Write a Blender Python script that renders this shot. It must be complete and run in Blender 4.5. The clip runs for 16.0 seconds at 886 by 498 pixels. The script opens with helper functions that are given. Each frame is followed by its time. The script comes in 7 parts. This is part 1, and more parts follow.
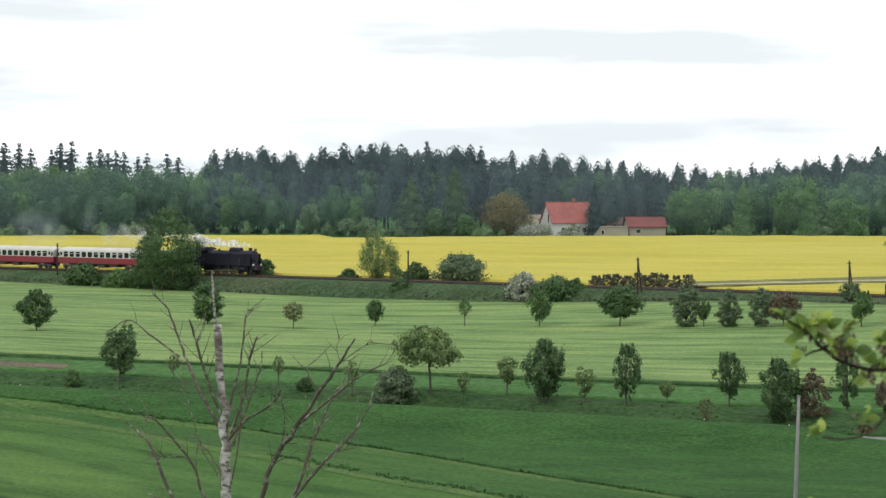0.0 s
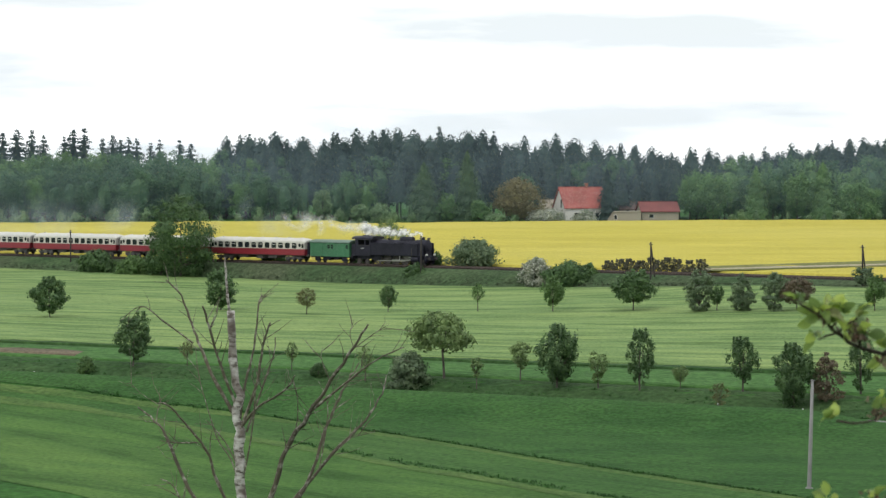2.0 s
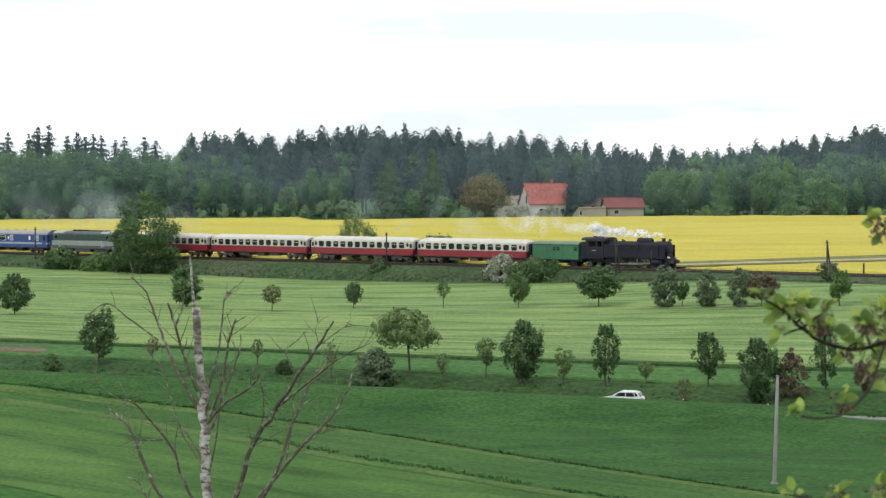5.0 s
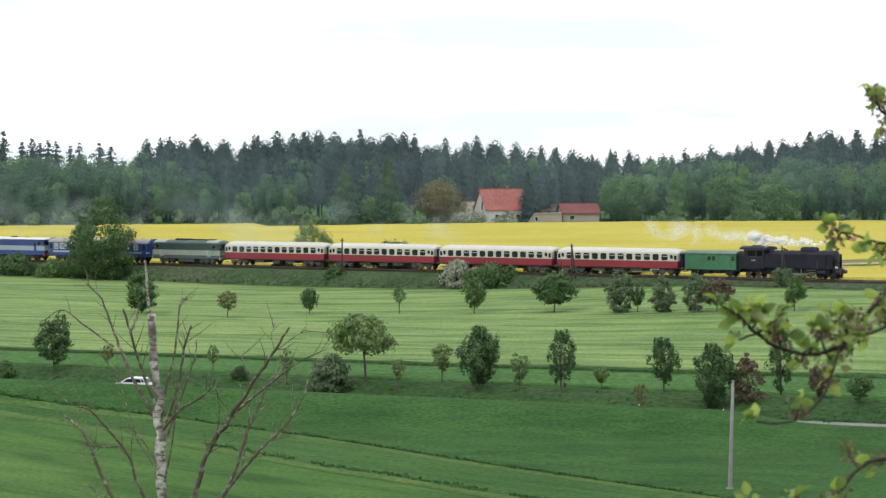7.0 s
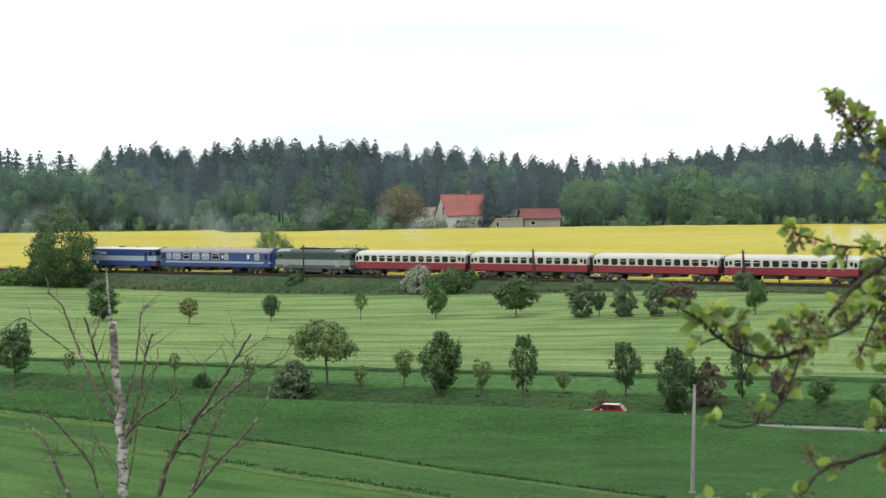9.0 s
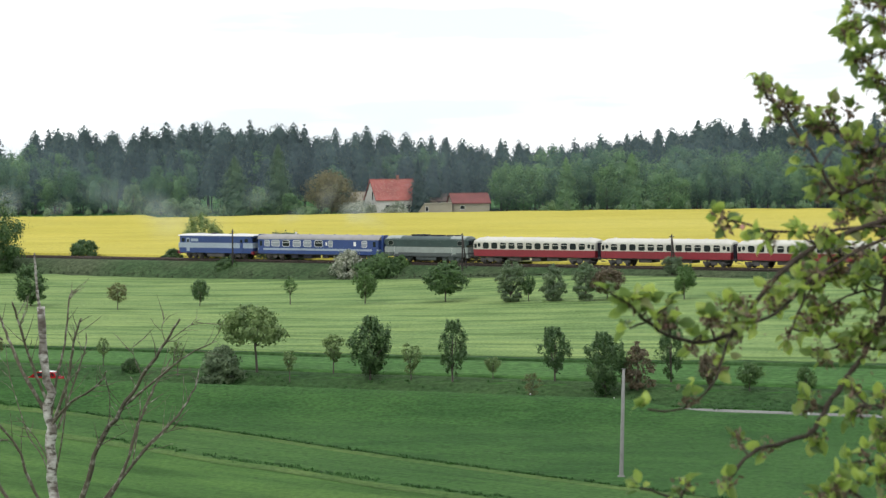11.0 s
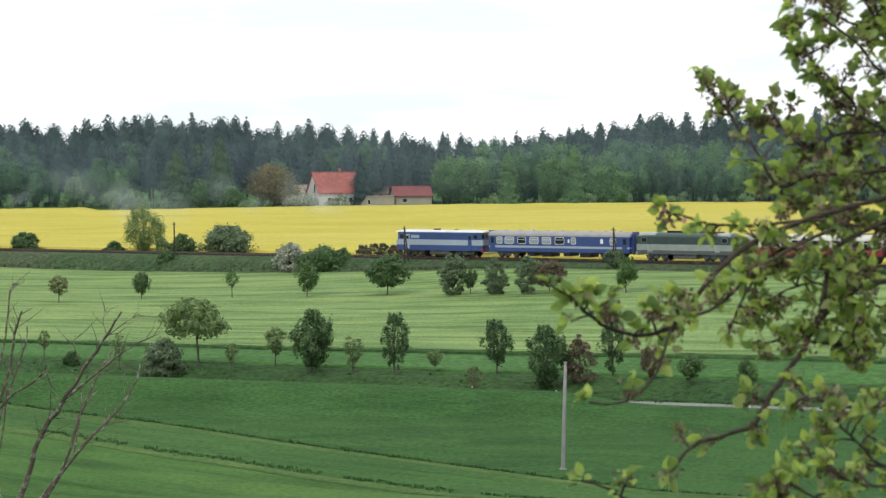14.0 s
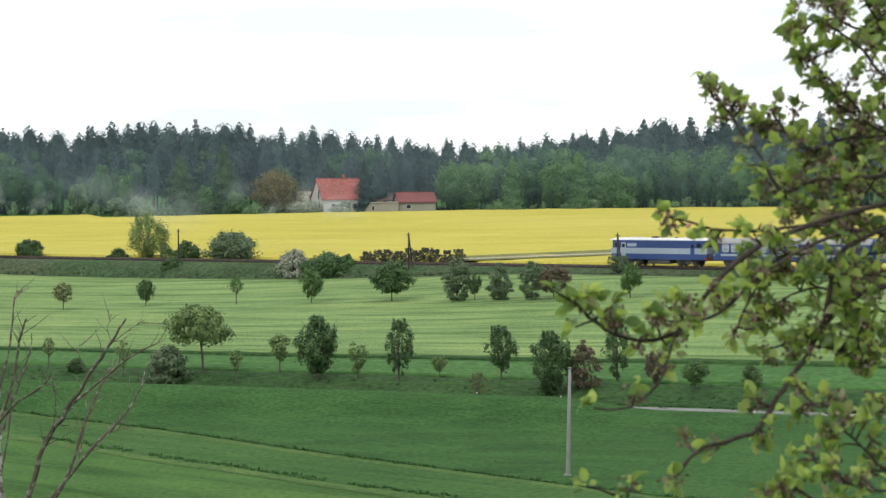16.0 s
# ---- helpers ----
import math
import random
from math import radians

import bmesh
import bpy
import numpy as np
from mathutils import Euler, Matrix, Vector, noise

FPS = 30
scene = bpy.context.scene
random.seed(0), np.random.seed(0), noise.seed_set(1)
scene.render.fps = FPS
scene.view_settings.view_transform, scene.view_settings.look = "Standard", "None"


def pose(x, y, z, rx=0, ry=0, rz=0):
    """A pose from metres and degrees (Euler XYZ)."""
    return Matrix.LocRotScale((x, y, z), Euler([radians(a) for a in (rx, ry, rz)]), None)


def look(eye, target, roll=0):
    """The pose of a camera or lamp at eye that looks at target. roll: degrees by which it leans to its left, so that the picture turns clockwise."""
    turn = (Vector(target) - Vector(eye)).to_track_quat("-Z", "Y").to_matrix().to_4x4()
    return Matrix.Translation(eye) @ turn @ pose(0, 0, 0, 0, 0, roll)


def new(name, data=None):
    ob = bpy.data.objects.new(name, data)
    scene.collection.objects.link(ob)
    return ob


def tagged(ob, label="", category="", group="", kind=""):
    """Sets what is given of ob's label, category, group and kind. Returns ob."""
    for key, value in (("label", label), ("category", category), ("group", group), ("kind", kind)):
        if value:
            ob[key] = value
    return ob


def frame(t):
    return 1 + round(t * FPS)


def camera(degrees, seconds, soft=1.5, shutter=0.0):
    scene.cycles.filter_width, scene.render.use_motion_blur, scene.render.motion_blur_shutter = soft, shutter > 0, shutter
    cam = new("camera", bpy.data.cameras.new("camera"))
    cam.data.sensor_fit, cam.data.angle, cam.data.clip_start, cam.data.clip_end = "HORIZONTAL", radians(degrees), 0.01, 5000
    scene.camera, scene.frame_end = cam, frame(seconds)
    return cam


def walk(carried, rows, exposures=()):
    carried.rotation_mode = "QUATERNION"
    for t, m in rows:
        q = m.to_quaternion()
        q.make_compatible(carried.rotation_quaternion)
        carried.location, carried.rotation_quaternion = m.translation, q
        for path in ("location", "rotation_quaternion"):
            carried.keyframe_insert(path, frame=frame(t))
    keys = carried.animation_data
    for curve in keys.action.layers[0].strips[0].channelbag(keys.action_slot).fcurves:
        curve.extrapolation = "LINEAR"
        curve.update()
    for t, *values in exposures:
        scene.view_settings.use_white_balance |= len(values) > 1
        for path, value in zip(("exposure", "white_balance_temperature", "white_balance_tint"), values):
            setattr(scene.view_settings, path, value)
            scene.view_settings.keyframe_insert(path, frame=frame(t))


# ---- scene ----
# ---- camera: it stands on a hillside and turns ----
EYE_Z = 20.0


def aim(yaw, pitch, roll):
    return pose(0, 0, EYE_Z, 90 + pitch, 0, -yaw) @ pose(0, 0, 0, 0, 0, -roll)


cam = camera(18.604, 16.0, soft=1.4)
cam.data.dof.use_dof, cam.data.dof.focus_distance, cam.data.dof.aperture_fstop = True, 320.0, 15.0
walk(cam, [
    (0.0, aim(-1.398, -1.900, -0.343)),
    (0.5, aim(-1.392, -1.985, -0.294)),
    (1.0, aim(-1.481, -2.140, -0.320)),
    (1.5, aim(-1.580, -2.165, -0.234)),
    (2.0, aim(-1.670, -2.210, -0.132)),
    (2.5, aim(-1.439, -2.109, -0.053)),
    (3.0, aim(-1.229, -2.092, -0.095)),
    (3.5, aim(-1.028, -2.217, -0.214)),
    (4.0, aim(-1.042, -2.169, -0.114)),
    (6.5, aim(-0.459, -2.502, 0.084)),
    (7.0, aim(0.001, -2.161, -0.000)),
    (7.5, aim(0.337, -2.093, 0.150)),
    (8.0, aim(0.620, -2.029, 0.248)),
    (10.5, aim(1.160, -2.219, 0.241)),
    (11.0, aim(2.317, -2.373, 0.274)),
    (11.5, aim(3.119, -2.410, 0.212)),
    (12.0, aim(3.427, -2.414, 0.272)),
    (12.5, aim(3.369, -2.417, 0.225)),
    (13.0, aim(3.283, -2.503, 0.263)),
    (13.5, aim(3.378, -2.675, 0.299)),
    (14.0, aim(3.543, -2.526, 0.158)),
    (14.5, aim(3.490, -2.564, 0.386)),
    (15.0, aim(3.298, -2.471, 0.384)),
    (15.5, aim(3.266, -2.418, 0.431)),
    (16.0, aim(3.456, -2.398, 0.338)),
], [(0.0, -0.08), (3.0, -0.03), (6.5, 0.06), (16.0, 0.08)])

# ---- the lie of the land ----
TH = 0.6561                       # the line's turn away from the x axis
TRACK_Y = 416.6                   # where the line crosses x = 0
EX, EY = math.cos(TH), -math.sin(TH)


def track_point(s, u=0.0):
    """A point s metres along the line and u metres to its near side."""
    return s * EX - u * math.sin(TH), TRACK_Y + s * EY - u * math.cos(TH)


def track_coords(x, y):
    dx, dy = x, y - TRACK_Y
    return dx * EX + dy * EY, -dx * math.sin(TH) - dy * math.cos(TH)


def rail_z(s):
    return 1.05 + 0.0085 * np.clip(s, -260, 260)


def smooth(a, b, v):
    k = np.clip((v - a) / (b - a), 0, 1)
    return k * k * (3 - 2 * k)


def foot_z(x):
    x = np.clip(x, -40, 75)
    return -2.3 + 0.00046 * (x + 40) ** 2


def row_z(x):
    return -3.5 - 0.017 * np.clip(x, -90, 90)


HILL_Y = [-60, 0, 10, 40, 100, 150, 190, 240]
HILL_Z = [23.0, 18.3, 16.4, 11.0, 2.6, -3.4, -5.7, -4.9]


def ground_z(x, y):
    """Height of the bare ground; x and y may be arrays."""
    x, y = np.asarray(x, float), np.asarray(y, float)
    s, u = track_coords(x, y)
    v = y + 0.29 * x
    # field between the road's trees and the embankment
    v_foot = v + (u - 6.5) / math.cos(TH)
    k = np.clip((v - 267) / np.maximum(v_foot - 267, 5), 0, 1)
    field = row_z(x) * (1 - k) + np.minimum(foot_z(x), rail_z(s) - 1.15) * k
    # hillside below the eye, then the near meadow, then the road's bench
    near = np.interp(y, HILL_Y, HILL_Z) + 0.006 * np.clip(-x, -60, 60) * smooth(140, 220, y)
    bench = row_z(x) - 1.4
    bank = np.exp(-((v - 246) / 7.0) ** 2) * (1.0 + 0.95 * (1 - smooth(24, 34, x)))
    near = near * (1 - smooth(212, 250, v)) + bench * smooth(212, 250, v) + bank
    z = np.where(v < 254, near, bench + (row_z(x) - bench) * smooth(262, 267, v))
    z = np.where(v > 267, field, z)
    # beyond the line
    far = rail_z(s) - 1.0 + (1.5 - rail_z(s)) * np.clip(-u / 190, 0, 1) + 0.004 * np.clip(x, -200, 250) * np.clip(-u / 190, 0, 1)
    far = far + 0.6 * smooth(-42, -47, x) * smooth(560, 640, y)
    far = far + 0.003 * np.clip(y - 690, 0, 60) - 0.014 * np.clip(y - 760, 0, 5000)
    z = z * (1 - smooth(2.0, -2.0, u)) + far * smooth(2.0, -2.0, u)
    return z
# ---- daylight under a bright, broken overcast ----
world = bpy.data.worlds.new("world")
scene.world = world
world.use_nodes = True
wn, wl = world.node_tree.nodes, world.node_tree.links
wn.clear()
w_out, w_bg = wn.new("ShaderNodeOutputWorld"), wn.new("ShaderNodeBackground")
w_sky, w_scale, w_mix = wn.new("ShaderNodeTexSky"), wn.new("ShaderNodeVectorMath"), wn.new("ShaderNodeMix")
w_co, w_map, w_noise, w_ramp = wn.new("ShaderNodeTexCoord"), wn.new("ShaderNodeMapping"), wn.new("ShaderNodeTexNoise"), wn.new("ShaderNodeMapRange")
w_sky.sky_type, w_sky.sun_disc, w_sky.sun_elevation, w_sky.sun_rotation = "NISHITA", False, radians(47), radians(216)
w_scale.operation = "SCALE"
w_scale.inputs["Scale"].default_value = 0.15
w_map.inputs["Scale"].default_value = (3.0, 3.0, 17.0)
w_noise.inputs["Scale"].default_value, w_noise.inputs["Detail"].default_value = 2.2, 5.0
w_ramp.inputs["From Min"].default_value, w_ramp.inputs["From Max"].default_value = 0.30, 0.56
w_ramp.inputs["To Min"].default_value, w_ramp.inputs["To Max"].default_value = 0.86, 1.0
w_mix.data_type = "RGBA"
w_cloud, w_noise2, w_map2, w_ramp2 = wn.new("ShaderNodeMix"), wn.new("ShaderNodeTexNoise"), wn.new("ShaderNodeMapping"), wn.new("ShaderNodeMapRange")
w_cloud.data_type = "RGBA"
w_cloud.inputs["A"].default_value, w_cloud.inputs["B"].default_value = (0.91, 0.98, 1.02, 1), (1.40, 1.42, 1.44, 1)
w_map2.inputs["Scale"].default_value, w_map2.inputs["Location"].default_value = (4.0, 4.0, 26.0), (1.3, 0.4, 0.2)
w_noise2.inputs["Scale"].default_value, w_noise2.inputs["Detail"].default_value = 2.4, 6.0
w_ramp2.inputs["From Min"].default_value, w_ramp2.inputs["From Max"].default_value = 0.37, 0.60
wl.new(w_co.outputs["Generated"], w_map2.inputs["Vector"])
wl.new(w_map2.outputs[0], w_noise2.inputs["Vector"])
wl.new(w_noise2.outputs["Fac"], w_ramp2.inputs["Value"])
wl.new(w_ramp2.outputs["Result"], w_cloud.inputs["Factor"])
wl.new(w_cloud.outputs["Result"], w_mix.inputs["B"])
wl.new(w_sky.outputs[0], w_scale.inputs[0])
wl.new(w_co.outputs["Generated"], w_map.inputs["Vector"])
wl.new(w_map.outputs[0], w_noise.inputs["Vector"])
wl.new(w_noise.outputs["Fac"], w_ramp.inputs["Value"])
wl.new(w_ramp.outputs["Result"], w_mix.inputs["Factor"])
wl.new(w_scale.outputs[0], w_mix.inputs["A"])
wl.new(w_mix.outputs["Result"], w_bg.inputs["Color"])
wl.new(w_bg.outputs[0], w_out.inputs[0])
sun = new("sun", bpy.data.lights.new("sun", "SUN"))
sun.data.energy, sun.data.angle, sun.data.color = 1.0, radians(14), (1.0, 0.97, 0.92)
sun.matrix_world = look((-70, -95, 125), (0, 0, 0))

# ---- materials ----


def material(name, rough=0.7, metal=0.0):
    m = bpy.data.materials.new(name)
    m.use_nodes = True
    b = m.node_tree.nodes["Principled BSDF"]
    b.inputs["Roughness"].default_value, b.inputs["Metallic"].default_value = rough, metal
    return m, m.node_tree.nodes, m.node_tree.links, b


def noise_node(n, l, scale, detail=4.0, coord="Object", stretch=(1, 1, 1)):
    co, mp, tx = n.new("ShaderNodeTexCoord"), n.new("ShaderNodeMapping"), n.new("ShaderNodeTexNoise")
    mp.inputs["Scale"].default_value = stretch
    tx.inputs["Scale"].default_value, tx.inputs["Detail"].default_value = scale, detail
    l.new(co.outputs[coord], mp.inputs["Vector"])
    l.new(mp.outputs[0], tx.inputs["Vector"])
    return tx.outputs["Fac"]


def ramp(n, l, value, stops):
    r = n.new("ShaderNodeValToRGB")
    while len(r.color_ramp.elements) < len(stops):
        r.color_ramp.elements.new(0.5)
    for el, (at, col) in zip(r.color_ramp.elements, stops):
        el.position, el.color = at, (*col, 1)
    l.new(value, r.inputs["Fac"])
    return r.outputs["Color"]


def blend(n, l, a, b, fac, mode="MIX"):
    x = n.new("ShaderNodeMix")
    x.data_type, x.blend_type = "RGBA", mode
    for sock, v in (("A", a), ("B", b), ("Factor", fac)):
        if isinstance(v, (int, float)):
            x.inputs[sock].default_value = v
        elif isinstance(v, tuple):
            x.inputs[sock].default_value = (*v, 1)
        else:
            l.new(v, x.inputs[sock])
    return x.outputs["Result"]


def bump(n, l, b, height, strength, distance=0.05):
    k = n.new("ShaderNodeBump")
    k.inputs["Strength"].default_value, k.inputs["Distance"].default_value = strength, distance
    l.new(height, k.inputs["Height"])
    l.new(k.outputs[0], b.inputs["Normal"])


def field_material(name, low, high, streak, size=0.12, fine=1.6, strength=0.6, comb=0.0, turn=0.28, grain=0.8, width=0.55):
    """A crop or meadow: broad patches, combed streaks along the rows, and fine blades."""
    m, n, l, b = material(name, 0.9)
    b.inputs["Specular IOR Level"].default_value = 0.06
    broad = noise_node(n, l, size * 0.25, 3.0)
    mid = noise_node(n, l, size, 6.0, stretch=(0.55, 1.25, 1))
    small = noise_node(n, l, fine, 6.0)
    c1 = ramp(n, l, mid, [(0.34, low), (0.66, high)])
    c2 = blend(n, l, c1, streak, ramp(n, l, broad, [(0.45, (0, 0, 0)), (0.68, (0.75, 0.75, 0.75))]))
    c3 = blend(n, l, c2, ramp(n, l, small, [(0.32, (0.48, 0.50, 0.47)), (0.68, (1.34, 1.32, 1.27))]), grain, "MULTIPLY")
    if comb:
        co, spin, mp, tx = n.new("ShaderNodeTexCoord"), n.new("ShaderNodeMapping"), n.new("ShaderNodeMapping"), n.new("ShaderNodeTexNoise")
        spin.inputs["Rotation"].default_value = (0, 0, turn)
        mp.inputs["Scale"].default_value = (0.05, width, 0.3)
        tx.inputs["Scale"].default_value, tx.inputs["Detail"].default_value, tx.inputs["Distortion"].default_value = 1.0, 4.0, 0.7
        l.new(co.outputs["Object"], spin.inputs["Vector"])
        l.new(spin.outputs[0], mp.inputs["Vector"])
        l.new(mp.outputs[0], tx.inputs["Vector"])
        c3 = blend(n, l, c3, ramp(n, l, tx.outputs["Fac"], [(0.36, (0.50, 0.60, 0.52)), (0.5, (1.0, 1.0, 1.0)), (0.64, (1.38, 1.26, 1.2))]), comb, "MULTIPLY")
    l.new(c3, b.inputs["Base Color"])
    bump(n, l, b, small, strength, 0.35)
    return m


def leaf_material(name, dark, light, translucent=0.35, rough=0.55, patches=0.6):
    m, n, l, b = material(name, rough)
    b.inputs["Specular IOR Level"].default_value = 0.3
    geo = n.new("ShaderNodeNewGeometry")
    patch = noise_node(n, l, patches, 2.0)
    c = ramp(n, l, geo.outputs["Random Per Island"], [(0.0, dark), (1.0, light)])
    c = blend(n, l, c, ramp(n, l, patch, [(0.3, (0.62, 0.66, 0.66)), (0.7, (1.22, 1.18, 1.05))]), 0.8, "MULTIPLY")
    l.new(c, b.inputs["Base Color"])
    t, mixer, out = n.new("ShaderNodeBsdfTranslucent"), n.new("ShaderNodeMixShader"), n["Material Output"]
    l.new(c, t.inputs["Color"])
    mixer.inputs[0].default_value = translucent
    l.new(b.outputs[0], mixer.inputs[1])
    l.new(t.outputs[0], mixer.inputs[2])
    l.new(mixer.outputs[0], out.inputs["Surface"])
    return m


def plain_material(name, col, rough=0.6, metal=0.0, vary=0.25, scale=3.0, dirt=None, bumpy=0.0, gloss=0.5):
    """Paint, metal, wood or plaster with two scales of wear."""
    m, n, l, b = material(name, rough, metal)
    b.inputs["Specular IOR Level"].default_value = gloss
    big, small = noise_node(n, l, scale * 0.3, 3.0), noise_node(n, l, scale * 4, 5.0)
    lo, hi = tuple(c * (1 - vary) for c in col), tuple(min(1.0, c * (1 + vary * 0.6)) for c in col)
    c = blend(n, l, ramp(n, l, big, [(0.3, lo), (0.7, hi)]), ramp(n, l, small, [(0.35, (0.82, 0.82, 0.82)), (0.65, (1.08, 1.08, 1.08))]), 0.7, "MULTIPLY")
    if dirt:
        c = blend(n, l, c, dirt, ramp(n, l, small, [(0.52, (0, 0, 0)), (0.72, (0.6, 0.6, 0.6))]))
    l.new(c, b.inputs["Base Color"])
    if bumpy:
        bump(n, l, b, small, bumpy, 0.02)
    return m


M = {
    "soil": field_material("grassy_ground", (0.024, 0.080, 0.018), (0.042, 0.12, 0.026), (0.048, 0.125, 0.028), 0.10, 1.1),
    "meadow": field_material("meadow_grass", (0.034, 0.090, 0.026), (0.051, 0.124, 0.035), (0.056, 0.130, 0.037), 0.3, 2.6, 1.2, 0.15, 0.745, 0.7),
    "mown": field_material("mown_meadow", (0.048, 0.110, 0.028), (0.064, 0.138, 0.036), (0.100, 0.170, 0.048), 0.05, 2.6, 0.6, 0.75, 0.745, 0.55, 0.24),
    "strip_dull": field_material("short_grass", (0.040, 0.098, 0.028), (0.054, 0.124, 0.034), (0.062, 0.130, 0.038), 0.12, 2.4, 0.8, 0.35, 0.745, 0.6),
    "edge": field_material("pale_edge", (0.062, 0.124, 0.036), (0.094, 0.152, 0.048), (0.08, 0.14, 0.042), 0.25, 2.2, 0.8, 0.4, 0.745, 0.6),
    "strip": field_material("clover_strip", (0.055, 0.130, 0.038), (0.068, 0.155, 0.045), (0.072, 0.158, 0.047), 0.12, 1.4, 0.5, 0.25),
    "barley": field_material("barley", (0.140, 0.222, 0.080), (0.190, 0.282, 0.108), (0.205, 0.290, 0.108), 0.16, 3.0, 0.7, 0.75, 0.26, 0.6, 0.45),
    # yellow paled with some blue, which paints distance haze into the bloom
    "rape": field_material("rapeseed_bloom", (0.420, 0.365, 0.066), (0.49, 0.430, 0.086), (0.48, 0.425, 0.10), 0.04, 2.6, 0.4, 0.12, 0.28, 0.45, 0.3),
    "verge": field_material("rough_verge", (0.046, 0.082, 0.038), (0.066, 0.108, 0.050), (0.084, 0.100, 0.060), 0.22, 1.6, 1.0, grain=0.7),
    "bank": field_material("uncut_bank", (0.034, 0.076, 0.028), (0.050, 0.100, 0.036), (0.060, 0.104, 0.042), 0.3, 1.8, 1.0, grain=0.7),
    # green darkened to carry the shade of the barley's near side
    "edge_shade": field_material("field_margin", (0.026, 0.066, 0.022), (0.042, 0.092, 0.030), (0.05, 0.10, 0.034), 0.3, 1.4, 1.0),
    "tuft_ground": field_material("farm_track_grass", (0.12, 0.14, 0.05), (0.20, 0.21, 0.08), (0.18, 0.18, 0.07), 0.4, 1.2, 0.6),
    "plough": field_material("bare_soil", (0.125, 0.105, 0.075), (0.185, 0.155, 0.11), (0.15, 0.14, 0.09), 0.3, 2.0),
    "dirt": field_material("dirt_track", (0.34, 0.30, 0.21), (0.46, 0.41, 0.29), (0.32, 0.30, 0.18), 0.3, 2.0),
    "asphalt": field_material("worn_asphalt", (0.18, 0.18, 0.18), (0.25, 0.25, 0.25), (0.21, 0.21, 0.2), 0.3, 5.0, 0.2),
    "ballast": field_material("ballast", (0.034, 0.029, 0.025), (0.062, 0.054, 0.047), (0.05, 0.042, 0.036), 0.8, 6.0, 1.0),
    "tuft": leaf_material("tall_grass", (0.026, 0.085, 0.020), (0.050, 0.135, 0.034), 0.4),
    "tuft_dry": leaf_material("rough_grass", (0.046, 0.076, 0.038), (0.084, 0.104, 0.060), 0.5),
    "leaf_dark": leaf_material("dark_leaf", (0.058, 0.114, 0.050), (0.118, 0.204, 0.076)),
    "leaf_mid": leaf_material("green_leaf", (0.078, 0.155, 0.055), (0.150, 0.250, 0.085)),
    "leaf_light": leaf_material("young_leaf", (0.130, 0.205, 0.075), (0.240, 0.330, 0.135)),
    "leaf_grey": leaf_material("willow_leaf", (0.115, 0.172, 0.100), (0.175, 0.240, 0.135)),
    "leaf_red": leaf_material("copper_leaf", (0.125, 0.100, 0.070), (0.18, 0.145, 0.098)),
    "leaf_scrub": leaf_material("bare_scrub_twig", (0.080, 0.085, 0.060), (0.150, 0.150, 0.110)),
    "leaf_bronze": leaf_material("bronze_leaf", (0.185, 0.165, 0.085), (0.24, 0.215, 0.115)),
    "leaf_dull": leaf_material("sparse_leaf", (0.12, 0.130, 0.055), (0.19, 0.20, 0.09)),
    "blossom": leaf_material("hawthorn_blossom", (0.16, 0.20, 0.12), (0.58, 0.59, 0.53)),
    # needle and forest_leaf: blue raised in the base colour to imitate distance haze
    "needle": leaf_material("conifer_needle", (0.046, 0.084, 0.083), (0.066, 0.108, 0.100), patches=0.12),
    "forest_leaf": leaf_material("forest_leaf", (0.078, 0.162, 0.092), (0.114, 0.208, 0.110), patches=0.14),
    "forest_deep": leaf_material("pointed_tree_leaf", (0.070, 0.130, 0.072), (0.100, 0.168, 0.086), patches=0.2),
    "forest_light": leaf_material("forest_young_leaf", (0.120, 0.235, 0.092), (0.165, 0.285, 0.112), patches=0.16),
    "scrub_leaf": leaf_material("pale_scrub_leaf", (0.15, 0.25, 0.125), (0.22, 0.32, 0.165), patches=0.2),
    "bark": plain_material("bark", (0.10, 0.085, 0.07), 0.9, vary=0.4, bumpy=0.6),
    "wood_pole": plain_material("tarred_wood", (0.035, 0.03, 0.027), 0.85, vary=0.35, bumpy=0.4),
}

# ---- mesh tools ----


def link_mesh(name, verts, faces, mat, parent=None, smooth_shade=False):
    me = bpy.data.meshes.new(name)
    me.from_pydata([tuple(v) for v in verts], [], [tuple(q) for q in faces])
    me.materials.append(mat)
    if smooth_shade:
        me.shade_smooth()
    ob = new(name, me)
    ob.parent = parent
    return ob


def part(name, bm, mat, parent, label=""):
    """Links a bmesh as one mesh object under a thing or a part."""
    me = bpy.data.meshes.new(name)
    bm.to_mesh(me)
    bm.free()
    me.materials.append(mat)
    ob = new(name, me)
    ob.parent = parent
    return tagged(ob, label) if label else ob


def thing(name, m, label, category, group=""):
    ob = new(name)
    ob.matrix_world = m
    return tagged(ob, label, category, group)


def grid_strip(name, long, lift, mat, parent=None):
    """A sheet through rows of (x, y) points laid lift above the ground."""
    a = np.array(long, float)
    rows_n, cols_n = a.shape[:2]
    z = ground_z(a[..., 0], a[..., 1]) + lift
    verts = np.dstack([a[..., 0], a[..., 1], z]).reshape(-1, 3)
    faces = [(i * cols_n + j, i * cols_n + j + 1, (i + 1) * cols_n + j + 1, (i + 1) * cols_n + j) for i in range(rows_n - 1) for j in range(cols_n - 1)]
    return link_mesh(name, verts, faces, mat, parent, True)


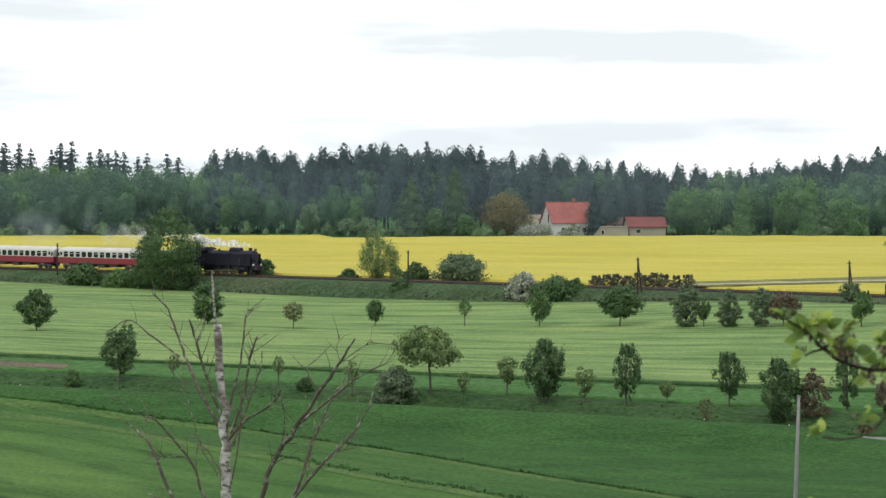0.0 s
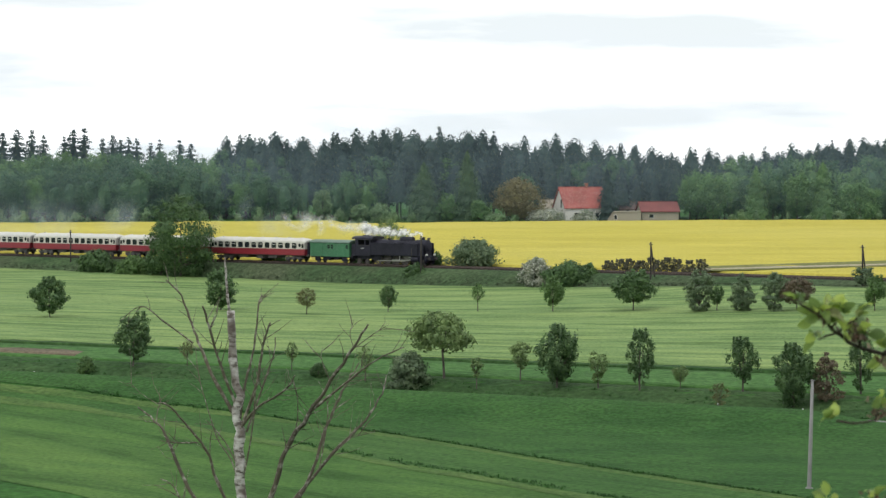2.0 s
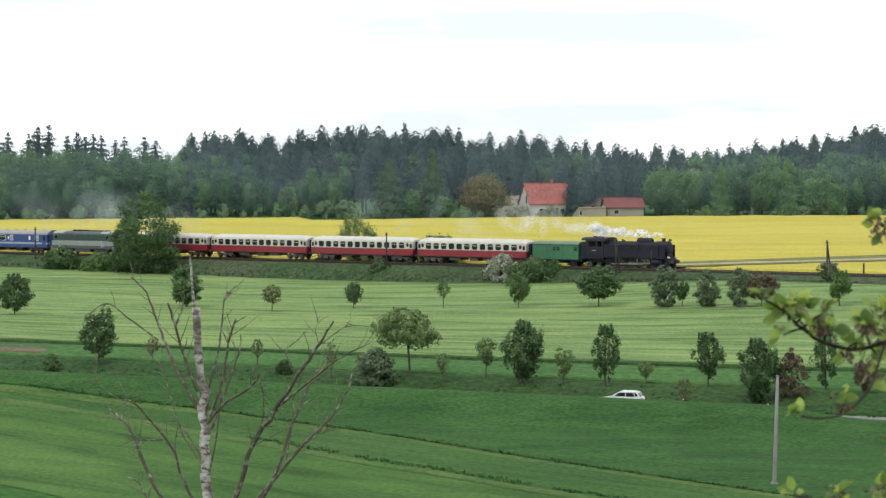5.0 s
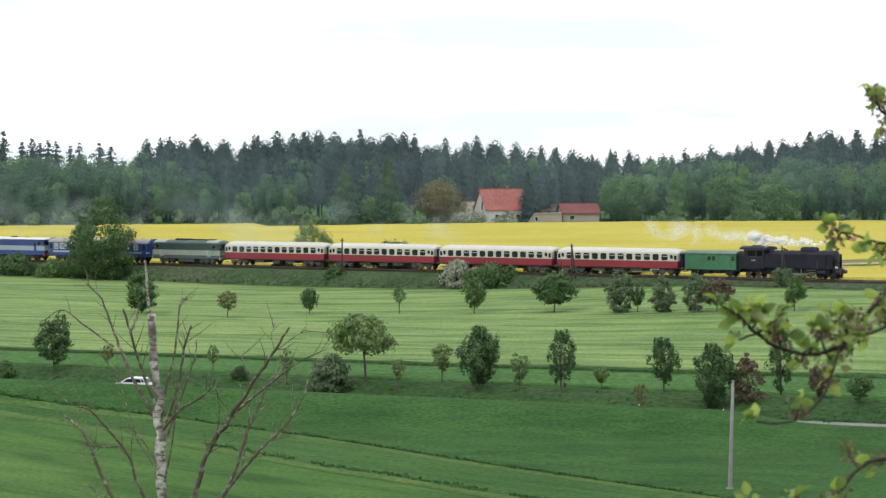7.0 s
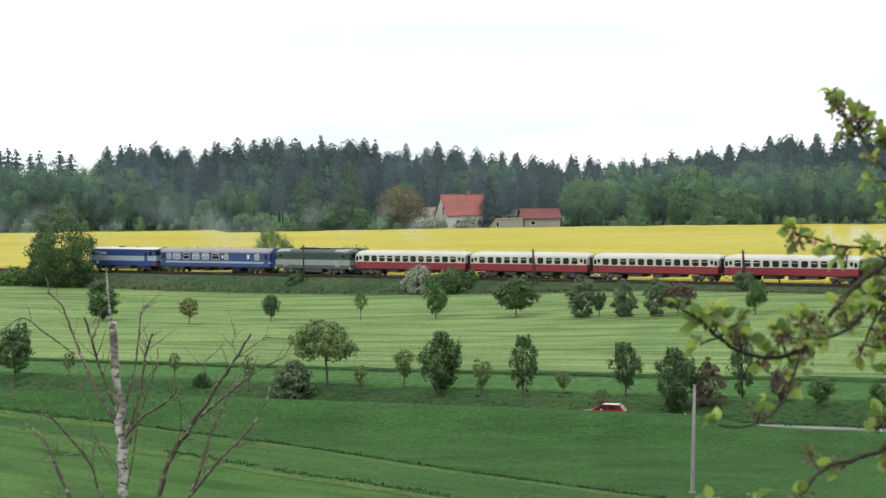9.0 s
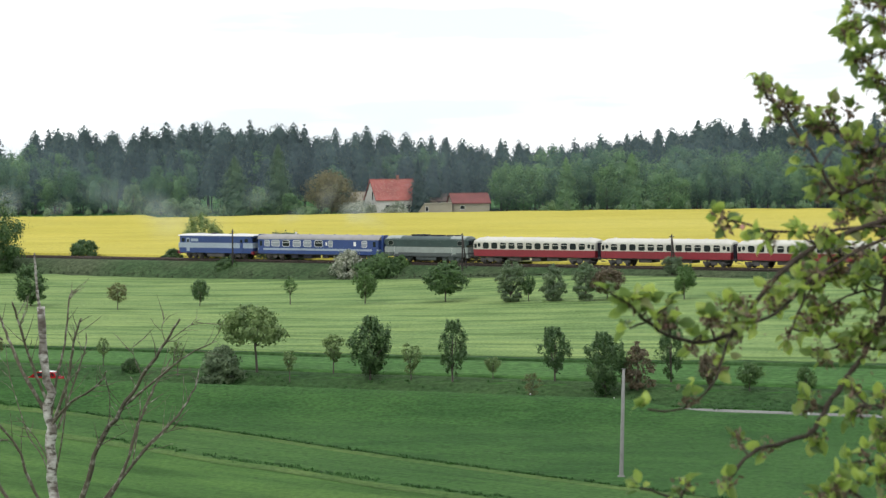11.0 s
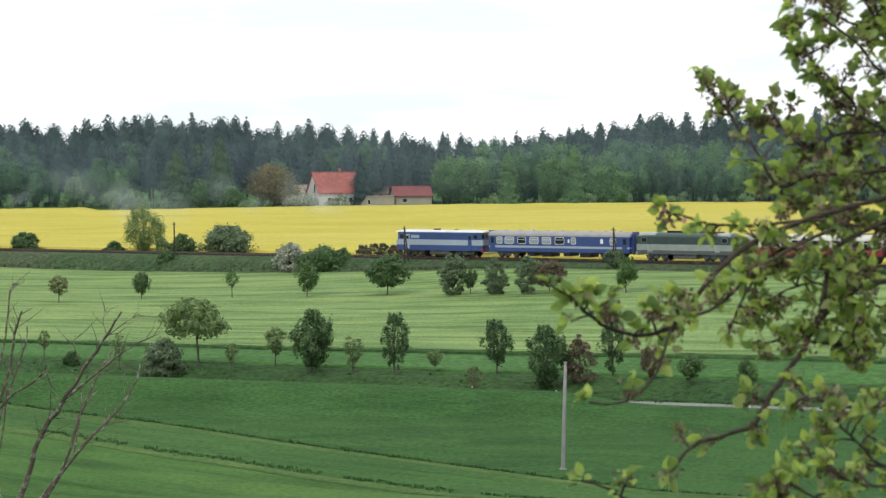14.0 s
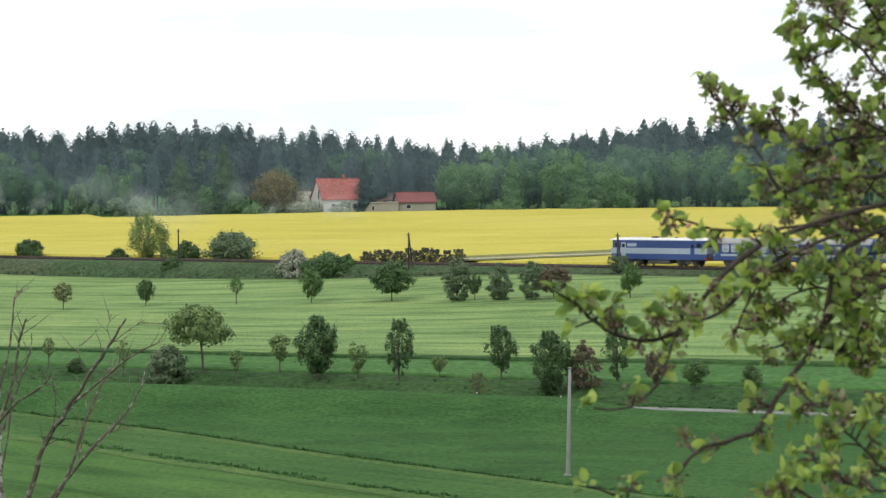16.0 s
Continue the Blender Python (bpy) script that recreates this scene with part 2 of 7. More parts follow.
# ---- ground: one sheet to the horizon ----
xs = np.concatenate([np.linspace(-4200, -400, 12)[:-1], np.linspace(-400, -140, 22)[:-1], np.linspace(-140, 140, 141), np.linspace(140, 400, 22)[1:], np.linspace(400, 4200, 12)[1:]])
ys = np.concatenate([np.linspace(-1500, -100, 8)[:-1], np.linspace(-100, 170, 55)[:-1], np.linspace(170, 500, 221)[:-1], np.linspace(500, 900, 60)[:-1], np.linspace(900, 4600, 16)])
gx, gy = np.meshgrid(xs, ys)
ground = grid_strip("ground", np.dstack([gx, gy]), 0.0, M["soil"])
tagged(ground, "grassy rolling farmland reaching the horizon", "ground", kind="structure")


# ---- railway ----
def sweep(name, section, s0, s1, step, mat, parent=None, heights=None):
    """Sweeps (u, dz) over the rails' height along the line; heights(x, y, u) may take a point down to the ground."""
    ss = np.arange(s0, s1 + 0.1, step)
    verts = []
    for s in ss:
        for u, dz in section:
            x, y = track_point(s, u)
            z = float(ground_z(x, y)) + dz[1] if isinstance(dz, tuple) else float(rail_z(s)) + dz
            verts.append((x, y, z))
    k = len(section)
    faces = [(i * k + j, (i + 1) * k + j, (i + 1) * k + j + 1, i * k + j + 1) for i in range(len(ss) - 1) for j in range(k - 1)]
    return link_mesh(name, verts, faces, mat, parent, True)


embankment = sweep("railway_embankment", [(8.2, ("g", -0.25)), (6.6, ("g", 0.25)), (4.6, -1.2), (3.0, -0.46), (2.2, -0.36), (0, -0.6), (-2.2, -0.5), (-3.0, -0.6), (-5.5, ("g", -0.3))], -330, 300, 2.0, M["verge"])
tagged(embankment, "low railway embankment overgrown with rough grass", "embankment", kind="structure")
rail_track = thing("railway_track", Matrix.Identity(4), "single railway track on dark ballast along the embankment", "railway track")
tagged(rail_track, kind="structure")
sweep("ballast_bed", [(2.5, -0.85), (1.75, -0.3), (-1.75, -0.3), (-2.5, -0.85)], -330, 300, 2.0, M["ballast"], rail_track)
M["rail"] = plain_material("rusty_rail", (0.07, 0.052, 0.042), 0.5, 0.6, vary=0.3)
M["sleeper"] = plain_material("oak_sleeper", (0.07, 0.055, 0.045), 0.9, vary=0.4)
for side in (0.75, -0.75):
    sweep("rail", [(side + 0.07, -0.17), (side + 0.02, -0.12), (side + 0.036, 0.0), (side - 0.036, 0.0), (side - 0.02, -0.12), (side - 0.07, -0.17)], -330, 300, 3.0, M["rail"], rail_track)
sv, sf = [], []
for i in range(-200, 260):
    s = i * 0.65
    for a, b, c in ((-1.3, -0.12, -0.32), (1.3, -0.12, -0.32), (1.3, 0.12, -0.32), (-1.3, 0.12, -0.32), (-1.3, -0.12, -0.18), (1.3, -0.12, -0.18), (1.3, 0.12, -0.18), (-1.3, 0.12, -0.18)):
        x, y = track_point(s + b, a)
        sv.append((x, y, float(rail_z(s)) + c))
    k = len(sv) - 8
    sf += [(k + 4, k + 5, k + 6, k + 7), (k, k + 1, k + 5, k + 4), (k + 2, k + 3, k + 7, k + 6), (k + 1, k + 2, k + 6, k + 5), (k + 3, k, k + 4, k + 7)]
tagged(link_mesh("sleepers", sv, sf, M["sleeper"], rail_track), kind="stuff")

# ---- fields ----
def band(name, lower, upper, x_low, x_high, tall, mat, label, step=2.5, rough=0.1, wob=0.35, n=None):
    """A crop between two lines given as functions of x."""
    cols = np.arange(x_low, x_high + 0.1, step)
    n = n or max(3, int((upper(0) - lower(0)) / step) + 1)
    rng = np.random.default_rng(len(name))
    c = len(cols)
    k = np.linspace(0, 1, n)[:, None]
    lo, hi = np.array([lower(x) for x in cols]), np.array([upper(x) for x in cols])
    y = lo[None] * (1 - k) + hi[None] * k + rng.normal(0, wob, (n, c)) * np.where((k == 0) | (k == 1), 1, 0.2)
    x = np.repeat(cols[None], n, 0)
    z = ground_z(x, y)
    top = z + tall * (1 + rng.normal(0, rough, z.shape))
    verts = np.dstack([x, y, top]).reshape(-1, 3).tolist()
    faces = [(i * c + j, i * c + j + 1, (i + 1) * c + j + 1, (i + 1) * c + j) for i in range(n - 1) for j in range(c - 1)]
    base = len(verts)
    verts += [(x[0, j], y[0, j], z[0, j] - 0.2) for j in range(c)]
    faces += [(j, base + j, base + j + 1, j + 1) for j in range(c - 1)]
    base = len(verts)
    verts += [(x[-1, j], y[-1, j], z[-1, j] - 0.2) for j in range(c)]
    faces += [((n - 1) * c + j + 1, base + j + 1, base + j, (n - 1) * c + j) for j in range(c - 1)]
    return tagged(link_mesh(name, verts, faces, mat, None, True), label, "field", kind="stuff")


def line_y(u):
    """y on the line u metres to the near side of the track, as a function of x."""
    return lambda x: TRACK_Y - u / math.cos(TH) - math.tan(TH) * x


def tree_row(v):
    return lambda x: v - 0.29 * x


def far_edge(x):
    return 655 + 10 * math.sin(x * 0.02) + (6 if x < -44 else 0)


band("barley_field", tree_row(288), line_y(8.0), -190, 120, 0.25, M["barley"], "pale green young barley field combed by the wind")
# shade below the barley's edge, put in as a dark strip
band("field_margin", tree_row(285.2), tree_row(287.6), -190, 150, 0.3, M["edge_shade"], "dark green strip painting the shade of the barley's near edge", 2.5)
band("clover_field", tree_row(269), tree_row(285.0), -190, 150, 0.12, M["strip"], "bright even green strip of clover", 2.5)
band("rapeseed_field", line_y(-5.5), far_edge, -230, 230, 1.05, M["rape"], "rapeseed field in full yellow bloom", 4.0, 0.05, 0.3, 64)

# ---- trees ----


def tube(verts, faces, points, radii, sides=6):
    """Adds a bent, tapered limb through points."""
    base = len(verts)
    for i, (q, r) in enumerate(zip(points, radii)):
        q = np.array(q, float)
        d = np.array(points[min(i + 1, len(points) - 1)], float) - np.array(points[max(i - 1, 0)], float)
        d /= np.linalg.norm(d) + 1e-9
        a = np.cross(d, (0.31, 0.95, 0.05))
        a /= np.linalg.norm(a) + 1e-9
        b = np.cross(d, a)
        for k in range(sides):
            t = 2 * math.pi * k / sides
            verts.append(tuple(q + r * (a * math.cos(t) + b * math.sin(t))))
    for i in range(len(points) - 1):
        for k in range(sides):
            faces.append((base + i * sides + k, base + i * sides + (k + 1) % sides, base + (i + 1) * sides + (k + 1) % sides, base + (i + 1) * sides + k))
    faces.append(tuple(base + (len(points) - 1) * sides + k for k in range(sides)))


def egg_profile(t):
    return 0.24 + 0.76 * math.sin(math.pi / 2 * min(1.0, t / 0.52)) if t < 0.52 else 0.34 + 0.66 * math.cos(math.pi / 2 * (t - 0.52) / 0.48)


PROFILE = {
    "round": lambda t: math.sqrt(max(0.0, 1 - (2 * t - 1) ** 2)) * (1.06 - 0.15 * t),
    "egg": egg_profile,
    "umbrella": lambda t: 0.55 + 0.45 * math.sin(math.pi / 2 * min(1.0, t / 0.3)) if t < 0.35 else math.sqrt(max(0.0, 1 - ((t - 0.35) / 0.68) ** 2)),
    "vase": lambda t: (0.25 + 0.75 * min(1.0, t * 1.7)) * (1 if t < 0.7 else 1 - 0.6 * (t - 0.7) / 0.3),
    "column": lambda t: 0.72 + 0.28 * math.sin(math.pi * t) if t < 0.75 else max(0.1, 1.0 - (t - 0.75) * 3.4),
    "bush": lambda t: math.sqrt(max(0.0, 1 - t * t)) * (0.86 + 0.14 * math.sin(math.pi * t)),
}


def leaf_quads(mid, normal, size, rng):
    """Leaf-shaped quads at mid, lying roughly square to normal: vertex and face arrays."""
    n = len(mid)
    normal = normal / (np.linalg.norm(normal, axis=1, keepdims=True) + 1e-9)
    ax = np.cross(normal, rng.normal(0, 1, (n, 3)))
    ax /= np.linalg.norm(ax, axis=1, keepdims=True) + 1e-9
    up = np.cross(normal, ax)
    ax, up = ax * size, up * size * 0.62
    verts = np.stack([mid - ax, mid - up, mid + ax, mid + up], 1).reshape(-1, 3)
    return verts, np.arange(n * 4).reshape(n, 4)


def units(rng, n):
    d = rng.normal(0, 1, (n, 3))
    return d / (np.linalg.norm(d, axis=1, keepdims=True) + 1e-9)


def crown_arrays(kind, width, low, high, rng, clumps, leaves, leaf, spread=0.12, shoots=0):
    """Leaves gathered on tufts under an uneven outline, facing outwards: vertex and face arrays and the tufts' centres."""
    prof = PROFILE[kind]
    centres, reach = [], []
    lobes = rng.uniform(0, 6.28, 5)
    tall = high - low
    puff = spread * 1.55 * width
    while len(centres) < clumps:
        t = rng.uniform(0.0, 0.97)
        r = prof(t)
        if rng.uniform(0, 1.15) > r:
            continue
        a = rng.uniform(0, 6.283)
        lump = 1 + 0.13 * math.sin(2 * a + lobes[0] + 5 * t) + 0.10 * math.sin(3 * a + lobes[1] - 9 * t) + 0.07 * math.sin(17 * t + lobes[2])
        q = max(0.0, r * width / 2 * lump * math.sqrt(rng.uniform(0.25, 1.0)) - puff * 0.35)
        centres.append((q * math.cos(a), q * math.sin(a), low + puff * 0.4 + (tall - puff * 0.9) * t))
        reach.append(puff * rng.uniform(0.65, 1.25) * (0.55 + 0.45 * min(1.0, r)))
    for _ in range(shoots):
        a, q = rng.uniform(0, 6.283), width * 0.30 * math.sqrt(rng.uniform(0, 1))
        for i in range(3):
            centres.append((q * math.cos(a), q * math.sin(a), high - tall * (0.17 - 0.075 * i)))
            reach.append(puff * (0.75 - 0.18 * i))
    centres, reach = np.array(centres), np.array(reach)
    n = len(centres) * leaves
    d = units(rng, n)
    rad = np.repeat(reach, leaves)[:, None]
    stretch = np.array((0.8, 0.8, 1.65) if kind == "egg" else (1.1, 1.1, 0.8))
    loose = np.where(rng.uniform(0, 1, (n, 1)) < 0.3, 1.7, 1.0)
    mid = np.repeat(centres, leaves, 0) + d * rad * stretch * loose * rng.uniform(0.35, 1.1, (n, 1)) ** 0.6
    out = mid - (0, 0, low + tall * 0.4)
    out = out / (np.linalg.norm(out, axis=1, keepdims=True) + 1e-9)
    normal = d + 0.5 * out + 0.45 * units(rng, n)
    floor_ = low * 0.95
    mid[:, 2] = np.where(mid[:, 2] < floor_, floor_ + (floor_ - mid[:, 2]) * 0.5, mid[:, 2])
    verts, faces = leaf_quads(mid, normal, leaf * rng.uniform(0.6, 1.35, (n, 1)), rng)
    return verts, faces, centres


def conifer_arrays(width, low, high, rng, count, leaf, blunt=0.75, tiers=0):
    """A pointed crown of drooping sprays round a dark heart; with tiers, an open spruce of separate whorls."""
    tall = high - low
    if tiers:
        mids, norms = [], []
        for i in range(tiers):
            t = (i + rng.uniform(-0.5, 0.5)) / tiers
            r = width / 2 * max(0.05, 1 - t) ** blunt
            for _ in range(7):
                a, k = rng.uniform(0, 6.283), r * rng.uniform(0.65, 1.15)
                m = max(3, int(count / tiers / 7))
                q = np.sqrt(rng.uniform(0.02, 1, m)) * k
                side = rng.normal(0, 0.09, m) * (0.4 + q)
                mids.append(np.stack([q * math.cos(a) - side * math.sin(a), q * math.sin(a) + side * math.cos(a), low + tall * min(t, 0.985) - 0.30 * q + 0.035 * q * q + rng.normal(0, 0.12, m)], 1))
                norms.append(np.stack([np.full(m, 0.5 * math.cos(a)), np.full(m, 0.5 * math.sin(a)), np.full(m, 0.7)], 1))
        mid, normal = np.concatenate(mids), np.concatenate(norms)
        core = 0.28
    else:
        t = 1 - rng.uniform(0, 1, count) ** 0.85
        a = rng.uniform(0, 6.283, count)
        ph = rng.uniform(0, 6.28, 3)
        lump = 1 + 0.14 * np.sin(t * 40 + 2 * a + ph[0]) + 0.13 * np.sin(3 * a + ph[1] + t * 9) + 0.10 * np.sin(5 * a - t * 23 + ph[2])
        q = ((1 - t) ** blunt * width / 2 + 0.05) * lump * rng.uniform(0.62, 1.12, count)
        mid = np.stack([q * np.cos(a), q * np.sin(a), low + tall * 0.975 * t - 0.12 * q], 1)
        normal = np.stack([np.cos(a), np.sin(a), 0.55 + 0.5 * np.sin(t * 40 + 2 * a + ph[0])], 1)
        core = 0.62
    n = len(mid)
    size = leaf * rng.uniform(0.6, 1.3, (n, 1)) * np.clip(0.55 + (high - mid[:, 2:]) / tall * 1.6, 0.55, 1.0)
    verts, _ = leaf_quads(mid, normal + 0.45 * units(rng, n), size, rng)
    heart = []
    ring = lambda u, i: (core * width / 2 * (1 - u) ** blunt * math.cos(i * 0.7854 + u * 3), core * width / 2 * (1 - u) ** blunt * math.sin(i * 0.7854 + u * 3), low + tall * u * 0.90)
    levels = [0.0, 0.15, 0.3, 0.45, 0.6, 0.75, 0.88, 0.985]
    for u0, u1 in zip(levels, levels[1:]):
        for i in range(8):
            heart += [ring(u0, i), ring(u0, i + 1), ring(u1, i + 1), ring(u1, i)]
    return np.concatenate([verts, np.array(heart)])


def tree(kind, x, y, height, width, leaf="leaf_dark", stem=0.16, dense=1.0, lean=0.0, name="tree", label="", group="", seed=0, shoots=0, leaf_size=0.0, base=None, clumps=0, spread=0.062):
    """A tree or shrub of that height and crown width standing on the ground."""
    rng = np.random.default_rng(seed + int(abs(x) * 10) + int(y))
    z = float(ground_z(x, y)) if base is None else base
    ob = thing(name, pose(x, y, z - 0.05), label, "shrub" if name == "shrub" else "tree", group)
    low = height * stem
    k = (leaf_size or max(0.085, min(0.24, 0.032 * width + 0.035))) * 0.85
    n = clumps or int(min(150, 44 + 15 * width))
    per = int(min(50, 24 + 3.0 * width) * dense)
    if kind == "cone":
        verts = conifer_arrays(width, low, height, rng, n * 26, k, 0.8)
        faces, centres = np.arange(len(verts)).reshape(-1, 4), np.array([(0, 0, height * 0.5)])
    else:
        verts, faces, centres = crown_arrays(kind, width, low, height, rng, n, max(4, per), k, spread, shoots)
    verts[:, 0] += lean * (verts[:, 2] / height)
    tv, tf = [], []
    r = max(0.03, 0.017 * height)
    top = low + (height - low) * 0.62
    tube(tv, tf, [(0, 0, -0.2), (lean * 0.15, 0.02, low * 0.6), (lean * 0.45 + rng.normal(0, 0.03), 0, low + 0.15 * (height - low)), (lean * 0.7, rng.normal(0, 0.05), top)], [r * 1.25, r, r * 0.8, r * 0.3])
    for c in centres[rng.permutation(len(centres))[:9]]:
        q = rng.uniform(0.25, 0.75)
        start = (lean * 0.4 * q, 0, low * 0.85 + (top - low) * q * 0.5)
        tube(tv, tf, [start, (c[0] * 0.5 + lean * 0.5, c[1] * 0.5, start[2] * 0.5 + c[2] * 0.5 + 0.05), (c[0] + lean * c[2] / height, c[1], c[2])], [r * 0.45, r * 0.28, r * 0.1], 4)
    link_mesh("trunk", tv, tf, M["bark"], ob)
    link_mesh("crown", verts, faces, M[leaf], ob)
    return ob


ROW = "young trees along the road"
FIELD_ROW = "young trees across the barley"
tree("round", -60.4, 344.2, 5.5, 4.6, "leaf_dark", label="dark green bushy young tree in the barley", group=FIELD_ROW, stem=0.12, shoots=3)
tree("round", -40.4, 362.0, 5.9, 4.7, "leaf_dark", label="full green young tree standing in the barley", group=FIELD_ROW, stem=0.1, shoots=3)
tree("round", -28.3, 355.0, 3.9, 3.1, "leaf_dull", label="thin brownish young tree in the barley", group=FIELD_ROW, stem=0.3, dense=0.45)
tree("egg", -17.8, 359.8, 3.9, 2.7, "leaf_dark", label="small dark egg-shaped tree in the barley", group=FIELD_ROW, stem=0.22)
tree("egg", -5.8, 358.5, 4.0, 2.1, "leaf_mid", label="sparse slender sapling in the barley", group=FIELD_ROW, stem=0.42, dense=0.5)
tree("egg", 4.1, 356.2, 4.8, 3.4, "leaf_mid", label="small pear-shaped green tree in the barley", group=FIELD_ROW, stem=0.2, shoots=3)
tree("round", 14.6, 353.8, 5.6, 5.3, "leaf_dark", label="wide-crowned young tree in the barley", group=FIELD_ROW, stem=0.2, shoots=4)
tree("column", 22.8, 348.2, 6.0, 3.6, "leaf_grey", label="grey-green upright bushy tree in the barley", group=FIELD_ROW, stem=0.04, dense=1.9)
tree("egg", 25.1, 348.0, 3.9, 2.2, "leaf_dark", label="small dark tree beside an upright bush", group=FIELD_ROW, stem=0.22)
tree("column", 28.2, 345.8, 5.3, 3.3, "leaf_grey", label="grey-green upright shrub in the barley", group=FIELD_ROW, stem=0.03, dense=1.9)
tree("column", 32.1, 343.5, 5.5, 3.2, "leaf_grey", label="grey-green columnar tree in the barley", group=FIELD_ROW, stem=0.03, dense=1.9)
tree("round", 34.8, 342.8, 4.7, 4.3, "leaf_red", label="copper-leaved round tree in the barley", group=FIELD_ROW, stem=0.22)
tree("egg", 44.1, 338.8, 4.6, 3.4, "leaf_mid", label="pear-shaped green tree at the barley edge", group=FIELD_ROW, stem=0.2, shoots=3)
tree("round", -40.1, 277.8, 5.6, 4.3, "leaf_dark", label="dark full young tree on the road verge", group=ROW, stem=0.1, shoots=2)
tree("bush", -44.9, 277.0, 2.0, 2.2, "leaf_mid", label="low green shrub on the road verge", group=ROW, stem=0.02, name='shrub')
tree("egg", -34.4, 277.0, 2.8, 1.6, "leaf_dull", label="spindly half-bare sapling on the verge", group=ROW, stem=0.3, dense=0.35)
tree("egg", -23.4, 274.5, 3.1, 1.3, "leaf_light", label="thin pale sapling on the verge", group=ROW, stem=0.3, dense=0.6)
tree("bush", -20.4, 271.5, 1.6, 2.0, "leaf_dark", label="small dark shrub on the verge", group=ROW, stem=0.02, name='shrub')
tree("vase", -15.6, 269.5, 3.8, 1.9, "leaf_light", label="sparse pale sapling on the verge", group=ROW, stem=0.25, dense=0.45)
tree("umbrella", -7.7, 269.2, 6.9, 6.6, "leaf_light", label="spreading old fruit tree with a leaning trunk", group=ROW, stem=0.40, dense=0.5, lean=-0.55, spread=0.05)
tree("bush", -11.3, 267.2, 4.1, 4.7, "leaf_grey", label="dense rounded grey-green shrub by the road", group=ROW, stem=0.02, name='shrub', dense=1.2)
tree("vase", -4.4, 265.8, 3.4, 1.6, "leaf_light", label="slender pale sapling by the road", group=ROW, stem=0.35, dense=0.6)
tree("vase", -0.1, 268.0, 4.1, 2.6, "leaf_light", label="light green sapling on a thin stem", group=ROW, stem=0.3, dense=0.7)
tree("egg", 3.5, 264.8, 6.1, 4.4, "leaf_dark", label="full dark egg-shaped tree by the road", group=ROW, stem=0.08, shoots=4, dense=1.25)
tree("vase", 7.5, 264.0, 3.8, 2.4, "leaf_light", label="pale green vase-shaped sapling by the road", group=ROW, stem=0.15, dense=0.7)
tree("egg", 11.5, 262.8, 6.0, 3.1, "leaf_dark", label="tall dark slender tree by the road", group=ROW, stem=0.08, shoots=3, dense=1.2)
tree("vase", 15.5, 263.5, 2.4, 2.0, "leaf_light", label="tiny pale sapling by the road", group=ROW, stem=0.3, dense=0.5)
tree("vase", 18.8, 256.2, 2.9, 1.9, "leaf_dull", label="yellowish sparse shrub on the bank", group=ROW, stem=0.1, dense=0.4, name='shrub')
tree("egg", 21.4, 261.5, 5.3, 3.3, "leaf_dark", label="dark ragged-topped tree by the road", group=ROW, stem=0.18, shoots=6)
tree("egg", 25.8, 256.5, 6.2, 4.2, "leaf_dark", label="broad dark tree low to the ground", group=ROW, stem=0.02, shoots=3, dense=1.3)
tree("bush", 29.0, 257.0, 5.0, 3.3, "leaf_red", label="copper-brown bush by the road", group=ROW, stem=0.02, name='shrub')
tree("egg", 32.6, 260.2, 6.5, 3.0, "leaf_dark", label="dark upright tree behind a copper bush", group=ROW, stem=0.08, shoots=4)
tree("egg", 35.9, 257.2, 3.7, 2.6, "leaf_red", label="small copper-leaved tree by the road", group=ROW, stem=0.1)
tree("vase", 39.4, 254.8, 2.8, 2.8, "leaf_mid", label="green vase-shaped shrub by the road", group=ROW, stem=0.12)
tree("bush", 45.0, 255.8, 2.4, 2.4, "leaf_mid", label="low green shrub by the road", group=ROW, stem=0.05)
tree("umbrella", -57.0, 450.4, 15.0, 11.3, "leaf_dark", label="tall broad dark tree on the embankment foot", group="growth on the embankment", base=-2.9, stem=0.03, clumps=190, dense=1.6, leaf_size=0.22, seed=3)
tree("bush", -60.8, 453.9, 11.1, 5.7, "leaf_dark", label="dark shrub leaning on the tall tree", group="growth on the embankment", base=-2.9, stem=0.02, name='shrub')
tree("bush", -73.4, 464.9, 4.4, 7.8, "leaf_dark", label="broad dark shrub on the embankment", group="growth on the embankment", base=-2.4, stem=0.02, name='shrub')
tree("bush", -65.8, 457.8, 4.2, 7.1, "leaf_mid", label="green shrub beside the tall tree", group="growth on the embankment", base=-2.9, stem=0.02, name='shrub')
tree("bush", -26.1, 441.1, 2.0, 3.5, "leaf_dark", label="small dark shrub by the line", group="growth on the embankment", base=0.2, stem=0.02, name='shrub')
tree("egg", -21.2, 439.2, 7.5, 7.6, "leaf_light", label="light-leaved round tree beyond the line", group="growth on the embankment", base=0.2, stem=0.04, dense=1.5, spread=0.06, shoots=4, leaf_size=0.13)
tree("bush", -14.8, 432.4, 3.7, 4.5, "leaf_dark", label="dark shrub around a telegraph pole", group="growth on the embankment", base=0.2, stem=0.02, name='shrub')
tree("bush", -18.3, 435.7, 3.2, 2.7, "leaf_light", label="pale shrub beyond the line", group="growth on the embankment", base=0.1, stem=0.02, name='shrub')
tree("bush", -16.7, 425.1, 2.7, 4.4, "leaf_dark", label="dark shrub on the embankment slope", group="growth on the embankment", base=-1.2, stem=0.02, name='shrub')
tree("bush", -7.6, 427.5, 4.9, 8.9, "leaf_grey", label="wide grey-green willow bush beyond the line", group="growth on the embankment", base=0.4, stem=0.02, name='shrub')
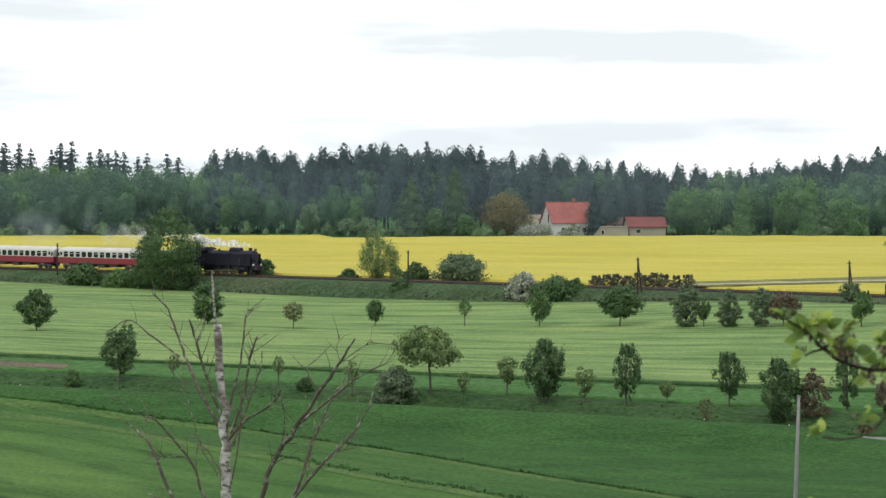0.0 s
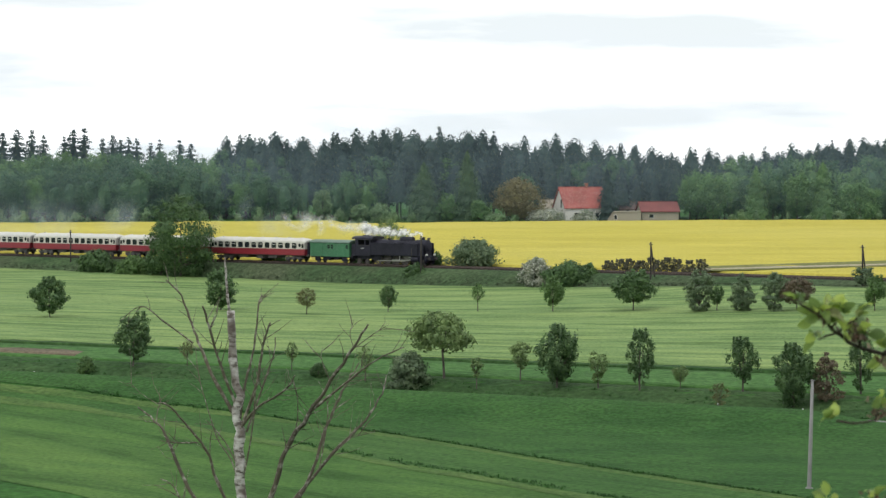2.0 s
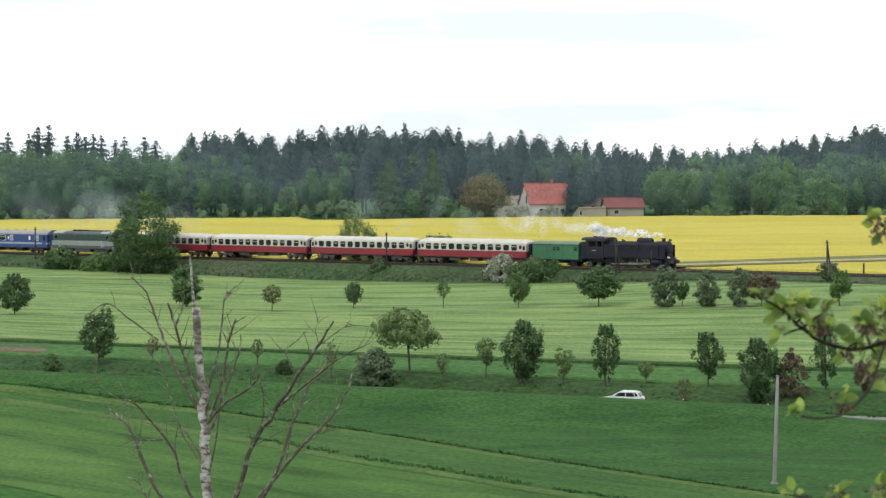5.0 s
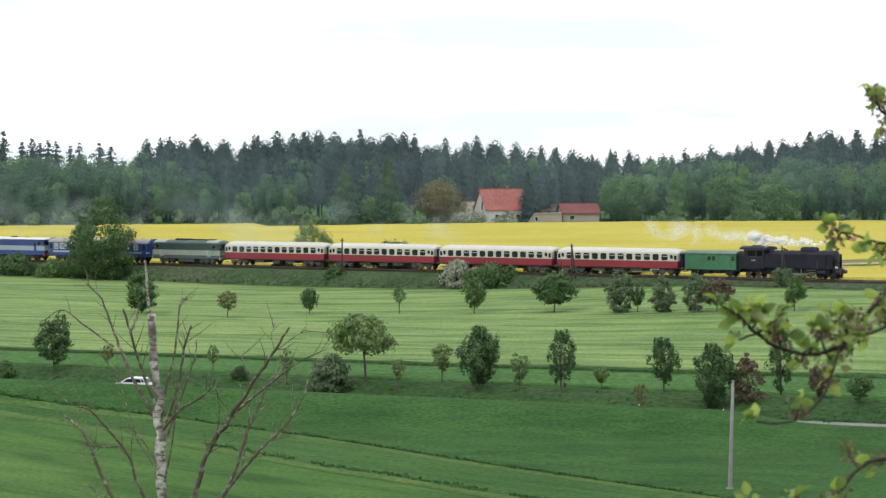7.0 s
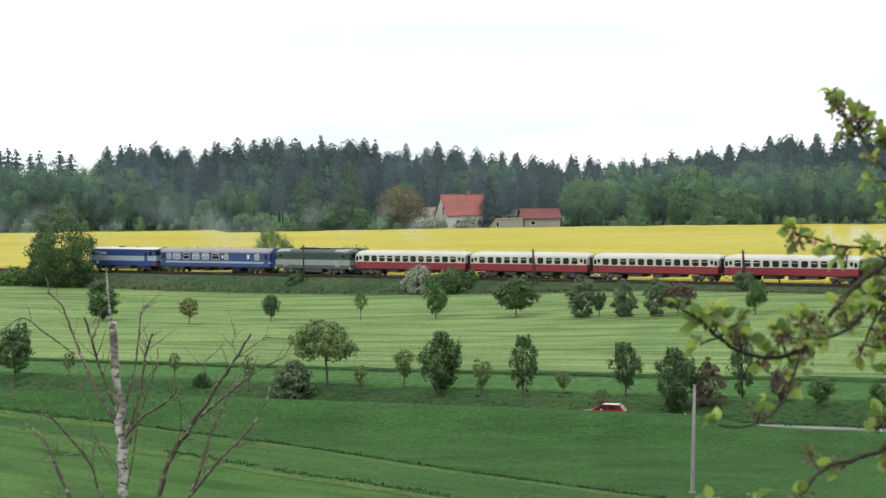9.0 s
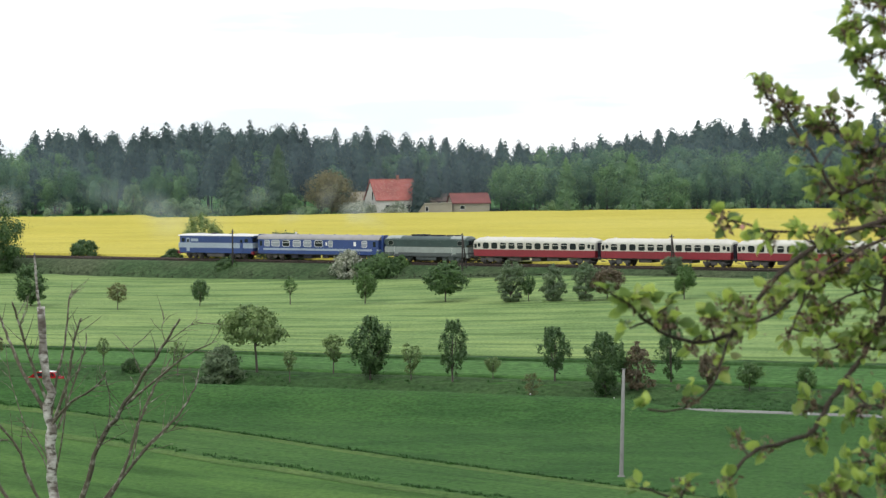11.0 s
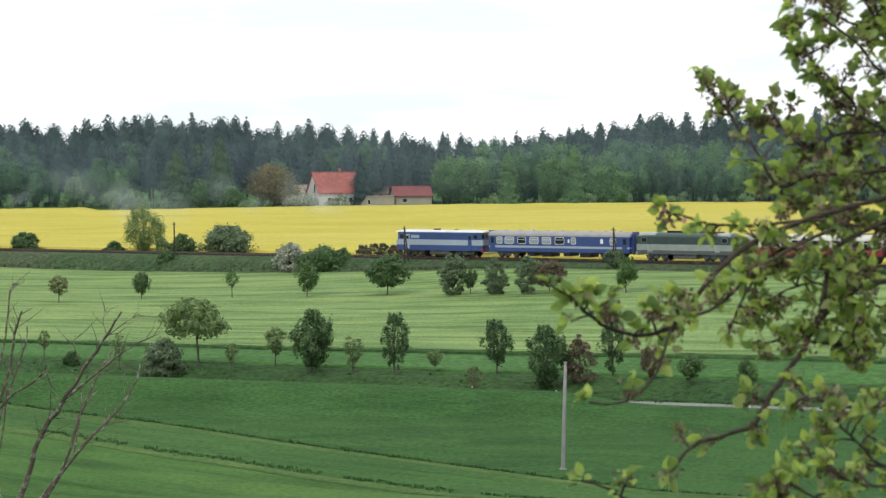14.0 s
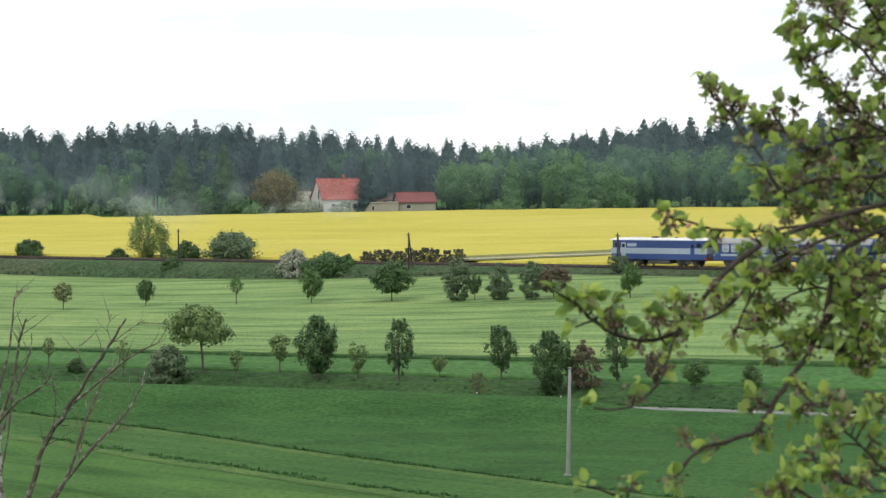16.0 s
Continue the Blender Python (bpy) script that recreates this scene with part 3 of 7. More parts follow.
tree("bush", 2.1, 408.7, 4.9, 5.5, "blossom", label="hawthorn bush covered in white blossom", group="growth on the embankment", base=-1.6, stem=0.02, name='shrub', dense=1.3)
tree("bush", 7.2, 404.8, 4.1, 8.3, "leaf_dark", label="wide dark green shrub beside the hawthorn", group="growth on the embankment", base=-1.3, stem=0.02, name='shrub')
tree("bush", 10.1, 405.6, 2.4, 3.4, "leaf_mid", label="green shrub on the embankment edge", group="growth on the embankment", base=0.1, stem=0.02, name='shrub')
tree("round", 47.1, 374.0, 2.9, 3.1, "leaf_grey", label="grey-green shrub at a telegraph pole", group="growth on the embankment", base=0.7, stem=0.05, name='shrub')
tree("bush", -41.6, 453.0, 3.1, 5.1, "leaf_dark", label="dark rounded shrub beyond the line", group="growth on the embankment", base=0.4, stem=0.02, name='shrub')
for k, (sx, sy, sh) in enumerate(((13.2, 411.0, 1.5), (14.9, 409.1, 1.8), (16.4, 408.0, 1.9), (17.8, 406.9, 1.7), (19.3, 405.8, 2.2), (20.7, 404.7, 1.9), (22.0, 403.8, 2.3), (23.1, 402.9, 2.1), (24.9, 401.4, 2.0), (26.6, 400.2, 2.2))):
    tree("bush", sx, sy, sh, 2.6, "leaf_scrub", label="low dark twiggy scrub beside the line", group="growth on the embankment", base=1.0, stem=0.02, name='shrub', dense=0.5, shoots=9, seed=k, spread=0.06, leaf_size=0.11)

# ---- far wood behind the rapeseed ----


def wood(kinds, seed):
    """A few crown shapes, 20 m tall, to be turned and scaled into the far wood."""
    rng = np.random.default_rng(seed)
    shapes = []
    for kind, width, low, *more in kinds:
        for _ in range(4):
            if kind == "conifer":
                v = conifer_arrays(width, low, 20.0, rng, *more)
            else:
                v = crown_arrays(kind, width, low, 20.0, rng, *more)[0]
                ball = lambda i, j: (width * 0.23 * math.sin(j * 0.5236) * math.cos(i * 0.7854), width * 0.23 * math.sin(j * 0.5236) * math.sin(i * 0.7854), low + (20 - low) * (0.47 - 0.30 * math.cos(j * 0.5236)))
                v = np.concatenate([v, np.array([ball(i + a, j + b_) for j in range(6) for i in range(8) for a, b_ in ((0, 0), (1, 0), (1, 1), (0, 1))])])
            shapes.append((v, low))
    return shapes, rng


def plant(name, shapes, rng, spots, mat, label):
    blocks, trunks, tf = [], [], []
    for x, y, h, fat in spots:
        v, low = shapes[rng.integers(len(shapes))]
        a, k = rng.uniform(0, 6.28), h / 20.0
        c, s_ = math.cos(a), math.sin(a)
        w = v * (k * fat, k * fat, k)
        z = float(ground_z(x, y)) - 0.3
        blocks.append(np.stack([w[:, 0] * c - w[:, 1] * s_ + x, w[:, 0] * s_ + w[:, 1] * c + y, w[:, 2] + z], 1))
        tube(trunks, tf, [(x, y, z), (x, y, z + h * 0.8)], [0.16 * k + 0.05, 0.06], 5)
    verts = np.concatenate(blocks)
    me = bpy.data.meshes.new(name)
    n = len(verts) // 4
    me.vertices.add(len(verts))
    me.vertices.foreach_set("co", verts.astype(np.float32).ravel())
    me.loops.add(len(verts))
    me.loops.foreach_set("vertex_index", np.arange(len(verts), dtype=np.int32))
    me.polygons.add(n)
    me.polygons.foreach_set("loop_start", np.arange(0, len(verts), 4, dtype=np.int32))
    me.update(calc_edges=True)
    me.materials.append(mat)
    tagged(new(name, me), label, "forest", kind="stuff")
    tagged(link_mesh(name + "_trunks", trunks, tf, M["bark"]), "slender trunks of the far wood", "forest", kind="stuff")


CREST_X = [-190, -136, -115, -91, -71, -52, -30, -6, 7, 22, 38, 60, 83, 100, 130, 220]
CREST_Z = [22, 22.5, 23.5, 19.5, 22, 22.5, 24.6, 23.2, 22.3, 20, 19, 18.6, 21.2, 23.5, 24.5, 26]


def skyline(x):
    """Tree height along the wood's crest."""
    return np.interp(x, CREST_X, CREST_Z) + 0.2


# dense dark conifers along the crest, thinner towards the west, where open spruces stand over the broadleaves
conifers, rng = wood([("conifer", 11.5, 5.0, 1300, 0.32, 0.68), ("conifer", 10.0, 6.0, 1200, 0.30, 0.60), ("conifer", 12.5, 7.0, 1300, 0.32, 0.50), ("conifer", 9.5, 5.0, 1200, 0.30, 0.76)], 5)
spots = []
for row, (dist, gap, share) in enumerate(((700, 5.4, 0.62), (705, 5.0, 0.74), (710, 4.6, 0.84), (716, 4.2, 0.92), (722, 3.8, 0.965))):
    x = -84.0
    while x < 176:
        x += gap * rng.uniform(0.55, 1.5)
        spots.append((x, dist + rng.normal(0, 2.0), skyline(x) * (share + 0.05) * rng.uniform(0.88, 1.04), rng.uniform(0.85, 1.25)))
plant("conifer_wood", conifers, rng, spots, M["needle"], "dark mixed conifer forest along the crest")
spruces, rng = wood([("conifer", 14.0, 5.0, 3400, 0.25, 0.85, 30), ("conifer", 12.0, 5.0, 3200, 0.25, 0.85, 32), ("conifer", 9.5, 5.0, 2600, 0.24, 0.80, 30)], 6)
spots = []
for x, h in ((-152, 23), (-147, 24), (-143.5, 22.5), (-138, 23.5), (-135, 24.4), (-131.4, 24.0), (-127.8, 22.6), (-121.6, 22.0), (-119.8, 24.2), (-116.6, 24.7), (-111.0, 21.6), (-108.8, 22.4), (-106.6, 21.4), (-104.6, 22.0), (-102.4, 21.6), (-98.8, 20.2), (-96.2, 21.0), (-91.0, 21.2), (-87.6, 20.2)):
    spots.append((x, 716 + rng.normal(0, 2), h, rng.uniform(0.85, 1.15)))
x = -66.0
while x < 175:
    x += rng.uniform(9, 22)
    spots.append((x, 724 + rng.normal(0, 2), skyline(x) * rng.uniform(0.98, 1.03), rng.uniform(0.8, 1.0)))
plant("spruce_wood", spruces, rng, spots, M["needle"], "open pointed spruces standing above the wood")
broad, rng = wood([("round", 12.5, 1.5, 64, 42, 0.32, 0.085), ("egg", 11.5, 1.5, 64, 42, 0.32, 0.085), ("round", 14.0, 1.0, 68, 42, 0.33, 0.085)], 8)
spots, spots_light = [], []
for dist, low_h, high_h in ((692, 9.0, 13.0), (699, 12.0, 16.0), (706, 14.5, 17.5), (711, 14.0, 16.5), (714, 14.0, 16.5)):
    x = -152.0
    while x < 172:
        x += rng.uniform(3.0, 6.2)
        west, east = 1 - smooth(-84, -70, x), smooth(44, 60, x)
        # the conifers stand bare behind the farm; elsewhere they show between the broadleaved trees
        if (dist > 708 and x > -78) or (dist > 695 and rng.uniform() > 0.25 + 0.75 * west + 0.45 * east + 0.35 * (1 - smooth(-62, -52, x))) or (dist < 695 and -38 < x < 46):
            continue
        h = rng.uniform(low_h, high_h) + 1.6 * west + (1.5 * east if dist > 695 else 0.5)
        (spots_light if rng.uniform() < 0.32 + 0.12 * east else spots).append((x, dist + rng.normal(0, 2.0), h, rng.uniform(0.85, 1.2)))
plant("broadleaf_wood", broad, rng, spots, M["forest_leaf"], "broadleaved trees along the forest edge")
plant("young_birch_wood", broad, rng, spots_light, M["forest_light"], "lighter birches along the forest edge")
low, rng = wood([("bush", 15.0, 0.3, 30, 32, 0.9, 0.12), ("bush", 18.0, 0.3, 30, 32, 0.9, 0.12)], 11)
spots = []
x = -152.0
while x < 172:
    x += rng.uniform(2.2, 5.5)
    if not -1 < x < 48:
        spots.append((x, 676 + rng.normal(0, 4), rng.uniform(1.8, 4.4), rng.uniform(0.8, 1.3)))
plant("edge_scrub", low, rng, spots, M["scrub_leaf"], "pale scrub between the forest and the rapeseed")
EDGE = "single trees before the far wood"
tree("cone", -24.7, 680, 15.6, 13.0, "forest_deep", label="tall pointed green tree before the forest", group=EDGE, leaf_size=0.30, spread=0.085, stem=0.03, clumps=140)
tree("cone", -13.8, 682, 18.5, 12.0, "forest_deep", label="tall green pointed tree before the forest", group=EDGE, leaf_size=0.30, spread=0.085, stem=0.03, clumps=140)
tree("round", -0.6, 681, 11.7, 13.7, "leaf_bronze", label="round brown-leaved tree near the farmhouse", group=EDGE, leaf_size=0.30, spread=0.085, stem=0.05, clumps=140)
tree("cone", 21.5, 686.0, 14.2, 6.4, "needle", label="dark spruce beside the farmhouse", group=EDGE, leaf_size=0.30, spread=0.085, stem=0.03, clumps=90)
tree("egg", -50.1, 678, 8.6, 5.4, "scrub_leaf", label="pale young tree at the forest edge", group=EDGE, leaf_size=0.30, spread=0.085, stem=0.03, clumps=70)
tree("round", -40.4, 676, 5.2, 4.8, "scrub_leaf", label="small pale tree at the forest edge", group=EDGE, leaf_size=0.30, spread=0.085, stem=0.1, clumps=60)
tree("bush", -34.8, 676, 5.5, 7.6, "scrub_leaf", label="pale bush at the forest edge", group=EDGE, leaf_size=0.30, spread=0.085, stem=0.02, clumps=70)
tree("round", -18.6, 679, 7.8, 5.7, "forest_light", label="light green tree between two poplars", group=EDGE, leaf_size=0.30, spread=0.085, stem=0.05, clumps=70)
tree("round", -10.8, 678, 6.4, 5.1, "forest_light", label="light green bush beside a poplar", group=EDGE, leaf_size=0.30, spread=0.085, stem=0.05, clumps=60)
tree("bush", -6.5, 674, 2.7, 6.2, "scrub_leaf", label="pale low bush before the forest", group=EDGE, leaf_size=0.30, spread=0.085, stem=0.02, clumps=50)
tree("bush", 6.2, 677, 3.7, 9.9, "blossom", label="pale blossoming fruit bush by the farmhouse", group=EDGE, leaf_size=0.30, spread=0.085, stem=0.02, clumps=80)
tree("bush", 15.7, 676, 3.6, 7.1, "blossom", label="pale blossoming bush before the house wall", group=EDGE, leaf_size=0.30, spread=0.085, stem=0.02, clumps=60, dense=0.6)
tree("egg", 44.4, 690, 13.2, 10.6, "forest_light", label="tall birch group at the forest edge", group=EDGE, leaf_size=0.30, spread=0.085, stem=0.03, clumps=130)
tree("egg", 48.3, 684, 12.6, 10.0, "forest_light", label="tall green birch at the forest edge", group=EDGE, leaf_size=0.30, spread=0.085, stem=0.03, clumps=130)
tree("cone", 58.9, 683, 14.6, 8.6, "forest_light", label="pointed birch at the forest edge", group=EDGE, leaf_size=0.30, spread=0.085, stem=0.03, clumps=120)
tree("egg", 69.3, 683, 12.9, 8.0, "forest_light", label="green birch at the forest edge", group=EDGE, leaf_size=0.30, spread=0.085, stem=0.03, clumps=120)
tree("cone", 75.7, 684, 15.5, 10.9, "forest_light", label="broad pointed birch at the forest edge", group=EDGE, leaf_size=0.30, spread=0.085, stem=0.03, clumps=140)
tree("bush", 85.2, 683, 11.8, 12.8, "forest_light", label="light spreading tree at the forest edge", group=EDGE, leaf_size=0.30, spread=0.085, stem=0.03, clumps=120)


# ---- buildings at the forest edge ----
M["roof_red"] = plain_material("old_red_tiles", (0.33, 0.085, 0.068), 0.85, vary=0.3, scale=0.8, dirt=(0.48, 0.36, 0.32), bumpy=0.5)
M["roof_brown"] = plain_material("brown_red_tiles", (0.185, 0.052, 0.046), 0.8, vary=0.25, scale=0.8, bumpy=0.5)
M["plaster"] = plain_material("pale_plaster", (0.62, 0.60, 0.55), 0.9, vary=0.18, scale=0.6, dirt=(0.42, 0.40, 0.36))
M["roof_old"] = plain_material("old_weathered_tiles", (0.17, 0.12, 0.10), 0.85, vary=0.25, scale=0.8, bumpy=0.4)
M["plaster_grey"] = plain_material("grey_plaster", (0.34, 0.30, 0.225), 0.9, vary=0.2, scale=0.6, dirt=(0.2, 0.185, 0.155))
M["dark_glass"] = plain_material("dark_window_glass", (0.02, 0.024, 0.028), 0.12, vary=0.2)
M["brick"] = plain_material("chimney_brick", (0.30, 0.12, 0.08), 0.9, vary=0.3, bumpy=0.4)


def box(bm, x0, x1, y0, y1, z0, z1, bevel=0.0):
    vs = [bm.verts.new(q) for q in ((x0, y0, z0), (x1, y0, z0), (x1, y1, z0), (x0, y1, z0), (x0, y0, z1), (x1, y0, z1), (x1, y1, z1), (x0, y1, z1))]
    fs = [bm.faces.new([vs[i] for i in q]) for q in ((3, 2, 1, 0), (4, 5, 6, 7), (0, 1, 5, 4), (1, 2, 6, 5), (2, 3, 7, 6), (3, 0, 4, 7))]
    if bevel:
        bmesh.ops.bevel(bm, geom=list({e for f_ in fs for e in f_.edges}), offset=bevel, segments=2, affect="EDGES")
    return bm


def boxes(*dims, bevel=0.0):
    bm = bmesh.new()
    for d in dims:
        box(bm, *d, bevel=bevel)
    return bm


def prism(bm, outline, axis, a, b):
    """Extrudes an outline of (p, z) along x ('x': p is y) or along y ('y': p is x) from a to b."""
    mk = (lambda p, z, c: (c, p, z)) if axis == "x" else (lambda p, z, c: (p, c, z))
    lo, hi = [bm.verts.new(mk(p, z, a)) for p, z in outline], [bm.verts.new(mk(p, z, b)) for p, z in outline]
    n = len(outline)
    for i in range(n):
        bm.faces.new((lo[i], lo[(i + 1) % n], hi[(i + 1) % n], hi[i]))
    bm.faces.new(lo[::-1])
    bm.faces.new(hi)
    bmesh.ops.recalc_face_normals(bm, faces=bm.faces[:])
    return bm


def house(name, m, length, depth, wall, ridge, roof_mat, wall_mat, label, windows, chimney=True):
    """A gabled house; x runs along the ridge, the near side is -y."""
    ob = thing(name, m, label, "house")
    bm = prism(bmesh.new(), [(-depth / 2, -0.6), (depth / 2, -0.6), (depth / 2, wall), (0, ridge - 0.25), (-depth / 2, wall)], "x", 0, length)
    part("wall", bm, wall_mat, ob)
    k = (ridge - wall) / (depth / 2)
    roof = bmesh.new()
    for sgn in (-1, 1):
        out = [(0, ridge - 0.24), (sgn * (depth / 2 + 0.4), wall - 0.4 * k - 0.04), (sgn * (depth / 2 + 0.4), wall - 0.4 * k + 0.2), (0, ridge + 0.02)]
        prism(roof, out, "x", -0.35, length + 0.35)
    r = part("roof", roof, roof_mat, ob)
    part("ridge_cap", boxes((-0.36, length + 0.36, -0.14, 0.14, ridge - 0.02, ridge + 0.12), bevel=0.04), roof_mat, r)
    if chimney:
        part("chimney", boxes((length * 0.62, length * 0.62 + 0.6, -0.3, 0.3, ridge - 0.6, ridge + 0.9), (length * 0.62 - 0.06, length * 0.62 + 0.66, -0.36, 0.36, ridge + 0.9, ridge + 1.0)), M["brick"], r)
    for side, p, z, w, h in windows:
        if side == "front":
            fr = boxes((p - w / 2 - 0.1, p + w / 2 + 0.1, -depth / 2 - 0.05, -depth / 2 + 0.1, z - 0.1, z + h + 0.1))
            gl = boxes((p - w / 2, p + w / 2, -depth / 2 - 0.07, -depth / 2 + 0.08, z, z + h))
        else:
            fr = boxes((-0.05, 0.1, p - w / 2 - 0.1, p + w / 2 + 0.1, z - 0.1, z + h + 0.1))
            gl = boxes((-0.07, 0.08, p - w / 2, p + w / 2, z, z + h))
        win = part("window", fr, M["plaster"], ob)
        part("pane", gl, M["dark_glass"], win)
    return ob


HZ = float(ground_z(12, 690))
house("farmhouse", pose(9.5, 687, HZ, 0, 0, 19), 11.2, 8.6, 4.4 - HZ + 0.0, 9.3 - HZ, M["roof_red"], M["plaster"], "old white farmhouse with a patched red tile roof",
      [("front", 3.0, 1.0, 1.0, 1.3), ("front", 6.2, 1.0, 1.0, 1.3), ("front", 8.6, 1.0, 1.0, 1.3), ("gable", -1.6, 1.0, 0.9, 1.2), ("gable", 1.4, 1.0, 0.9, 1.2), ("gable", -1.5, 3.6, 0.9, 2.0)])
house("outbuilding", pose(5.0, 693, HZ, 0, 0, 19), 4.2, 5.0, 3.2, 5.4, M["plaster_grey"], M["plaster_grey"], "small lean-to annex behind the farmhouse", [("front", 2.0, 1.0, 0.8, 1.0)], False)
house("barn", pose(29.6, 684, HZ, 0, 0, 9), 9.4, 7.0, 2.9, 5.2, M["roof_brown"], M["plaster_grey"], "low plastered barn with a brown-red tile roof",
      [("front", 2.4, 1.2, 1.1, 0.9)], False)
house("small_house", pose(25.4, 697, HZ, 0, 0, -6), 3.6, 5.0, 3.2, 5.2, M["roof_old"], M["plaster_grey"], "small house showing behind the barn", [("front", 2.0, 2.0, 0.9, 1.1)], False)
shed = thing("flat_shed", pose(21.5, 682.0, HZ, 0, 0, -3), "flat-topped grey plastered shed beside the barn", "shed")
part("wall", prism(bmesh.new(), [(0, -0.5), (8.5, -0.5), (8.5, 2.8), (1.6, 2.65), (0.2, 0.7)], "y", -2.5, 2.5), M["plaster_grey"], shed)
part("roof", prism(bmesh.new(), [(-0.1, 0.65), (0.1, 0.6), (1.6, 2.61), (8.45, 2.76), (8.45, 2.89), (1.5, 2.75)], "y", -2.7, 2.7), M["plaster_grey"], shed, "grey felt roof")
opening = part("window", boxes((1.75, 2.55, -2.56, -2.4, 0.7, 2.0)), M["plaster"], shed)
part("pane", boxes((1.85, 2.45, -2.58, -2.42, 0.8, 1.9)), M["dark_glass"], opening)

# ---- poles ----
M["insulator"] = plain_material("porcelain", (0.5, 0.5, 0.48), 0.3, vary=0.1)
M["concrete"] = plain_material("grey_concrete", (0.25, 0.245, 0.24), 0.85, vary=0.2, bumpy=0.3)


def telegraph_pole(x, y, base, top, brace=True):
    ob = thing("telegraph_pole", pose(x, y, base, 0, 0, 35), "dark tarred wooden telegraph pole beside the line", "pole", "telegraph poles along the line")
    v, q = [], []
    tube(v, q, [(0, 0, -0.4), (0.02, 0, top * 0.5), (0, 0, top)], [0.15, 0.13, 0.11], 8)
    link_mesh("post", v, q, M["wood_pole"], ob, True)
    if brace:
        v, q = [], []
        tube(v, q, [(0.9, 0, -0.4), (0.42, 0, top * 0.5), (0.05, 0, top * 0.94)], [0.12, 0.11, 0.09], 8)
        link_mesh("brace", v, q, M["wood_pole"], ob, True)
    arm = part("crossarm", boxes((-0.05, 0.05, -0.45, 0.45, top * 0.93, top * 0.93 + 0.09)), M["wood_pole"], ob)
    for dy in (-0.36, -0.14, 0.14, 0.36):
        v, q = [], []
        tube(v, q, [(0, dy, top * 0.93 + 0.08), (0, dy, top * 0.93 + 0.17)], [0.03, 0.035], 6)
        link_mesh("insulator", v, q, M["insulator"], arm)


for px, py, base, top in ((-79.2, 472.5, -2.1, 7.0), (-15.8, 423.7, -0.3, 6.0), (18.9, 397.0, 0.2, 5.6), (47.1, 375.3, 0.6, 5.7)):
    telegraph_pole(px, py, base, top, px > 0)
kilometre_post = thing("line_post", pose(52.8, 379.8, 1.1), "short dark wooden post beside the line", "post")
part("post", boxes((-0.11, 0.11, -0.09, 0.09, -0.8, 1.75), bevel=0.02), M["wood_pole"], kilometre_post)
part("cap", boxes((-0.13, 0.13, -0.11, 0.11, 1.72, 1.8), bevel=0.015), M["wood_pole"], kilometre_post)
lamp_z = float(ground_z(21.5, 201.75))
post = thing("concrete_pole", pose(21.5, 201.75, lamp_z, 0, 1.3, 0), "slim grey concrete pole standing in the meadow", "pole")
pv, pq = [], []
tube(pv, pq, [(0, 0, -0.5), (0, 0, 4), (0, 0, 8.1)], [0.17, 0.145, 0.11], 10)
link_mesh("shaft", pv, pq, M["concrete"], post, True)
part("foot_block", boxes((-0.28, 0.28, -0.28, 0.28, -0.4, 0.12), bevel=0.03), M["concrete"], post)
part("cap", boxes((-0.13, 0.13, -0.13, 0.13, 8.08, 8.18), bevel=0.02), M["concrete"], post)

# ---- road, verges and near meadow ----


def ribbon(name, centre, half, lift, mat, label, x0, x1, step=2.5, kind="structure"):
    rows_ = [[(x, centre(x) + k * half) for x in np.arange(x0, x1, step)] for k in (-1, -0.5, 0, 0.5, 1)]
    return tagged(grid_strip(name, rows_, lift, mat), label, name.split("_")[-1], kind=kind)


ribbon("road", tree_row(258), 2.5, 0.03, M["asphalt"], "narrow worn asphalt country road", -190, 190)
ribbon("road_bank", tree_row(265.2), 3.6, 0.06, M["bank"], "rough grassy bank under the roadside trees", -190, 190)


# ---- the train ----
M["cream"] = plain_material("cream_paint", (0.55, 0.53, 0.47), 0.45, vary=0.08, scale=1.0, dirt=(0.5, 0.48, 0.42))
M["roof_pale"] = plain_material("pale_roof_paint", (0.56, 0.545, 0.49), 0.6, vary=0.1, scale=1.0, dirt=(0.5, 0.48, 0.44))
M["red"] = plain_material("red_paint", (0.235, 0.020, 0.032), 0.4, vary=0.12, scale=1.0)
M["black"] = plain_material("sooty_black_paint", (0.020, 0.020, 0.032), 0.55, vary=0.4, scale=1.5, dirt=(0.042, 0.040, 0.048), gloss=0.2)
M["running_gear"] = plain_material("dusty_running_gear", (0.075, 0.068, 0.062), 0.75, 0.1, vary=0.35, scale=2.0)
M["grey_gear"] = plain_material("grey_bogie_paint", (0.085, 0.08, 0.078), 0.7, vary=0.3, scale=2.0)
M["van_green"] = plain_material("faded_green_paint", (0.040, 0.16, 0.075), 0.55, vary=0.2, scale=1.0, dirt=(0.09, 0.17, 0.11))
M["van_roof"] = plain_material("grey_green_roof", (0.13, 0.19, 0.15), 0.7, vary=0.2)
M["blue"] = plain_material("blue_paint", (0.028, 0.060, 0.20), 0.4, vary=0.12, scale=1.0)
M["pale_blue"] = plain_material("pale_grey_blue_paint", (0.32, 0.375, 0.45), 0.45, vary=0.1, scale=1.0)
M["roof_white"] = plain_material("white_roof_paint", (0.62, 0.62, 0.62), 0.5, vary=0.08)
M["roof_grey"] = plain_material("grey_roof_paint", (0.30, 0.29, 0.29), 0.7, vary=0.15, dirt=(0.22, 0.21, 0.2))
M["dark_green"] = plain_material("dark_green_paint", (0.033, 0.060, 0.056), 0.45, vary=0.15)
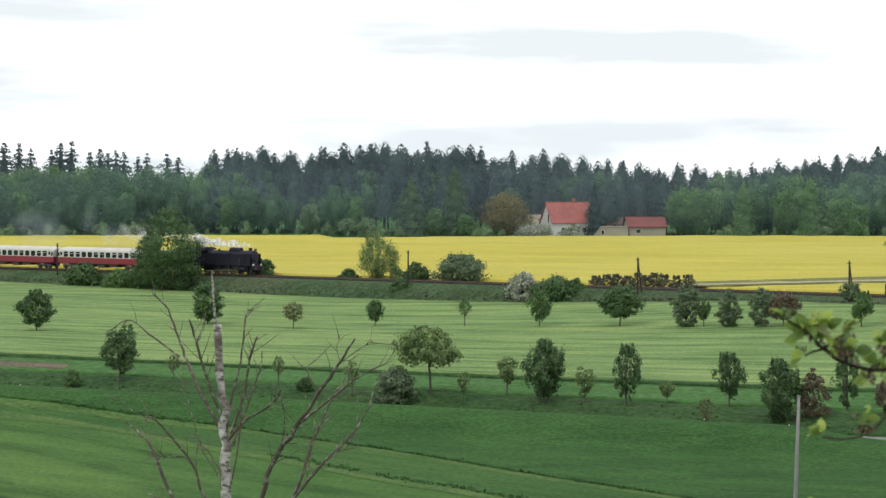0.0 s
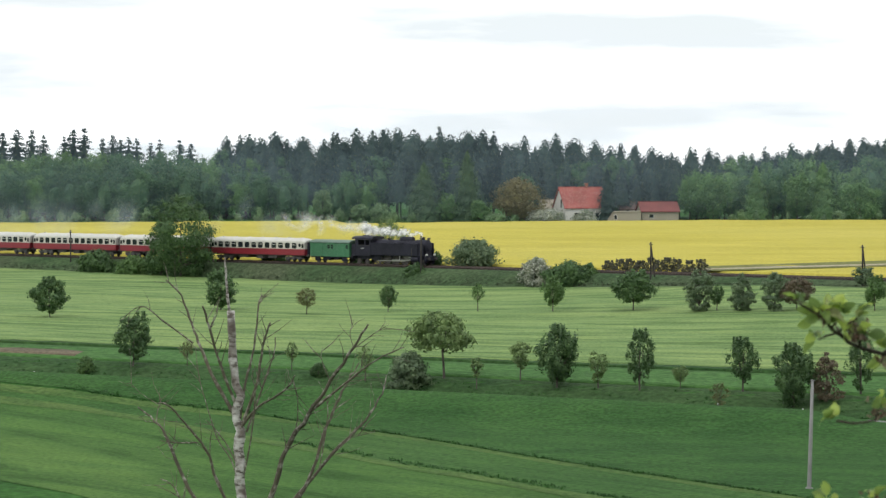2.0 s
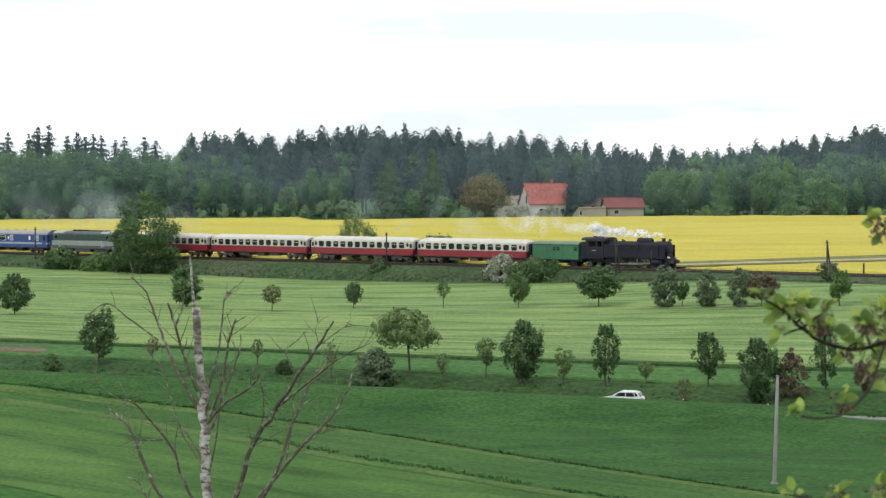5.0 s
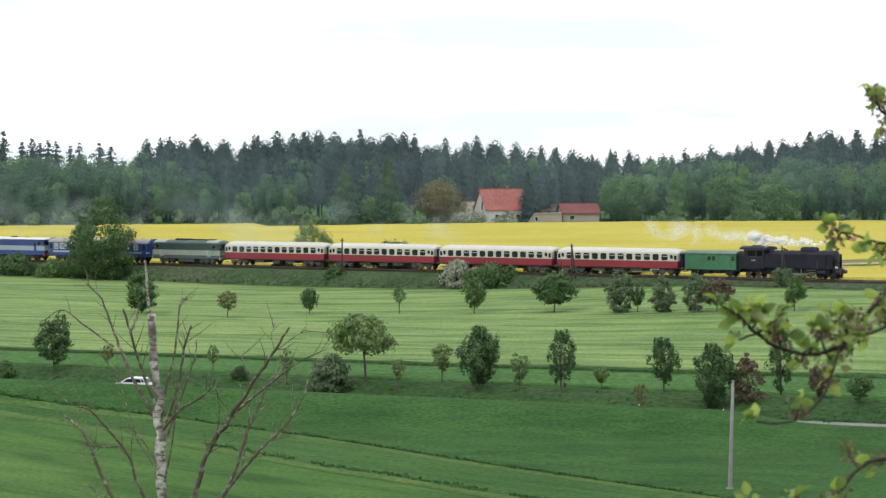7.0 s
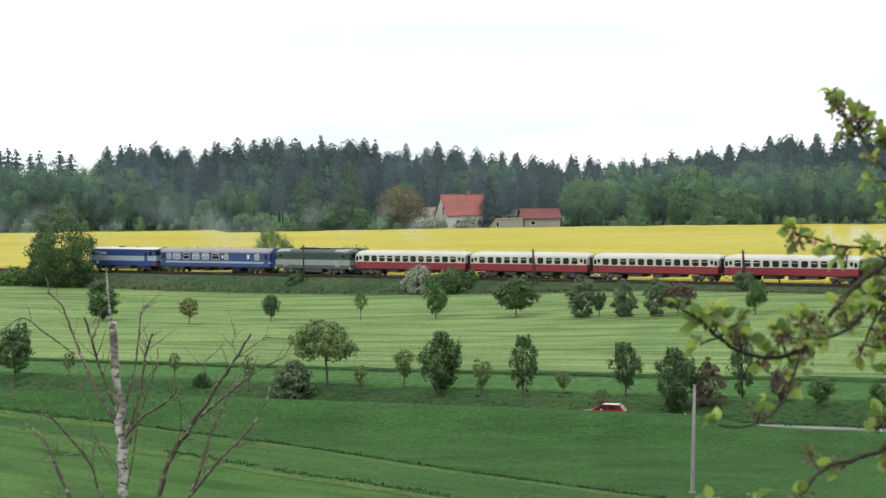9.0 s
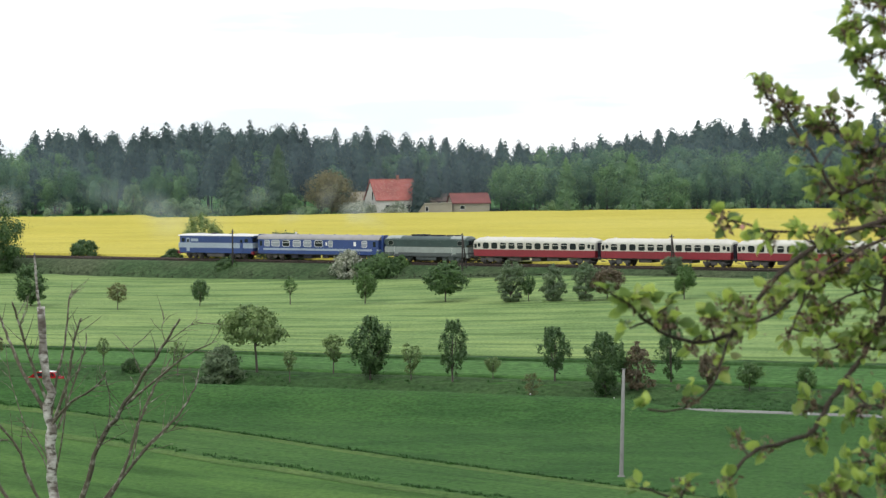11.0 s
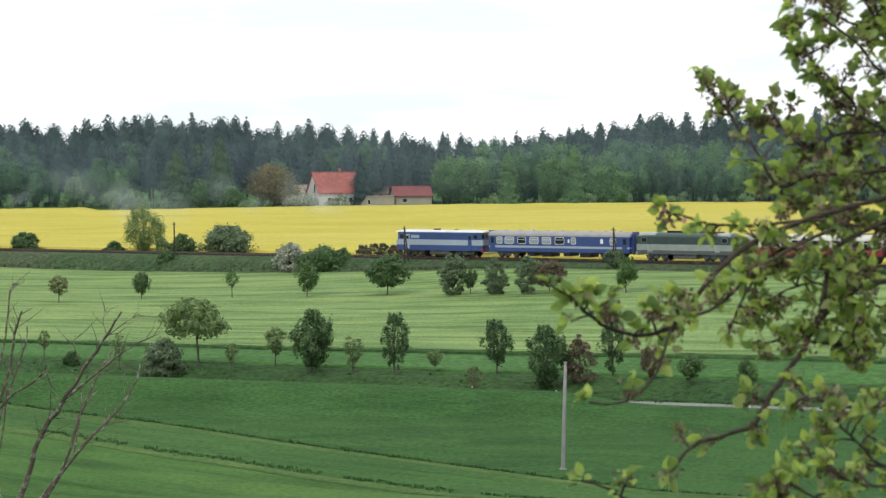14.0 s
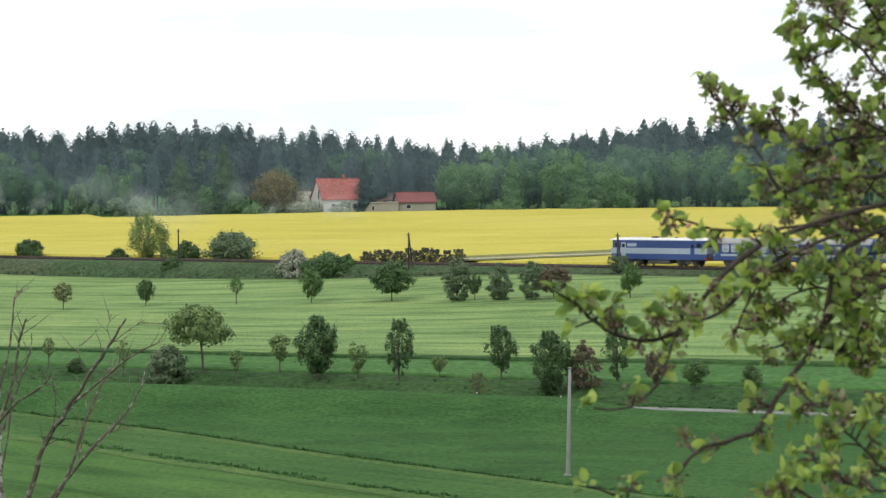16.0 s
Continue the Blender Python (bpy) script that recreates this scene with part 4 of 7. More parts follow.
M["engine_grey"] = plain_material("light_grey_paint", (0.275, 0.310, 0.29), 0.45, vary=0.15, dirt=(0.15, 0.16, 0.15))
M["dull_grey"] = plain_material("dull_grey_paint", (0.075, 0.09, 0.09), 0.5, vary=0.15, dirt=(0.06, 0.065, 0.065))
M["steel"] = plain_material("worn_steel", (0.35, 0.34, 0.33), 0.35, 0.8, vary=0.3)
M["red_wheel"] = plain_material("red_wheel_paint", (0.22, 0.02, 0.02), 0.5, vary=0.2)
M["white_sheet"] = plain_material("white_paint", (0.75, 0.75, 0.73), 0.5, vary=0.06)
M["blind"] = plain_material("pale_blind", (0.27, 0.30, 0.33), 0.7, vary=0.1)
M["lamp_glass"] = plain_material("lamp_glass", (0.6, 0.6, 0.55), 0.15, vary=0.1)

REAR_0, SPEED, GAIN = -102.0, 17.66, 0.0285      # rear of the train at 7 s, its speed and its slow gathering
WHEELS = []                                       # (wheelset, place in its parent, radius)
VEHICLES = []                                     # (vehicle, its middle ahead of the train's rear)


def train_s(t):
    return REAR_0 + SPEED * (t - 7) + GAIN * (t - 7) ** 2


def on_track(s):
    x, y = track_point(s)
    return pose(x, y, float(rail_z(s)), 0, -math.degrees(math.atan(0.0085)), -math.degrees(TH))


def vehicle(name, middle, label, category):
    ob = thing(name, on_track(train_s(0) + middle), label, category, "vehicles of the train")
    VEHICLES.append((ob, middle))
    return ob


def shell(bm, section, stations):
    """Lofts a closed (y, z) section through (x, narrowing, lowering of the top) stations and caps the ends."""
    zmin = min(z for _, z in section)
    rings = []
    for x, nar, low in stations:
        rings.append([bm.verts.new((x, y * nar, zmin + (z - zmin) * low)) for y, z in section])
    n = len(section)
    for a, b in zip(rings, rings[1:]):
        for i in range(n):
            bm.faces.new((a[i], a[(i + 1) % n], b[(i + 1) % n], b[i]))
    bm.faces.new(rings[0])
    bm.faces.new(rings[-1][::-1])
    bmesh.ops.recalc_face_normals(bm, faces=bm.faces[:])
    return bm


def arc_section(half, z0, z1, n=10, flat=1.0):
    pts = [(-half, z0)]
    for i in range(n + 1):
        a = math.pi - math.pi * i / n
        pts.append((half * math.cos(a), z0 + 0.02 + (z1 - z0 - 0.02) * math.sin(a) ** flat))
    pts.append((half, z0))
    return pts


def cyl(bm, x0, x1, y, z, r0, r1=None, n=20, axis="x"):
    r1 = r0 if r1 is None else r1
    ring = []
    for c, r in ((x0, r0), (x1, r1)):
        row = []
        for i in range(n):
            a = 2 * math.pi * i / n
            p = (c, y + r * math.cos(a), z + r * math.sin(a))
            if axis == "y":
                p = (y + r * math.cos(a), c, z + r * math.sin(a))
            if axis == "z":
                p = (y + r * math.cos(a), z + r * math.sin(a), c)
            row.append(bm.verts.new(p))
        ring.append(row)
    for i in range(n):
        bm.faces.new((ring[0][i], ring[0][(i + 1) % n], ring[1][(i + 1) % n], ring[1][i]))
    bm.faces.new(ring[0][::-1])
    bm.faces.new(ring[1])
    bmesh.ops.recalc_face_normals(bm, faces=bm.faces[:])
    return bm


def wheelset_mesh(r, spokes):
    bm = bmesh.new()
    for side in (-1, 1):
        y = side * 0.75
        cyl(bm, y - 0.065, y + 0.065, 0, 0, 0.16, n=12, axis="y")
        n = 24
        for r0, r1, w in ((r * 0.86, r, 0.065),):
            rows = []
            for rr, yy in ((r0, y - w), (r1, y - w), (r1, y + w), (r0, y + w)):
                rows.append([bm.verts.new((rr * math.cos(6.28319 * i / n), yy, rr * math.sin(6.28319 * i / n))) for i in range(n)])
            for a, b in zip(rows, rows[1:] + rows[:1]):
                for i in range(n):
                    bm.faces.new((a[i], a[(i + 1) % n], b[(i + 1) % n], b[i]))
        if spokes:
            for k in range(spokes):
                a = 2 * math.pi * k / spokes
                c, s_ = math.cos(a), math.sin(a)
                vs = []
                for rr, hw in ((0.1, 0.06), (r * 0.9, 0.04)):
                    for t, yy in ((-hw, y - 0.03), (hw, y - 0.03), (hw, y + 0.03), (-hw, y + 0.03)):
                        vs.append(bm.verts.new((rr * c - t * s_, yy, rr * s_ + t * c)))
                for q in ((0, 1, 5, 4), (1, 2, 6, 5), (2, 3, 7, 6), (3, 0, 4, 7)):
                    bm.faces.new([vs[i] for i in q])
            box(bm, -0.28, 0.28, y - 0.05, y + 0.05, -r * 0.84, -r * 0.45)
        else:
            cyl(bm, y - 0.02, y + 0.02, 0, 0, r * 0.9, n=20, axis="y")
            box(bm, -0.1, 0.1, y - 0.03, y + 0.03, r * 0.4, r * 0.6)
    cyl(bm, -0.75, 0.75, 0, 0, 0.08, n=8, axis="y")
    me = bpy.data.meshes.new("wheelset")
    bmesh.ops.recalc_face_normals(bm, faces=bm.faces[:])
    bm.to_mesh(me)
    bm.free()
    return me


WHEEL_MESH = {}


def wheelset(parent, x, r, mat, spokes=0):
    key = (r, spokes, mat.name)
    if key not in WHEEL_MESH:
        WHEEL_MESH[key] = wheelset_mesh(r, spokes)
        WHEEL_MESH[key].materials.append(mat)
    ob = new("wheelset", WHEEL_MESH[key])
    ob.parent = parent
    ob.location = (x, 0, r)
    WHEELS.append((ob, x, r))
    return ob


def bogie(parent, x, base=2.6, r=0.46, mat=None):
    bm = bmesh.new()
    for side in (-1, 1):
        y = side * 1.0
        box(bm, x - base / 2 - 0.55, x + base / 2 + 0.55, y - 0.07, y + 0.07, 0.62, 0.86)
        for dx in (-base / 2, base / 2):
            box(bm, x + dx - 0.2, x + dx + 0.2, y - 0.16, y + 0.16, 0.3, 0.66)
            box(bm, x + dx - 0.42, x + dx - 0.26, y - 0.1, y + 0.1, 0.42, 0.72)
            box(bm, x + dx + 0.26, x + dx + 0.42, y - 0.1, y + 0.1, 0.42, 0.72)
        box(bm, x - 0.42, x + 0.42, y - 0.14, y + 0.14, 0.34, 0.9)
    box(bm, x - 0.3, x + 0.3, -1.0, 1.0, 0.6, 0.95)
    ob = part("bogie", bm, mat or M["grey_gear"], parent)
    for dx in (-base / 2, base / 2):
        wheelset(ob, x + dx, r, M["running_gear"])
    return ob


def buffers(parent, x_end, sgn):
    for y in (-0.88, 0.88):
        bm = bmesh.new()
        cyl(bm, x_end - sgn * 0.62, x_end - sgn * 0.12, y, 1.05, 0.1, n=12)
        cyl(bm, x_end - sgn * 0.12, x_end - sgn * 0.02, y, 1.05, 0.24, n=16)
        part("buffer", bm, M["running_gear"], parent)


def side_window(parent, x, side, y, z0, w, h, frame_mat, glass_mat, rim=0.06, bar=0.0):
    """A window set proud of the side: its frame, and a pane with rounded corners."""
    def plate(hw, z_a, z_b, y_a, y_b):
        bm = bmesh.new()
        c = 0.16
        out = [(x - hw, z_a + c), (x - hw + c, z_a), (x + hw - c, z_a), (x + hw, z_a + c), (x + hw, z_b - c), (x + hw - c, z_b), (x - hw + c, z_b), (x - hw, z_b - c)]
        return prism(bm, out, "y", y_a, y_b)
    fr = part("window", plate(w / 2 + rim, z0 - rim, z0 + h + rim, side * (y - 0.05), side * (y + 0.018)), frame_mat, parent)
    part("pane", plate(w / 2, z0, z0 + h, side * (y - 0.03), side * (y + 0.026)), glass_mat, fr)
    if bar:
        part("sash", boxes((x - w / 2 + 0.03, x + w / 2 - 0.03, min(side * y, side * (y + 0.034)), max(side * y, side * (y + 0.034)), z0 + h * bar, z0 + h * bar + 0.07)), frame_mat, fr)


def red_coach(middle, seed):
    L = 22.16
    rng = random.Random(seed)
    ob = vehicle("passenger_coach", middle, "red and cream passenger coach with rounded windows and a pale roof", "railway coach")
    e = L / 2 - 0.55
    body = lambda z0, z1: [(-1.43, z0), (1.43, z0), (1.43, z1), (-1.43, z1)]
    ends = [(-e, 0.88, 1), (-e + 0.9, 1.0, 1), (e - 0.9, 1.0, 1), (e, 0.88, 1)]
    part("lower_side", shell(bmesh.new(), body(1.12, 2.12), ends), M["red"], ob, "glossy dark red lower body side")
    part("upper_side", shell(bmesh.new(), body(2.124, 3.18), ends), M["cream"], ob, "cream upper body side")
    roof = [(-e - 0.08, 0.84, 0.55), (-e + 0.35, 0.95, 0.86), (-e + 1.1, 1.0, 1), (e - 1.1, 1.0, 1), (e - 0.35, 0.95, 0.86), (e + 0.08, 0.84, 0.55)]
    r = part("roof", shell(bmesh.new(), arc_section(1.46, 3.184, 3.92), roof), M["roof_pale"], ob)
    for i in range(7):
        part("roof_vent", boxes((-9 + i * 3 - 0.16, -9 + i * 3 + 0.16, -0.2, 0.2, 3.85, 4.0), bevel=0.04), M["roof_pale"], r)
    part("underframe", boxes((-e + 0.1, e - 0.1, -1.2, 1.2, 0.96, 1.116)), M["running_gear"], ob)
    for x, w, h in ((-3.4, 2.2, 0.42), (0.3, 1.6, 0.5), (3.2, 2.0, 0.4)):
        part("equipment_box", boxes((x - w / 2, x + w / 2, -1.15, 1.15, 0.95 - h, 0.957), bevel=0.05), M["running_gear"], ob)
    for side in (-1, 1):
        for i in range(12):
            x = -8.36 + i * 1.52
            side_window(ob, x, side, 1.43, 2.23, 1.06, 0.9, M["cream"], M["dark_glass"], 0.05, 0.62 if rng.random() < 0.6 else 0.0)
        for x in (-9.55, 9.55):
            side_window(ob, x, side, 1.43, 2.45, 0.5, 0.6, M["cream"], M["dark_glass"], 0.05)
        for x in (-10.2, 10.2):
            dr = part("door", boxes((x - 0.36, x + 0.36, side * 1.41 - 0.03, side * 1.41 + 0.03, 1.25, 2.11)), M["red"], ob)
            part("upper_panel", boxes((x - 0.36, x + 0.36, side * 1.41 - 0.03, side * 1.41 + 0.03, 2.13, 3.1)), M["cream"], dr)
            part("pane", boxes((x - 0.22, x + 0.22, side * 1.415 - 0.04, side * 1.415 + 0.04, 2.3, 2.95)), M["dark_glass"], dr)
            part("step", boxes((x - 0.35, x + 0.35, side * 1.3 - 0.12, side * 1.3 + 0.12, 0.55, 0.62)), M["running_gear"], ob)
    for sgn in (-1, 1):
        part("gangway", boxes((min(sgn * e, sgn * (L / 2 - 0.05)), max(sgn * e, sgn * (L / 2 - 0.05)), -0.7, 0.7, 1.1, 3.25), bevel=0.06), M["black"], ob, "black rubber gangway")
        bogie(ob, sgn * 7.75)
        buffers(ob, sgn * L / 2, sgn)


def blue_coach(middle):
    L = 24.5
    ob = vehicle("sleeping_coach", middle, "blue service coach with a white waist line and grey roof", "railway coach")
    e = L / 2 - 0.5
    body = lambda z0, z1, h: [(-h, z0), (h, z0), (h, z1), (-h, z1)]
    ends = [(-e, 0.97, 1), (-e + 0.4, 1, 1), (e - 0.4, 1, 1), (e, 0.97, 1)]
    part("lower_side", shell(bmesh.new(), body(1.0, 1.55, 1.4), ends), M["blue"], ob)
    part("waist_line", shell(bmesh.new(), body(1.554, 1.86, 1.405), ends), M["pale_blue"], ob, "pale grey line under the windows")
    part("upper_side", shell(bmesh.new(), body(1.864, 3.25, 1.4), ends), M["blue"], ob)
    roof = [(-e - 0.1, 0.96, 0.9), (-e + 0.5, 1, 1), (e - 0.5, 1, 1), (e + 0.1, 0.96, 0.9)]
    r = part("roof", shell(bmesh.new(), arc_section(1.42, 3.254, 4.0), roof), M["roof_grey"], ob)
    for i in range(9):
        part("roof_vent", boxes((-9.6 + i * 2.4 - 0.15, -9.6 + i * 2.4 + 0.15, -0.25, 0.25, 3.95, 4.07), bevel=0.04), M["roof_grey"], r)
    bm = cyl(bmesh.new(), 3.9, 4.35, -5.2, 0.0, 0.16, n=12, axis="z")
    part("roof_ventilator", bm, M["roof_white"], r)
    part("underframe", boxes((-e, e, -1.2, 1.2, 0.86, 0.996)), M["running_gear"], ob)
    for x, w, h in ((-4.6, 1.4, 0.5), (-2.0, 1.6, 0.55), (1.4, 1.2, 0.45), (4.4, 1.8, 0.55)):
        part("equipment_box", boxes((x - w / 2, x + w / 2, -1.2, 1.2, 0.86 - h, 0.857), bevel=0.04), M["black"], ob)
    for side in (-1, 1):
        for i, (x, w, mat) in enumerate(((-9.9, 0.9, "blind"), (-8.2, 1.5, "blind"), (-6.1, 1.3, "dark_glass"), (-4.0, 1.4, "blind"), (-1.9, 1.4, "blind"), (0.3, 1.5, "dark_glass"), (2.6, 0.7, "blind"), (9.1, 0.9, "blind"))):
            side_window(ob, x, side, 1.4, 2.18, w, 0.88, M["roof_white"], M[mat], 0.07, 0.6)
        part("notice_panel", boxes((7.05, 7.5, side * 1.4 - 0.015, side * 1.4 + 0.015, 2.3, 2.95)), M["white_sheet"], ob)
        part("notice_panel", boxes((1.65, 1.95, side * 1.4 - 0.015, side * 1.4 + 0.015, 2.35, 2.85)), M["white_sheet"], ob)
        for x in (-11.1, 11.0):
            dr = part("door", boxes((x - 0.45, x + 0.45, side * 1.395 - 0.02, side * 1.395 + 0.02, 1.05, 3.15)), M["blue"], ob)
            part("pane", boxes((x - 0.25, x + 0.25, side * 1.4 - 0.03, side * 1.4 + 0.03, 2.2, 3.0)), M["dark_glass"], dr)
    for sgn in (-1, 1):
        part("gangway", shell(bmesh.new(), [(-0.75, 1.0), (0.75, 1.0), (0.75, 3.6), (0.5, 4.0), (-0.5, 4.0), (-0.75, 3.6)], [(sgn * e, 1, 1), (sgn * (L / 2 - 0.03), 1, 1)]), M["blue"], ob, "dark blue gangway bellows")
        bogie(ob, sgn * 8.6, 2.5, 0.46, M["running_gear"])
        buffers(ob, sgn * L / 2, sgn)


def grey_diesel(middle):
    L = 16.54
    ob = vehicle("diesel_locomotive", middle, "dark green and grey diesel locomotive with goggle cab windows", "locomotive")
    e = L / 2 - 0.65
    ends = [(-e, 0.9, 1), (-e + 0.7, 1, 1), (e - 0.7, 1, 1), (e, 0.9, 1)]
    sec = lambda z0, z1, h: [(-h, z0), (h, z0), (h, z1), (-h, z1)]
    part("skirt", shell(bmesh.new(), sec(0.95, 1.5, 1.46), ends), M["dull_grey"], ob, "dull dark grey skirt")
    part("lower_side", shell(bmesh.new(), sec(1.504, 2.34, 1.47), ends), M["engine_grey"], ob, "light grey waist band")
    part("upper_side", shell(bmesh.new(), sec(2.344, 3.35, 1.46), [(-e + 0.25, 0.86, 1), (-e + 0.9, 1, 1), (e - 0.9, 1, 1), (e - 0.25, 0.86, 1)]), M["dark_green"], ob, "dark green upper body side")
    r = part("roof", shell(bmesh.new(), arc_section(1.48, 3.354, 4.0), [(-e - 0.1, 0.86, 0.4), (-e + 0.7, 1, 0.8), (-e + 2.2, 1, 1), (e - 2.2, 1, 1), (e - 0.7, 1, 0.8), (e + 0.1, 0.86, 0.4)]), M["dark_green"], ob)
    for sgn in (-1, 1):
        part("cab_roof_panel", shell(bmesh.new(), arc_section(1.44, 3.5, 4.03), [(min(sgn * 4.6, sgn * 7.2), 0.98, 0.9 if sgn < 0 else 1.0), (max(sgn * 4.6, sgn * 7.2), 0.98, 1.0 if sgn < 0 else 0.9)]), M["engine_grey"], r, "pale grey roof over the cab")
    part("exhaust_casing", boxes((-3.2, -0.2, -0.5, 0.5, 3.9, 4.2), bevel=0.06), M["black"], r)
    part("radiator_casing", boxes((0.4, 2.6, -0.45, 0.45, 3.9, 4.14), bevel=0.06), M["black"], r)
    for x in (3.6, 5.0):
        part("roof_fan", cyl(bmesh.new(), 3.9, 4.14, x, 0.0, 0.55, n=18, axis="z"), M["running_gear"], r)
    for side in (-1, 1):
        for i in range(5):
            x = -3.6 + i * 1.6
            g = part("air_grille", boxes((x - 0.55, x + 0.55, side * 1.465 - 0.02, side * 1.465 + 0.02, 2.68, 3.22)), M["dark_green"], ob)
            for k in range(5):
                part("slat", boxes((x - 0.52, x + 0.52, side * 1.47 - 0.03, side * 1.47 + 0.03, 2.72 + k * 0.1, 2.75 + k * 0.1)), M["dark_green"], g)
        for sx in (-1, 1):
            side_window(ob, sx * 6.35, side, 1.46, 2.62, 0.85, 0.62, M["steel"], M["dark_glass"], 0.04)
            dr = part("cab_door", boxes((sx * 5.3 - 0.32, sx * 5.3 + 0.32, side * 1.475 - 0.015, side * 1.475 + 0.015, 1.3, 2.34)), M["engine_grey"], ob)
            part("handrail", boxes((sx * 5.3 - 0.42, sx * 5.3 - 0.39, side * 1.5 - 0.02, side * 1.5 + 0.02, 1.1, 2.4)), M["roof_white"], dr)
    for sgn in (-1, 1):
        for y in (-0.68, 0.68):
            bm = boxes((min(sgn * (e - 0.35), sgn * (e + 0.14)), max(sgn * (e - 0.35), sgn * (e + 0.14)), y - 0.56, y + 0.56, 2.62, 3.4), bevel=0.08)
            w = part("windscreen_hood", bm, M["dark_green"], ob)
            part("pane", boxes((min(sgn * e, sgn * (e + 0.16)), max(sgn * e, sgn * (e + 0.16)), y - 0.44, y + 0.44, 2.74, 3.28)), M["dark_glass"], w)
            part("headlight", cyl(bmesh.new(), sgn * (e - 0.3), sgn * (e + 0.06), y, 1.75, 0.14, n=14), M["lamp_glass"], ob)
        part("buffer_beam", boxes((min(sgn * (e - 0.2), sgn * (e + 0.1)), max(sgn * (e - 0.2), sgn * (e + 0.1)), -1.35, 1.35, 0.8, 1.3)), M["engine_grey"], ob)
        bogie(ob, sgn * 4.5, 2.4, 0.5, M["dull_grey"])
        buffers(ob, sgn * L / 2, sgn)
    part("fuel_tank", boxes((-1.9, 1.9, -1.25, 1.25, 0.35, 0.946), bevel=0.12), M["dull_grey"], ob)


def blue_diesel(middle):
    L = 16.54
    ob = vehicle("diesel_locomotive", middle, "blue diesel locomotive with a pale waist band and white roof", "locomotive")
    e = L / 2 - 0.6
    sec = lambda z0, z1, h: [(-h, z0), (h, z0), (h, z1), (-h, z1)]
    slope = lambda a, b: [(-e + a, 0.86, 1), (-e + a + 0.8, 1, 1), (e - a - 0.8, 1, 1), (e - a, 0.86, 1)]
    part("lower_side", shell(bmesh.new(), sec(0.95, 1.75, 1.46), slope(0.1, 0)), M["blue"], ob, "blue lower body side")
    part("waist_band", shell(bmesh.new(), sec(1.754, 2.55, 1.475), slope(0.0, 0)), M["pale_blue"], ob, "pale grey-blue waist band")
    part("upper_side", shell(bmesh.new(), sec(2.554, 3.62, 1.46), slope(0.28, 0)), M["blue"], ob, "blue upper body side")
    r = part("roof", shell(bmesh.new(), arc_section(1.5, 3.624, 3.95, 10, 0.8), [(-e - 0.1, 0.9, 0.55), (-e + 0.6, 1, 0.9), (-e + 1.6, 1, 1), (e - 1.6, 1, 1), (e - 0.6, 1, 0.9), (e + 0.1, 0.9, 0.55)]), M["roof_white"], ob)
    part("exhaust", boxes((-1.6, -0.7, -0.35, 0.35, 3.9, 4.12), bevel=0.05), M["black"], r)
    part("horn", boxes((2.0, 2.4, -0.2, 0.2, 3.9, 4.06), bevel=0.05), M["black"], r)
    part("roof_hatch", boxes((-5.4, -3.2, -0.7, 0.7, 3.85, 4.0), bevel=0.05), M["roof_white"], r)
    part("roof_hatch", boxes((3.4, 5.6, -0.7, 0.7, 3.85, 4.0), bevel=0.05), M["roof_white"], r)
    for side in (-1, 1):
        for i in range(4):
            x = -2.7 + i * 1.8
            g = part("air_grille", boxes((x - 0.6, x + 0.6, side * 1.465 - 0.02, side * 1.465 + 0.02, 2.72, 3.28)), M["blue"], ob)
            for k in range(5):
                part("slat", boxes((x - 0.57, x + 0.57, side * 1.47 - 0.03, side * 1.47 + 0.03, 2.76 + k * 0.1, 2.79 + k * 0.1)), M["blue"], g)
        for sx in (-1, 1):
            side_window(ob, sx * 6.5, side, 1.46, 2.66, 0.7, 0.62, M["blue"], M["dark_glass"])
            dr = part("cab_door", boxes((sx * 5.5 - 0.33, sx * 5.5 + 0.33, side * 1.475 - 0.02, side * 1.475 + 0.02, 1.2, 3.3)), M["pale_blue"] if sx < 0 else M["blue"], ob)
            part("pane", boxes((sx * 5.5 - 0.2, sx * 5.5 + 0.2, side * 1.48 - 0.03, side * 1.48 + 0.03, 2.6, 3.1)), M["dark_glass"], dr)
            part("step", boxes((sx * 5.5 - 0.3, sx * 5.5 + 0.3, side * 1.35 - 0.1, side * 1.35 + 0.1, 0.5, 0.56)), M["running_gear"], ob)
        part("side_window_panel", boxes((-4.9, -3.4, side * 1.462 - 0.015, side * 1.462 + 0.015, 2.75, 3.2)), M["pale_blue"], ob)
    for sgn in (-1, 1):
        for y in (-0.55, 0.55):
            part("windscreen", boxes((min(sgn * (e - 0.9), sgn * (e - 0.22)), max(sgn * (e - 0.9), sgn * (e - 0.22)), y - 0.48, y + 0.48, 2.72, 3.32), bevel=0.05), M["dark_glass"], ob)
            part("headlight", cyl(bmesh.new(), sgn * (e - 0.4), sgn * (e + 0.04), y * 1.6, 1.95, 0.13, n=14), M["lamp_glass"], ob)
        part("buffer_beam", boxes((min(sgn * (e - 0.3), sgn * (e + 0.05)), max(sgn * (e - 0.3), sgn * (e + 0.05)), -1.35, 1.35, 0.8, 1.25)), M["red"], ob)
        bogie(ob, sgn * 4.5, 2.4, 0.5, M["running_gear"])
        buffers(ob, sgn * L / 2, sgn)
    part("fuel_tank", boxes((-1.8, 1.8, -1.3, 1.3, 0.35, 0.946), bevel=0.12), M["grey_gear"], ob)


